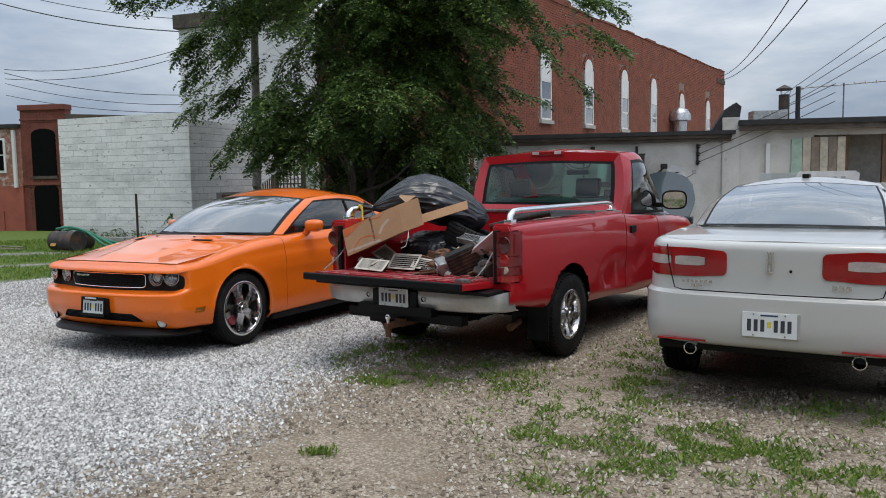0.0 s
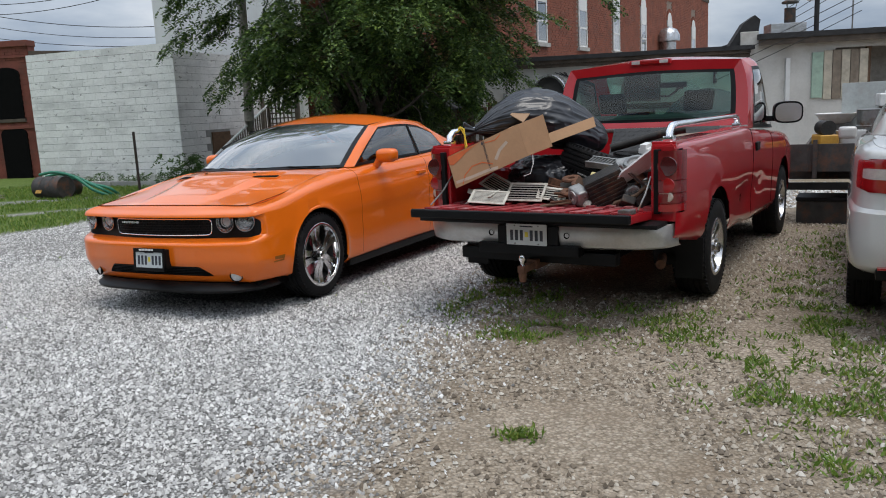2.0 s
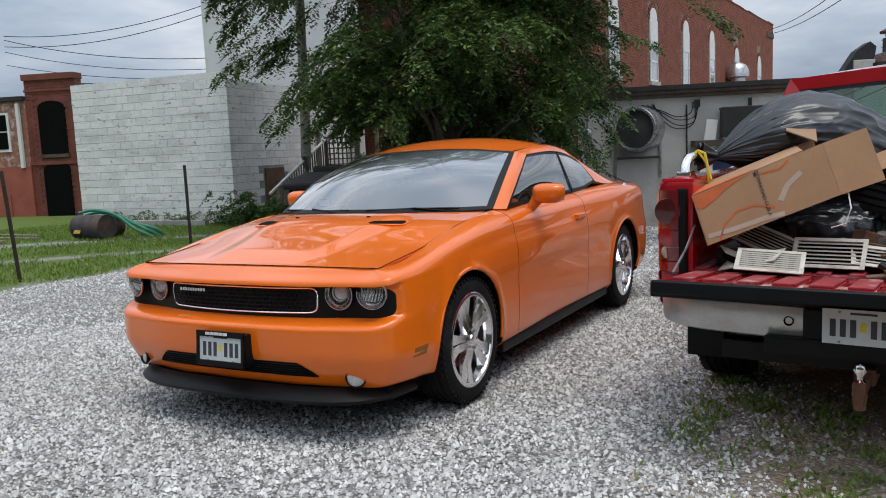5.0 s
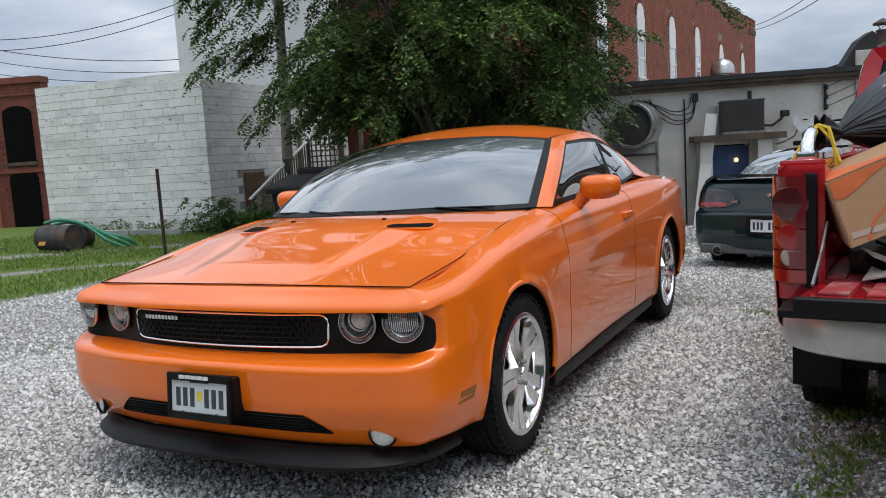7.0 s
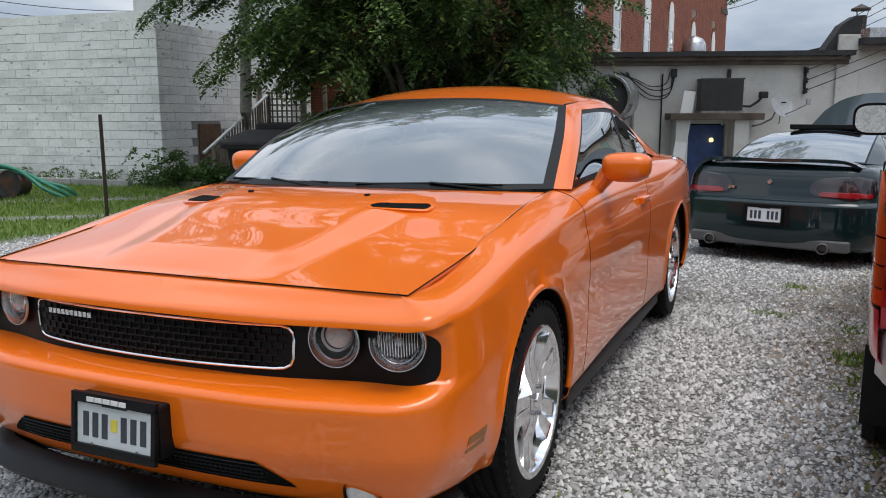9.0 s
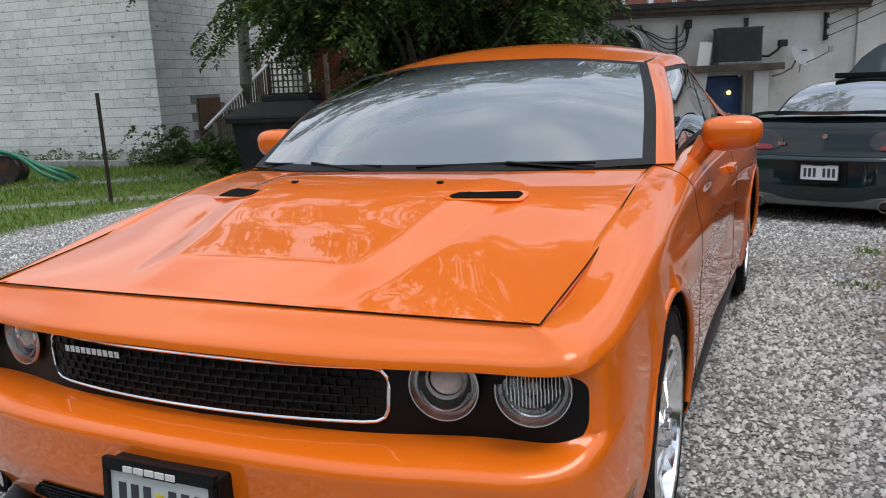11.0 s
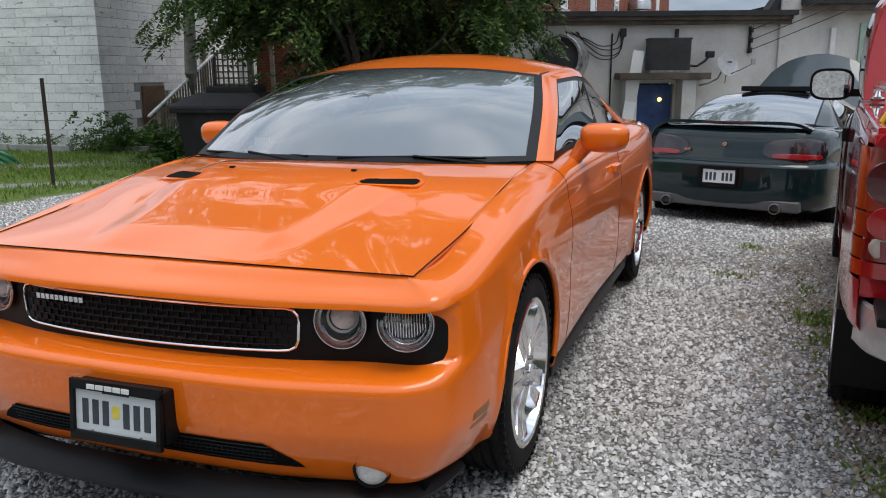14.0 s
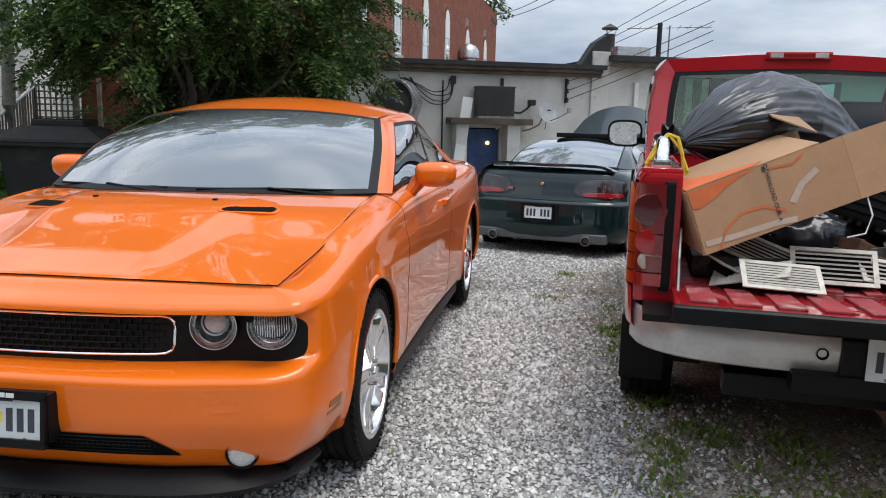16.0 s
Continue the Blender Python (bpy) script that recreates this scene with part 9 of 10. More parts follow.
for k in range(64):
    x, y = rnd.uniform(-0.05, 0.74), rnd.uniform(0.08, 1.3)
    s = rnd.uniform(0.02, 0.085)
    z = 0.83 + 0.16 * min(1, y / 0.5) * rnd.random()
    bm = bmesh.new()
    if k % 4 == 0:
        lathe(bm, [(-s, s * 0.35), (-s, s * 0.6), (s, s * 0.6), (s, s * 0.35)], "x", 14, close=True)
    elif k % 4 == 1:
        prism(bm, [(-s, 0), (s * 1.3, 0), (s * 1.3, 0.008), (-s + 0.008, 0.008), (-s + 0.008, s), (-s, s)], s * 1.6)
    elif k % 4 == 2:
        tube(bm, [(-2 * s, 0, 0), (-s, 0.3 * s, 0.4 * s), (s, -0.2 * s, 0.3 * s), (2.2 * s, 0.4 * s, 0)], 0.008 + 0.08 * s, 7)
    else:
        box(bm, -s, s, -s * 0.6, s * 0.6, -s * 0.35, s * 0.35, s * 0.12)
    simple("scrap_piece", bm, pose(x, y, z, rnd.uniform(-40, 40), rnd.uniform(-40, 40), rnd.uniform(0, 180)), (M_CASTIRON, M_RUST, M_CASTALU, M_CASTIRON, M_BROWNWOOD, M_STEEL, M_VENT)[k % 7], "dark metal scrap piece in the bed", "scrap")
simple("scrap_heap_base", boxed(-0.74, 0.74, 0.0, 1.9, 0, 0.10, 0.04), pose(0, 0.18, FLOOR_Z + 0.01), M_CASTIRON, "dark jumble of scrap filling the bed floor", "scrap")
# yellow strap on the rail
bm = bmesh.new()
tube(bm, [(-0.86, 0.30, 1.40), (-0.82, 0.29, 1.385), (-0.80, 0.27, 1.32), (-0.785, 0.25, 1.22)], 0.008, 6)
tube(bm, [(-0.86, 0.30, 1.40), (-0.81, 0.28, 1.34), (-0.775, 0.25, 1.25), (-0.785, 0.25, 1.22)], 0.007, 6)
tube(bm, [(-0.86, 0.30, 1.40), (-0.90, 0.29, 1.36), (-0.945, 0.27, 1.27)], 0.009, 6)
tube(bm, [(-0.86, 0.30, 1.40), (-0.89, 0.27, 1.35), (-0.93, 0.24, 1.29)], 0.007, 6)
simple("tie_strap", bm, Matrix.Identity(4), M_STRAP, "yellow tie strap knotted round the chrome rail", "strap")
simple("hanging_cord", tube(bmesh.new(), [(-0.12, 0.10, 1.20), (-0.10, 0.06, 1.12), (-0.12, 0.05, 1.05), (-0.18, 0.06, 1.03)], 0.0035, 6), Matrix.Identity(4), M_WHITE, "loose white cord hanging from the box", "cord")

# ---- yard things ----
M_BIN = surface("black_bin_plastic", (0.012, 0.012, 0.013), 0.6, vary=0.3, scale=3, bumps=0.25, dirt=(0.026, 0.025, 0.023), spec=0.3)
M_WHITERAIL = surface("white_rail_paint", (0.70, 0.70, 0.68), 0.6, vary=0.15, dirt=(0.42, 0.38, 0.32))
M_STAIRWOOD = surface("weathered_stair_wood", (0.20, 0.165, 0.13), 0.85, vary=0.35, scale=4, bumps=0.4)
M_HOSE = surface("green_hose", (0.03, 0.22, 0.13), 0.45, vary=0.2)
M_CABLE = surface("black_cable", (0.012, 0.012, 0.013), 0.6, vary=0.2)
M_GALV = surface("galvanised_steel", (0.60, 0.61, 0.62), 0.26, 0.85, vary=0.2, scale=8, dirt=(0.36, 0.34, 0.31))
M_GREYPLASTIC = surface("grey_plastic", (0.33, 0.34, 0.35), 0.55, vary=0.2)
M_YELLOWMETAL = surface("yellow_machine_paint", (0.52, 0.27, 0.03), 0.5, vary=0.3, dirt=(0.12, 0.09, 0.06))
M_TRAILER = surface("rusty_grey_steel", (0.075, 0.070, 0.066), 0.7, 0.3, vary=0.4, scale=5, bumps=0.4, dirt=(0.15, 0.07, 0.04))
M_SHEETGREY = surface("pale_grey_sheet", (0.40, 0.43, 0.42), 0.5, vary=0.2, dirt=(0.30, 0.30, 0.28))
M_ACGREY = surface("air_conditioner_grey", (0.055, 0.053, 0.052), 0.6, vary=0.2)


def item(name, m, label, cat, *pieces):
    """A thing from (part name, mesh, material[, smooth]) pieces."""
    e = thing(name, m, label, cat)
    for p in pieces:
        part(p[0], p[1], p[2], e, smooth=p[3] if len(p) > 3 else False)
    return e


def sag(a, b, drop, n=12):
    a, b = Vector(a), Vector(b)
    return [a.lerp(b, i / n) - Vector((0, 0, 4 * drop * (i / n) * (1 - i / n))) for i in range(n + 1)]


# wooden stairs against the side wall
def stairs():
    e = thing("stairs", pose(-10.2, 10.8, -0.40, 0, 0, 13.1), "weathered grey wooden stairs with a white handrail", "stairs")
    n, run, rise = 9, 0.36, 0.142
    for i in range(n):
        part("tread", boxed(-1.0, 0.0, i * run, i * run + 0.36, (i + 1) * rise - 0.04, (i + 1) * rise, 0.006), M_STAIRWOOD, e)
        part("riser", boxed(-0.98, -0.02, i * run + 0.03, i * run + 0.05, i * rise, (i + 1) * rise - 0.04), M_STAIRWOOD, e)
    for x in (-1.03, 0.0):
        bm = prism(bmesh.new(), [(0, 0), (0.3, 0), (n * run, n * rise - 0.22), (n * run, n * rise + 0.03), (0, 0.17)], 0.03, Matrix.Translation((x + 0.03, 0, 0)) @ Matrix.Rotation(radians(90), 4, "Z"))
        part("stringer", bm, M_STAIRWOOD, e)
    part("newel_post", boxed(-0.04, 0.05, 0.28, 0.37, 0, 1.16, 0.006), M_WOOD, e)
    part("newel_post", boxed(-0.04, 0.05, 3.2, 3.29, 0, 2.4, 0.006), M_STAIRWOOD, e)
    def along(y):
        return 1.0 + 0.393 * y
    bm = boxed(-0.03, 0.04, -2.2, 2.4, -0.022, 0.022, 0.006)
    r = part("handrail", bm, M_WHITERAIL, e, "white painted handrail")
    r.matrix_local = pose(0, 1.9, along(1.9) + 0.06, math.degrees(math.atan(0.393)), 0, 0)
    r2 = part("bottom_rail", boxed(-0.02, 0.03, -1.4, 1.4, -0.02, 0.02, 0.004), M_STAIRWOOD, e)
    r2.matrix_local = pose(0, 1.8, along(1.8) - 0.72, math.degrees(math.atan(0.393)), 0, 0)
    me = None
    for k in range(20):
        y = 0.5 + k * 0.14
        if me is None:
            b = part("baluster", boxed(-0.016, 0.016, -0.016, 0.016, -0.76, 0.03), M_STAIRWOOD, e)
            me = b.data
        else:
            b = new("baluster", me)
            b.parent = e
        b.location = (0.004, y, along(y))
    # landing with a lattice screen
    part("landing", boxed(-1.0, 1.0, 3.24, 4.9, 1.24, 1.30, 0.005), M_STAIRWOOD, e)
    for x, y in ((0.95, 3.3), (0.95, 4.8), (-0.95, 4.8)):
        part("landing_post", boxed(x - 0.05, x + 0.05, y - 0.05, y + 0.05, 0, 2.6, 0.006), M_STAIRWOOD, e)
    for k in range(7):
        part("lattice_slat", boxed(0.08 + k * 0.13, 0.12 + k * 0.13, 3.26, 3.275, 1.40, 2.45), M_STAIRWOOD, e)
    for k in range(7):
        part("lattice_slat", boxed(0.02, 0.92, 3.245, 3.258, 1.45 + k * 0.15, 1.485 + k * 0.15), M_STAIRWOOD, e)
    return e


stairs()
item("bare_tree", pose(-10.55, 12.6, -0.42), "tall bare grey trunk beside the wooden stairs", "trunk",
     ("trunk", tube(bmesh.new(), [(0, 0, 0), (0.02, 0, 0.9), (-0.02, 0.02, 1.9), (0.05, 0, 3.0), (0.08, 0, 4.4), (0.12, 0, 6.2), (0.15, 0, 8.0)], [0.17, 0.145, 0.14, 0.13, 0.125, 0.115, 0.10], 14), surface("grey_bark", (0.34, 0.31, 0.27), 0.95, vary=0.4, scale=9, bumps=0.8), 60))
item("edging_board", pose(-10.9, 10.65, ground_z(-10.9, 10.65) - 0.02, 0, 0, 4), "weathered timber edging at the foot of a planting bed", "board", ("timber", boxed(-0.7, 0.7, -0.05, 0.05, 0, 0.16, 0.01), M_STAIRWOOD))
for x0, x1, y in ((-15.6, -13.5, 9.9), (-13.45, -11.9, 10.12)):
    item("edging_block_row", pose((x0 + x1) / 2, y, ground_z(x0, y) - 0.03, 0, 0, 7), "low grey concrete edging along the wall bed", "kerb", ("kerb", boxed(-(x1 - x0) / 2, (x1 - x0) / 2, -0.08, 0.08, 0, 0.17, 0.015), M_JOINT))

# fence and dark lean-to behind the tree
fe = thing("board_fence", pose(-9.3, 15.2, -0.5, 0, 0, 6), "dark weathered board fence behind the tree", "fence")
rnd = random.Random(31)
for k in range(34):
    x = k * 0.155
    part("fence_board", boxed(x, x + 0.12, 0, 0.025, 0.02, 2.1 + rnd.uniform(-0.10, 0.10)), M_BROWNWOOD if k % 5 else M_STAIRWOOD, fe)
for z in (0.4, 1.6):
    part("fence_rail", boxed(0, 5.3, 0.027, 0.07, z, z + 0.09), M_BROWNWOOD, fe)
sh = thing("lean_to_shed", pose(-4.92, 16.35, -0.85, 0, 0, 19.5), "dark open lean-to shed against the stuccoed wall", "shed")
part("roof", boxed(-3.6, 0.1, -1.3, 0.6, 0, 0.06, 0.01, pose(0, 0, 2.55, 9, 0, 0)), M_TAR, sh)
part("back_wall", boxed(-3.6, 0.0, 0.45, 0.52, 0, 2.6), M_BROWNWOOD, sh)
part("side_wall", boxed(-3.6, -3.54, -1.1, 0.45, 0, 2.4), M_BROWNWOOD, sh)
for x in (-3.45, -1.8, -0.12):
    part("shed_post", boxed(x - 0.05, x + 0.05, -1.15, -1.05, 0, 2.36, 0.006), M_STAIRWOOD, sh)
part("white_post", boxed(-0.02, 0.06, -1.30, -1.22, 0, 3.3, 0.006), M_WHITERAIL, sh, "slim white corner post")


# black wheeled bin
def big_bin():
    e = thing("dumpster", pose(-6.0, 7.9, ground_z(-6, 7.9) - 0.02, 0, 0, 10), "black plastic dumpster with a closed hipped lid", "dumpster")
    w, d, h = 0.76, 0.5, 1.10
    bm = bmesh.new()
    lo, hi = [], []
    for sx, sy in ((-1, -1), (1, -1), (1, 1), (-1, 1)):
        lo.append(bm.verts.new((sx * (w - 0.10), sy * (d - 0.08), 0.12)))
        hi.append(bm.verts.new((sx * w, sy * d, h)))
    bm.faces.new(lo[::-1])
    bm.faces.new(hi)
    for i in range(4):
        bm.faces.new((lo[i], lo[(i + 1) % 4], hi[(i + 1) % 4], hi[i]))
    bmesh.ops.bevel(bm, geom=bm.edges[:], offset=0.03, segments=3, affect="EDGES")
    part("body", bm, M_BIN, e, smooth=40)
    part("rim", boxed(-w - 0.06, w + 0.06, -d - 0.06, d + 0.06, h - 0.05, h + 0.02, 0.02), M_BIN, e)
    bm = bmesh.new()
    rows = []
    for f, z in ((1.06, 0.02), (1.04, 0.06), (0.62, 0.24), (0.58, 0.25)):
        rows.append([bm.verts.new((sx * (w + 0.04) * f, sy * (d + 0.04) * (f if f > 1 else f * 0.9), h + z)) for sx, sy in ((-1, -1), (1, -1), (1, 1), (-1, 1))])
    for q0, q1 in zip(rows, rows[1:]):
        for i in range(4):
            bm.faces.new((q0[i], q0[(i + 1) % 4], q1[(i + 1) % 4], q1[i]))
    bm.faces.new(rows[-1])
    bm.faces.new(rows[0][::-1])
    lid = part("lid", bm, M_BIN, e, "black hipped lid")
    bm = boxed(-0.36, 0.42, -0.24, 0.30, h + 0.24, h + 0.345, 0.03, seg=3)
    part("raised_hatch", bm, M_BIN, lid)
    for k in range(5):
        part("lid_rib", boxed(-0.33 + k * 0.17, -0.30 + k * 0.17, -0.22, 0.28, h + 0.343, h + 0.357, 0.004), M_BIN, lid)
    for sx in (-1, 1):
        part("lifting_pocket", boxed(sx * 0.80 - 0.05, sx * 0.80 + 0.05, -0.2, 0.2, 0.72, 0.92, 0.02), M_BIN, e)
    for sx in (-1, 1):
        for sy in (-1, 1):
            wl_ = part("caster", lathe(bmesh.new(), [(-0.025, 0.02), (-0.025, 0.075), (0.025, 0.075), (0.025, 0.02)], "x", 18, close=True), M_RUBBER, e)
            wl_.location = (sx * 0.52, sy * 0.32, 0.075)
            part("caster_fork", boxed(sx * 0.52 - 0.04, sx * 0.52 + 0.04, sy * 0.32 - 0.02, sy * 0.32 + 0.02, 0.09, 0.14), M_STEEL, e)


big_bin()


# posts
M_POST = surface("dark_rusty_post", (0.055, 0.036, 0.028), 0.85, 0.1, vary=0.5, scale=14, bumps=0.4)


def steel_post(x, y, top, lean, label):
    z = ground_z(x, y) - 0.03
    h = top - z
    e = thing("steel_post", pose(x, y, z, 0, lean, 12), label, "post")
    bm = boxed(-0.028, 0.028, -0.004, 0.004, 0, h, 0.001)
    box(bm, -0.004, 0.004, 0.004, 0.034, 0, h, 0.001)
    part("flange", bm, M_POST, e)
    for k in range(12):
        z = 0.2 + k * (h - 0.3) / 12
        part("stud", boxed(-0.01, 0.01, -0.012, -0.004, z, z + 0.02, 0.002), M_POST, e)


steel_post(-7.17, 5.34, 1.41, 0, "rusty steel fence post standing on the lawn edge")
steel_post(-6.95, 2.2, 1.45, -4.5, "leaning rusty steel fence post on the lawn edge")

# rusty drum with green hoses
dr_ = thing("rusty_drum", pose(-11.45, 6.65, ground_z(-11.45, 6.65) + 0.255, 0, 0, 6) @ Matrix.Scale(0.88, 4), "rusty black steel drum lying on its side", "drum")
part("shell", lathe(bmesh.new(), [(-0.45, 0.27), (-0.45, 0.29), (-0.43, 0.295), (-0.42, 0.285), (-0.16, 0.285), (-0.15, 0.297), (-0.14, 0.285), (0.14, 0.285), (0.15, 0.297), (0.16, 0.285), (0.42, 0.285), (0.43, 0.295), (0.45, 0.29), (0.45, 0.27)], "x", 36), M_TRAILER, dr_, smooth=40)
for s in (-1, 1):
    part("drum_head", lathe(bmesh.new(), [(s * 0.44, 0.28), (s * 0.435, 0.18), (s * 0.44, 0.0005)], "x", 36), M_TRAILER, dr_, smooth=40)
part("orange_label", boxed(-0.30, -0.10, -0.14, 0.02, 0.0, 0.004, 0.001, pose(0, -0.255, 0.0, 62, 0, 0)), M_YELLOWMETAL, dr_, "faded orange label")
item("dark_tank", pose(-12.0, 7.3, ground_z(-12, 7.3) + 0.20, 0, 0, 10), "dark steel tank lying behind the drum", "tank", ("shell", lathe(bmesh.new(), [(-0.5, 0.0005), (-0.48, 0.14), (-0.42, 0.21), (0.42, 0.21), (0.48, 0.14), (0.5, 0.0005)], "x", 28), M_TRAILER, 50))
for k, (dy, h) in enumerate(((0.0, 0.62), (0.16, 0.56), (0.3, 0.48))):
    x0, y0 = -12.05, 7.0 + dy
    g = ground_z(-11.2, 7.2) - 0.03
    pts = [(x0 - 0.3, y0, g + h - 0.06), (x0 + 0.2, y0, g + h), (x0 + 0.8, y0 + 0.05, g + h - 0.10), (x0 + 1.05, y0 + 0.1, g + h * 0.6), (x0 + 1.3 + 0.1 * k, y0 + 0.15, g + 0.2), (x0 + 1.55, y0 + 0.35, g + 0.035)]
    item("garden_hose", None, "thick green hose draped over the drum and down to the lawn", "hose", ("hose", tube(bmesh.new(), [tuple(p) for p in curve_through(pts, 26)], 0.035, 8), M_HOSE, 60))
for k, (x, y, a, l) in enumerate(((-13.9, 6.2, 4, 2.2), (-14.3, 5.7, -3, 2.6), (-13.6, 5.3, 8, 1.8), (-14.8, 6.8, 2, 2.4))):
    item("weathered_board", pose(x, y, ground_z(x, y) - 0.01, 0, 0, a), "weathered dark board lying on the lawn", "board", ("board", boxed(-l / 2, l / 2, -0.08, 0.08, 0, 0.045, 0.006), M_STAIRWOOD))


# ---- on the low building (placed from its wall) ----
LW = LOW.matrix_world.copy()


def on_wall(x, y, z, rx=0, ry=0, rz=0):
    return LW @ pose(x, y, z, rx, ry, rz)


ac = thing("air_conditioner", on_wall(4.66, -0.42, 2.445), "dark grey louvred air conditioner unit on the porch lintel", "air conditioner")
part("case", boxed(-0.48, 0.48, -0.29, 0.30, 0.05, 0.80, 0.02), M_ACGREY, ac)
part("top_cover", boxed(-0.50, 0.50, -0.31, 0.32, 0.78, 0.82, 0.012), M_ACGREY, ac)
part("base", boxed(-0.5, 0.5, -0.30, 0.31, 0.0, 0.05, 0.006), M_STEEL, ac)
for k in range(15):
    part("louvre", boxed(-0.45, 0.45, -0.312, -0.285, 0.09 + k * 0.045, 0.105 + k * 0.045), M_ACGREY, ac)

di = thing("satellite_dish", on_wall(6.05, -0.62, 2.62), "grey satellite dish on a bent arm", "satellite dish")
dish = part("dish", lathe(bmesh.new(), [(-0.02, 0.0005), (-0.016, 0.10), (0.0, 0.20), (0.025, 0.30), (0.030, 0.30), (0.005, 0.20), (-0.008, 0.10), (-0.012, 0.0005)], "z", 32), M_GREYPLASTIC, di, smooth=50)
dish.matrix_local = pose(0, 0, 0, 68, 0, 22)
bars_m = pose(0.04, -0.05, 0.06, -22, 0, 22)
for k in range(5):
    part("lettering_bar", boxed(-0.07 + k * 0.028, -0.05 + k * 0.028, -0.012, -0.002, -0.012, 0.018, 0, bars_m), M_DARK, di)
part("feed_arm", tube(bmesh.new(), [(0.0, 0, -0.25), (0.25, -0.22, -0.12), (0.46, -0.40, 0.02)], 0.014, 8), M_STEEL, di)
part("receiver", boxed(0.42, 0.52, -0.46, -0.38, 0.0, 0.14, 0.02), M_GREYPLASTIC, di)
part("mast", tube(bmesh.new(), [(-0.05, 0.05, 0.0), (-0.08, 0.1, -0.12), (-0.14, 0.2, -0.32), (-0.34, 0.30, -0.44), (-0.55, 0.35, -0.5)], 0.022, 8), M_STEEL, di, smooth=50)
part("brace", tube(bmesh.new(), [(0.0, 0.05, -0.05), (0.12, 0.45, -0.40), (0.14, 0.60, -0.44)], 0.012, 6), M_STEEL, di)

ir = thing("insulator_rack", on_wall(6.75, -0.004, 2.90), "black iron rack with three wire insulators", "insulator")
part("bracket", boxed(-0.03, 0.03, -0.04, 0.0, 0, 0.64, 0.006), M_CABLE, ir)
for z in (0.08, 0.32, 0.56):
    s = part("insulator", lathe(bmesh.new(), [(-0.06, 0.02), (-0.06, 0.05), (-0.02, 0.058), (0.0, 0.035), (0.02, 0.058), (0.06, 0.05), (0.06, 0.02)], "z", 16, close=True), M_CABLE, ir, smooth=40)
    s.location = (0, -0.09, z)
for z in (2.98, 3.22, 3.46):
    item("service_wire", None, "thin black service wire strung from the insulator rack", "wire", ("wire", tube(bmesh.new(), sag(LW @ Vector((6.75, -0.1, z)), LW @ Vector((10.2, -1.4, z + 1.6)), 0.03), 0.010, 5), M_CABLE))
item("wall_conduit", on_wall(7.55, -0.03, 1.9), "thin conduit with a small box up the wall", "conduit", ("pipe", tube(bmesh.new(), [(0, 0, 0), (0, 0, 1.75)], 0.016, 6), M_STEEL), ("junction_box", boxed(-0.05, 0.05, -0.05, 0.02, 1.05, 1.22, 0.01), M_CABLE))
item("wall_drip_hood", on_wall(6.05 - 1.1, -0.05, 3.3), "small black cable clamp on the wall", "clamp", ("clamp", boxed(-0.04, 0.04, -0.03, 0.05, -0.1, 0.2, 0.008), M_CABLE))
bk = thing("cable_bracket", on_wall(5.55, -0.02, 2.50), "black cable mast clamped beside the porch", "bracket")
part("arm", tube(bmesh.new(), [(-0.42, -0.1, 0.12), (-0.1, -0.15, 0.10), (0.08, -0.16, 0.22), (0.20, -0.16, 0.36)], 0.03, 8), M_CABLE, bk, smooth=50)
part("head", boxed(0.10, 0.30, -0.24, -0.08, 0.30, 0.46, 0.04, seg=3), M_CABLE, bk)

# round vent hood
vh = thing("exhaust_hood", on_wall(2.07, 0, 2.80), "big round galvanised exhaust hood on the wall", "vent")
vd = part("drum", lathe(bmesh.new(), [(0.25, 0.60), (0.0, 0.60), (-0.36, 0.60), (-0.42, 0.575), (-0.43, 0.52), (-0.40, 0.50), (-0.30, 0.49)], "y", 44), M_GALV, vh, smooth=40)
vp = part("damper", lathe(bmesh.new(), [(-0.30, 0.49), (-0.36, 0.30), (-0.39, 0.0005)], "y", 44), M_ACGREY, vh, "dark round damper plate", smooth=50)
for piece in (vd, vp):
    piece.matrix_local = pose(0.05, -0.22, 0, 0, 0, -24)
part("hood_leg", boxed(-0.62, -0.56, -0.06, -0.004, -1.3, -0.2), M_STEEL, vh)
part("hood_leg", boxed(0.56, 0.62, -0.06, -0.004, -1.3, -0.2), M_STEEL, vh)
part("vent_tray", boxed(-0.55, 0.55, -0.35, -0.004, -0.78, -0.72, 0.008), M_TRAILER, vh)

# cables, pipes and boxes along the wall
rnd = random.Random(8)
for k in range(4):
    x0, x1 = 3.05 + 0.09 * rnd.random(), 3.66 - 0.14 * rnd.random()
    d = 0.20 + 0.12 * k * rnd.uniform(0.6, 1.2)
    pts = [(x0 - 0.9 + 0.1 * k, -0.05, 3.45), (x0 - 0.35, -0.06, 3.42 - d * 0.8), (x0, -0.07, 3.30 - d), (x1 - 0.1, -0.07, 3.34 - d * 0.9), (x1, -0.05, 3.45)]
    item("cable_loop", LW, "drooping black cable loop fixed to the wall", "cable", ("cable", tube(bmesh.new(), [tuple(p) for p in curve_through(pts, 16)], 0.013, 5), M_CABLE))
item("wall_pipe", on_wall(3.35, -0.04, 0.2), "thin dark pipe running up the wall", "pipe", ("pipe", tube(bmesh.new(), [(0, 0, 0), (0, 0, 3.2)], 0.02, 6), M_CABLE))
item("junction_box", on_wall(3.62, -0.004, 3.32), "small dark junction box under the roof edge", "electrical box", ("box", boxed(-0.07, 0.07, -0.1, 0.0, 0, 0.2, 0.01), M_CABLE))
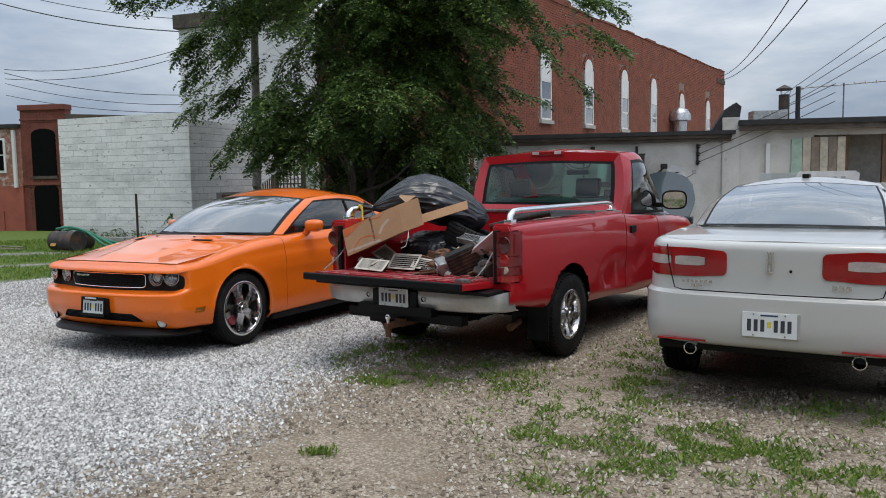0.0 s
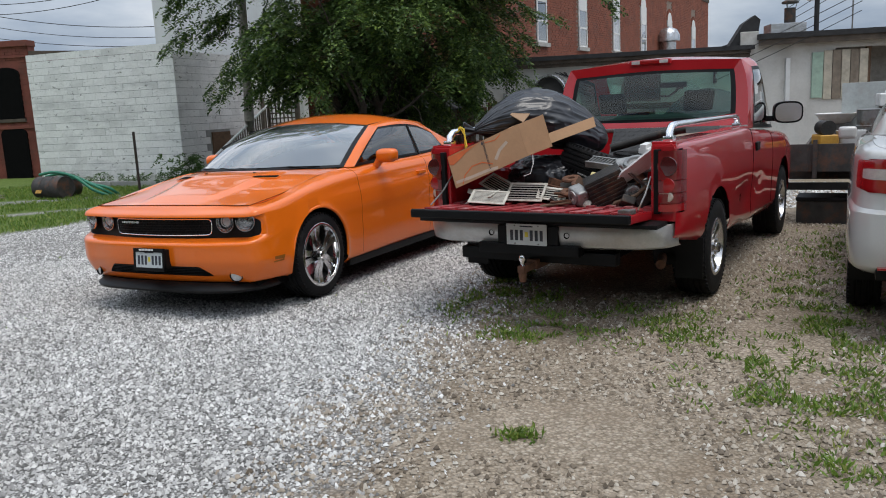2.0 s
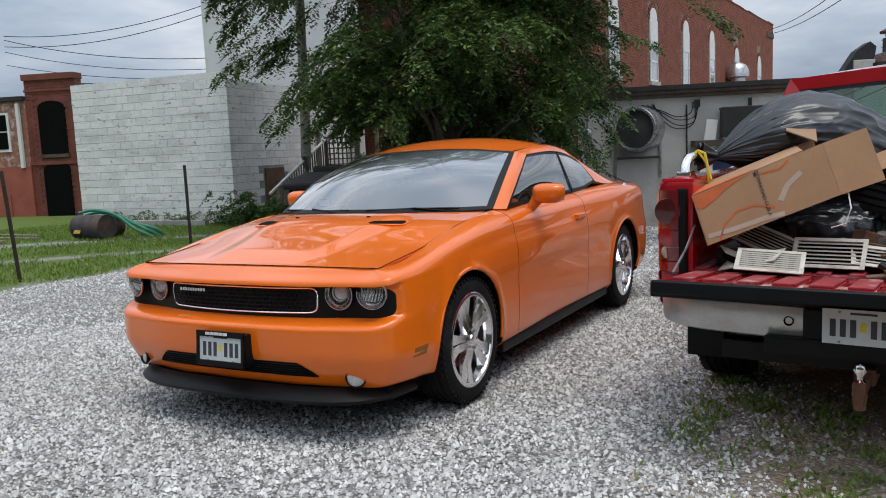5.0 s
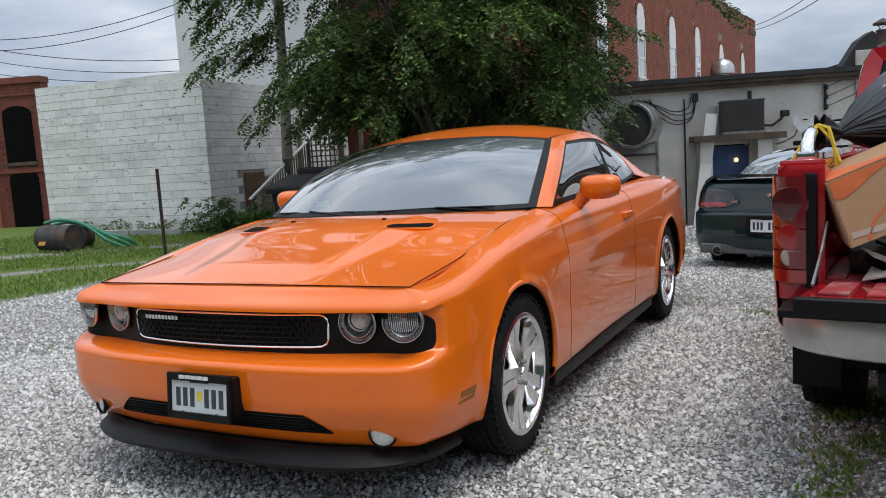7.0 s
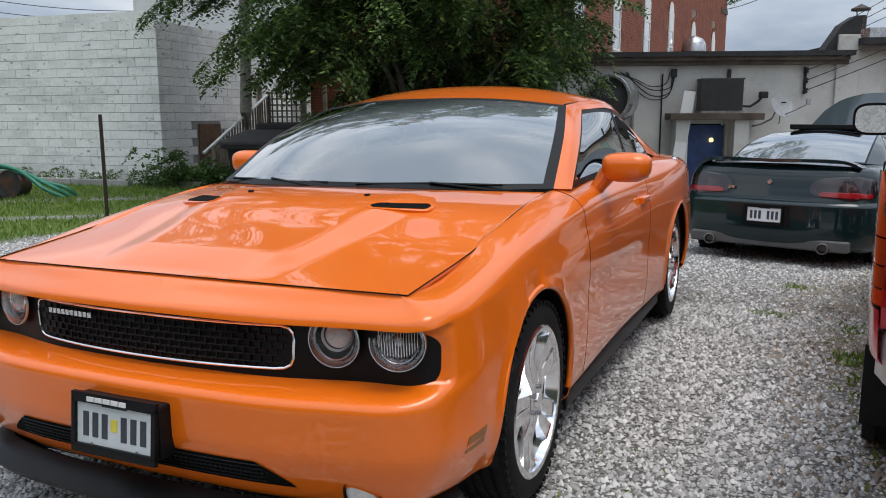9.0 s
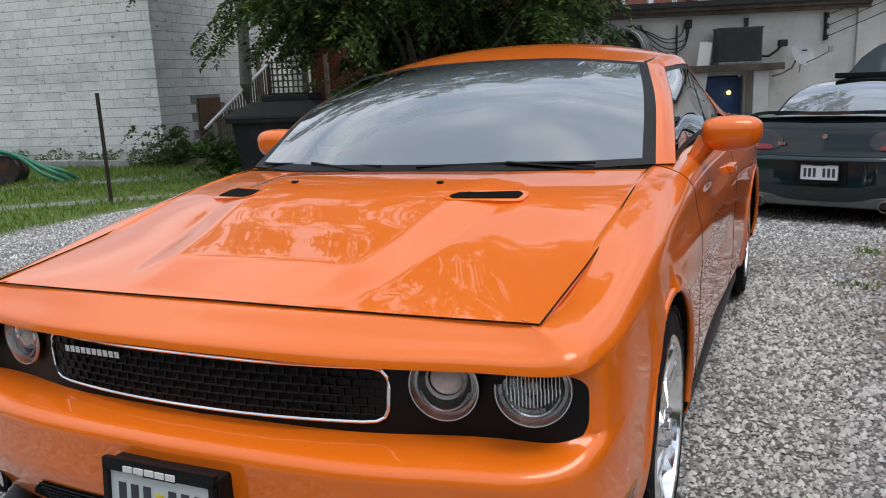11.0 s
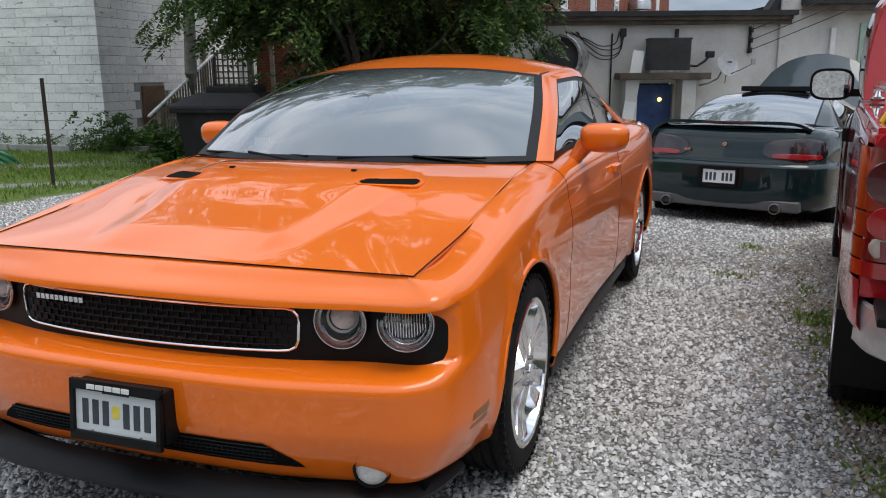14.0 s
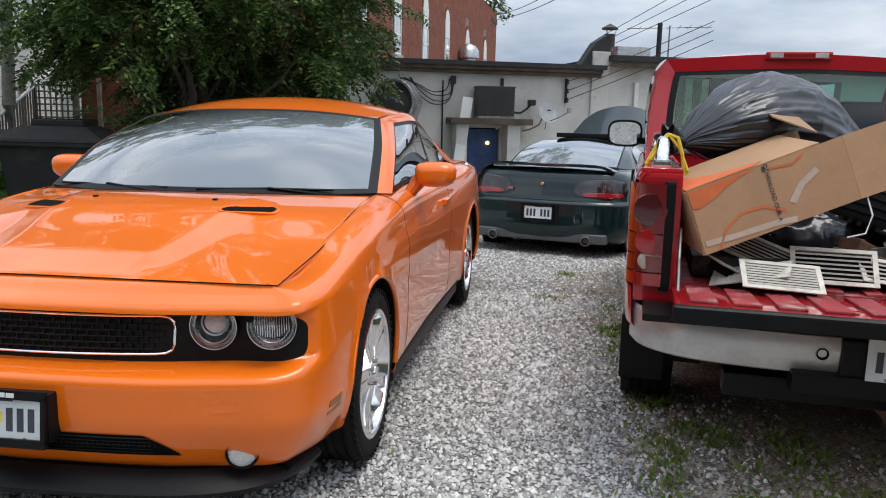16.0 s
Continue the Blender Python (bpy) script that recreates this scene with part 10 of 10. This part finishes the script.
item("leaning_board", on_wall(3.52, -0.72, 0.05, -4, 8, 0), "pale board leaning at the porch post", "board", ("board", boxed(-0.14, 0.14, -0.02, 0.02, 0, 2.95, 0.006), M_PALEWALL))
item("white_pipe", on_wall(-0.06, -0.05, 0.1), "pale vertical pipe at the wall corner", "pipe", ("pipe", tube(bmesh.new(), [(0, 0, 0), (0, 0, 3.3)], 0.05, 10), M_WHITERAIL, 60))
mt = thing("electric_meter", on_wall(0.75, -0.004, 2.70), "grey electric meter on the stucco wall", "meter")
part("meter_box", boxed(-0.12, 0.12, -0.12, 0, -0.2, 0.2, 0.015), M_GREYPLASTIC, mt)
part("meter_dial", lathe(bmesh.new(), [(-0.12, 0.10), (-0.2, 0.095), (-0.22, 0.06), (-0.22, 0.0005)], "y", 24, (0, 0, 0.08)), M_GALV, mt, smooth=40)
part("meter_pipe", tube(bmesh.new(), [(0, -0.05, 0.2), (0, -0.05, 0.85)], 0.025, 8), M_STEEL, mt)
part("meter_wire", tube(bmesh.new(), [(0, -0.05, -0.2), (0.1, -0.06, -0.7), (0.6, -0.05, -1.1), (1.1, -0.04, -1.35)], 0.012, 5), M_CABLE, mt)
# roof boxes and curved sheet on the right wing
rf = thing("roof_vent_box", on_wall(LOW_L + 1.3, 1.2, 4.2), "grey sheet metal box on the flat roof", "roof vent")
part("box", boxed(-0.5, 0.5, -0.4, 0.4, 0, 0.35, 0.015), M_GALV, rf)

# far vents and pipes over the roofs
cv = thing("roof_ventilator", pose(-4.4, 42, 2.6), "round galvanised roof ventilator with a domed cap", "roof vent")
part("stack", lathe(bmesh.new(), [(0, 0.42), (2.1, 0.42), (2.1, 0.02)], "z", 28), M_GALV, cv, smooth=40)
part("cap", lathe(bmesh.new(), [(2.15, 0.3), (2.15, 0.62), (2.5, 0.62), (2.8, 0.45), (3.0, 0.0005)], "z", 28), M_GALV, cv, smooth=40)
ch = thing("chimney_pipe", pose(2.85, 27.8, 2.9), "dark metal chimney pipe with a rain cap", "chimney")
part("pipe", lathe(bmesh.new(), [(0, 0.2), (1.75, 0.2), (1.75, 0.16), (0.0, 0.16)], "z", 24), M_TRAILER, ch, smooth=40)
part("rain_cap", lathe(bmesh.new(), [(1.92, 0.0005), (1.92, 0.3), (1.98, 0.3), (2.14, 0.0005)], "z", 24), M_TRAILER, ch, smooth=40)
for k in range(3):
    a = 2 * math.pi * k / 3
    part("cap_strut", tube(bmesh.new(), [(0.18 * math.cos(a), 0.18 * math.sin(a), 1.7), (0.24 * math.cos(a), 0.24 * math.sin(a), 1.94)], 0.012, 5), M_STEEL, ch)
item("vent_pipe", pose(4.0, 20.9, 2.9), "short black vent pipe on the roof", "pipe", ("pipe", lathe(bmesh.new(), [(0, 0.07), (1.35, 0.07), (1.36, 0.055), (0.0, 0.055)], "z", 16), M_CABLE, 40))
an = thing("roof_antenna", pose(4.95, 27.2, 2.9), "slim television antenna with a long boom", "antenna")
part("mast", tube(bmesh.new(), [(0, 0, 0), (0, 0, 2.0)], 0.03, 6), M_STEEL, an)
part("boom", tube(bmesh.new(), [(-1.5, 0, 1.9), (1.5, 0.3, 2.0)], 0.02, 6), M_STEEL, an)
for k in range(9):
    x = -1.4 + k * 0.35
    part("element", tube(bmesh.new(), [(x, 0.1 * x - 0.5, 1.95 + 0.033 * x), (x, 0.1 * x + 0.7, 1.95 + 0.033 * x)], 0.010, 5), M_STEEL, an)

# ---- overhead wires ----
M_WIRE = M_CABLE
for a, b, d, r in (((-27, 14.9, 9.4), (-18.3, 16.8, 7.6), 0.2, 0.022), ((-27, 14.9, 9.97), (-18.3, 16.8, 8.1), 0.2, 0.014), ((-27, 14.9, 6.6), (-18.3, 16.8, 6.9), 0.35, 0.014), ((-27, 14.9, 6.2), (-18.3, 16.8, 6.6), 0.35, 0.014),
                   ((-27, 14.9, 6.45), (-18.3, 16.8, 5.1), 0.25, 0.014), ((-27, 14.9, 6.0), (-18.3, 16.8, 4.72), 0.25, 0.012), ((-27, 14.9, 5.5), (-18.3, 16.8, 4.4), 0.2, 0.012),
                   ((-4.2, 54, 8.6), (6.5, 10.0, 7.6), 0.9, 0.020), ((-4.2, 54, 8.3), (7.0, 10.0, 7.3), 0.9, 0.020),
                   ((2.6, 29, 4.2), (9.6, 19.6, 6.9), 0.05, 0.012), ((2.6, 29, 4.45), (9.6, 19.6, 7.5), 0.05, 0.012), ((2.6, 29, 4.7), (9.6, 19.6, 8.1), 0.05, 0.012)):
    item("overhead_wire", None, "black overhead wire strung across the sky", "wire", ("wire", tube(bmesh.new(), sag(a, b, d, 18), r, 5), M_WIRE))


# ---- flatbed trailer with its load ----
def trailer():
    e = thing("flatbed_trailer", pose(4.5, 5.0, 0), "rusty grey flatbed trailer loaded with scrap", "trailer")
    g = ground_z(6.0, 5.9)
    part("deck", boxed(0, 3.3, 0, 1.9, 0.60, 0.66, 0.006), M_STAIRWOOD, e)
    part("side_board", boxed(0, 3.3, -0.03, 0.0, 0.60, 0.93, 0.006), M_TRAILER, e)
    part("side_board", boxed(0, 3.3, 1.9, 1.93, 0.60, 0.93, 0.006), M_TRAILER, e)
    part("end_board", boxed(-0.03, 0, 0, 1.9, 0.60, 0.93, 0.006), M_TRAILER, e)
    for x in (0.05, 1.1, 2.2, 3.2):
        part("stake", boxed(x, x + 0.05, -0.06, -0.03, 0.52, 0.98, 0.004), M_TRAILER, e)
    for y in (0.3, 1.55):
        part("chassis_rail", boxed(-0.4, 3.3, y, y + 0.07, 0.48, 0.60, 0.004), M_TRAILER, e)
    part("axle", tube(bmesh.new(), [(1.7, -0.15, g + 0.32), (1.7, 2.05, g + 0.32)], 0.035, 10), M_TRAILER, e)
    for y in (-0.16, 2.06):
        w = part("wheel", tyre_mesh(0.32, 0.2, 0.19), M_RUBBER, e, smooth=35)
        w.matrix_local = pose(1.7, y, g + 0.32, 0, 0, 90)
        c = part("rim", lathe(bmesh.new(), [(-0.06, 0.0005), (-0.05, 0.10), (-0.07, 0.19), (0.07, 0.19)], "x", 28), M_STEEL, w, smooth=40)
        part("mudguard", boxed(1.3, 2.1, y - 0.13, y + 0.13, g + 0.68, g + 0.70, 0.006), M_TRAILER, e)
    part("lower_beam", boxed(-0.30, 3.3, -0.02, 0.03, 0.38, 0.47, 0.006), M_BIN, e)
    part("front_skirt", boxed(-0.38, 0.0, -0.03, 0.0, 0.60, 0.93, 0.006), M_TRAILER, e)
    part("jack_stand", boxed(-0.35, -0.29, 0.9, 0.96, ground_z(4.2, 5.9) - 0.02, 0.5, 0.004), M_TRAILER, e)
    part("jack_stand", boxed(3.1, 3.16, 0.9, 0.96, g - 0.02, 0.5, 0.004), M_TRAILER, e)


trailer()
# dark boxes added to stand for the shade and clutter under the trailer
for x, y, w, d, h in ((4.7, 5.35, 0.62, 0.5, 0.34), (5.45, 5.6, 0.6, 0.45, 0.40), (6.2, 6.4, 0.8, 0.5, 0.36)):
    crate = thing("tool_chest", pose(x, y, ground_z(x, y) - 0.012, 0, 0, 6 * (x - 5)), "dark box added for shade and clutter under the trailer", "chest")
    part("body", boxed(-w / 2, w / 2, -d / 2, d / 2, 0, h - 0.05, 0.012), M_TRAILER, crate)
    part("lid", boxed(-w / 2 - 0.01, w / 2 + 0.01, -d / 2 - 0.01, d / 2 + 0.01, h - 0.048, h, 0.012), M_BIN, crate)
Z = 0.662
sk = thing("white_basin", pose(4.77, 6.7, Z, 0, 0, 10), "white enamel basin on a stand among scrap", "basin")
part("stand", boxed(-0.14, 0.14, -0.1, 0.1, 0, 0.44, 0.01), M_STEEL, sk)
part("bowl", lathe(bmesh.new(), [(0.44, 0.10), (0.46, 0.18), (0.55, 0.25), (0.57, 0.27), (0.58, 0.27), (0.57, 0.24), (0.48, 0.17), (0.47, 0.0005)], "z", 28), M_WHITE, sk, smooth=40)
bu = thing("bucket", pose(4.95, 5.4, Z), "white plastic bucket with a wire handle", "bucket")
part("pail", lathe(bmesh.new(), [(0.0, 0.0005), (0.0, 0.13), (0.36, 0.155), (0.38, 0.165), (0.40, 0.165), (0.40, 0.15), (0.04, 0.12)], "z", 28), M_WHITE, bu, smooth=40)
part("bucket_handle", tube(bmesh.new(), [(0.16 * math.cos(t), 0.03, 0.38 - 0.14 * math.sin(t)) for t in np.linspace(0, math.pi, 12)], 0.004, 5), M_STEEL, bu)
item("grey_drum", pose(5.25, 6.0, Z), "upright grey steel drum with rolled hoops", "drum", ("shell", lathe(bmesh.new(), [(0, 0.0005), (0, 0.24), (0.2, 0.24), (0.21, 0.25), (0.22, 0.24), (0.42, 0.24), (0.43, 0.25), (0.44, 0.24), (0.62, 0.24), (0.63, 0.25), (0.64, 0.22), (0.62, 0.0005)], "z", 30), M_STEEL, 40))
cl = thing("chest_cooler", pose(5.7, 6.25, Z, 0, 0, 4), "white chest cooler with a rounded lid", "cooler")
part("crate_stand", boxed(-0.42, 0.42, -0.26, 0.26, 0, 0.66, 0.01), M_STAIRWOOD, cl)
part("chest", boxed(-0.46, 0.46, -0.27, 0.27, 0.66, 0.82, 0.03, seg=3), M_WHITE, cl, smooth=40)
bm = prism(bmesh.new(), [(-0.36, 0), (0.46, 0), (0.47, 0.13), (0.42, 0.17), (-0.26, 0.17), (-0.34, 0.05)], 0.5, Matrix.Translation((0, -0.25, 0.826)))
part("lid", bm, M_WHITE, cl)
for k in range(3):
    part("lid_mark", boxed(0.05 + k * 0.1, 0.10 + k * 0.1, -0.256, -0.25, 0.90, 0.92), M_GREYPLASTIC, cl)
item("metal_sheet", pose(5.45, 6.80, Z, -6, 0, 2), "grey flat steel panel standing on the trailer", "panel", ("sheet", boxed(-0.62, 0.62, -0.012, 0.012, 0, 0.98, 0.006), M_SHEETGREY))
fr_ = thing("welded_stand", pose(6.9, 5.8, Z), "black welded steel frame on the trailer", "frame")
for x in (-0.35, 0.35):
    for y in (-0.25, 0.25):
        part("leg", boxed(x - 0.02, x + 0.02, y - 0.02, y + 0.02, 0, 0.86, 0.003), M_CABLE, fr_)
for y in (-0.25, 0.25):
    part("crossbar", boxed(-0.33, 0.33, y - 0.018, y + 0.018, 0.80, 0.84, 0.003), M_CABLE, fr_)
for x in (-0.35, 0.35):
    part("crossbar", boxed(x - 0.018, x + 0.018, -0.23, 0.23, 0.80, 0.84, 0.003), M_CABLE, fr_)
ye = thing("yellow_machine", pose(4.66, 5.35, Z, 0, 0, 20), "worn yellow and orange machine with a dark motor", "machine")
part("housing", boxed(-0.10, 0.12, -0.16, 0.16, 0.06, 0.36, 0.03, seg=3), M_YELLOWMETAL, ye, smooth=40)
part("motor", lathe(bmesh.new(), [(-0.14, 0.0005), (-0.14, 0.09), (0.10, 0.09), (0.12, 0.06), (0.12, 0.0005)], "y", 20, (0.0, 0.0, 0.44)), M_CASTIRON, ye, smooth=40)
part("foot", boxed(-0.13, 0.14, -0.19, 0.19, 0.0, 0.06, 0.01), M_CASTIRON, ye)
for k in range(14):
    x, y = rnd.uniform(5.0, 7.4), rnd.uniform(5.2, 6.7)
    l = rnd.uniform(0.2, 0.6)
    item("scrap_bar", pose(x, y, Z + 0.12 + 0.05 * (k % 4), rnd.uniform(-12, 12), rnd.uniform(-16, 16), rnd.uniform(0, 180)), "dark steel scrap bar on the trailer", "scrap", ("bar", boxed(-l, l, -0.03, 0.03, -0.02, 0.02, 0.005), (M_RUST, M_TRAILER, M_STEEL)[k % 3]))
item("orange_pot", pose(6.12, 5.9, Z + 0.70), "small rust-orange pot on the load", "pot", ("pot", lathe(bmesh.new(), [(0, 0.0005), (0, 0.06), (0.13, 0.08), (0.14, 0.06), (0.02, 0.0005)], "z", 18), M_RUST, 40), ("support", boxed(-0.08, 0.08, -0.08, 0.08, -0.70, -0.002, 0.005), M_STAIRWOOD))
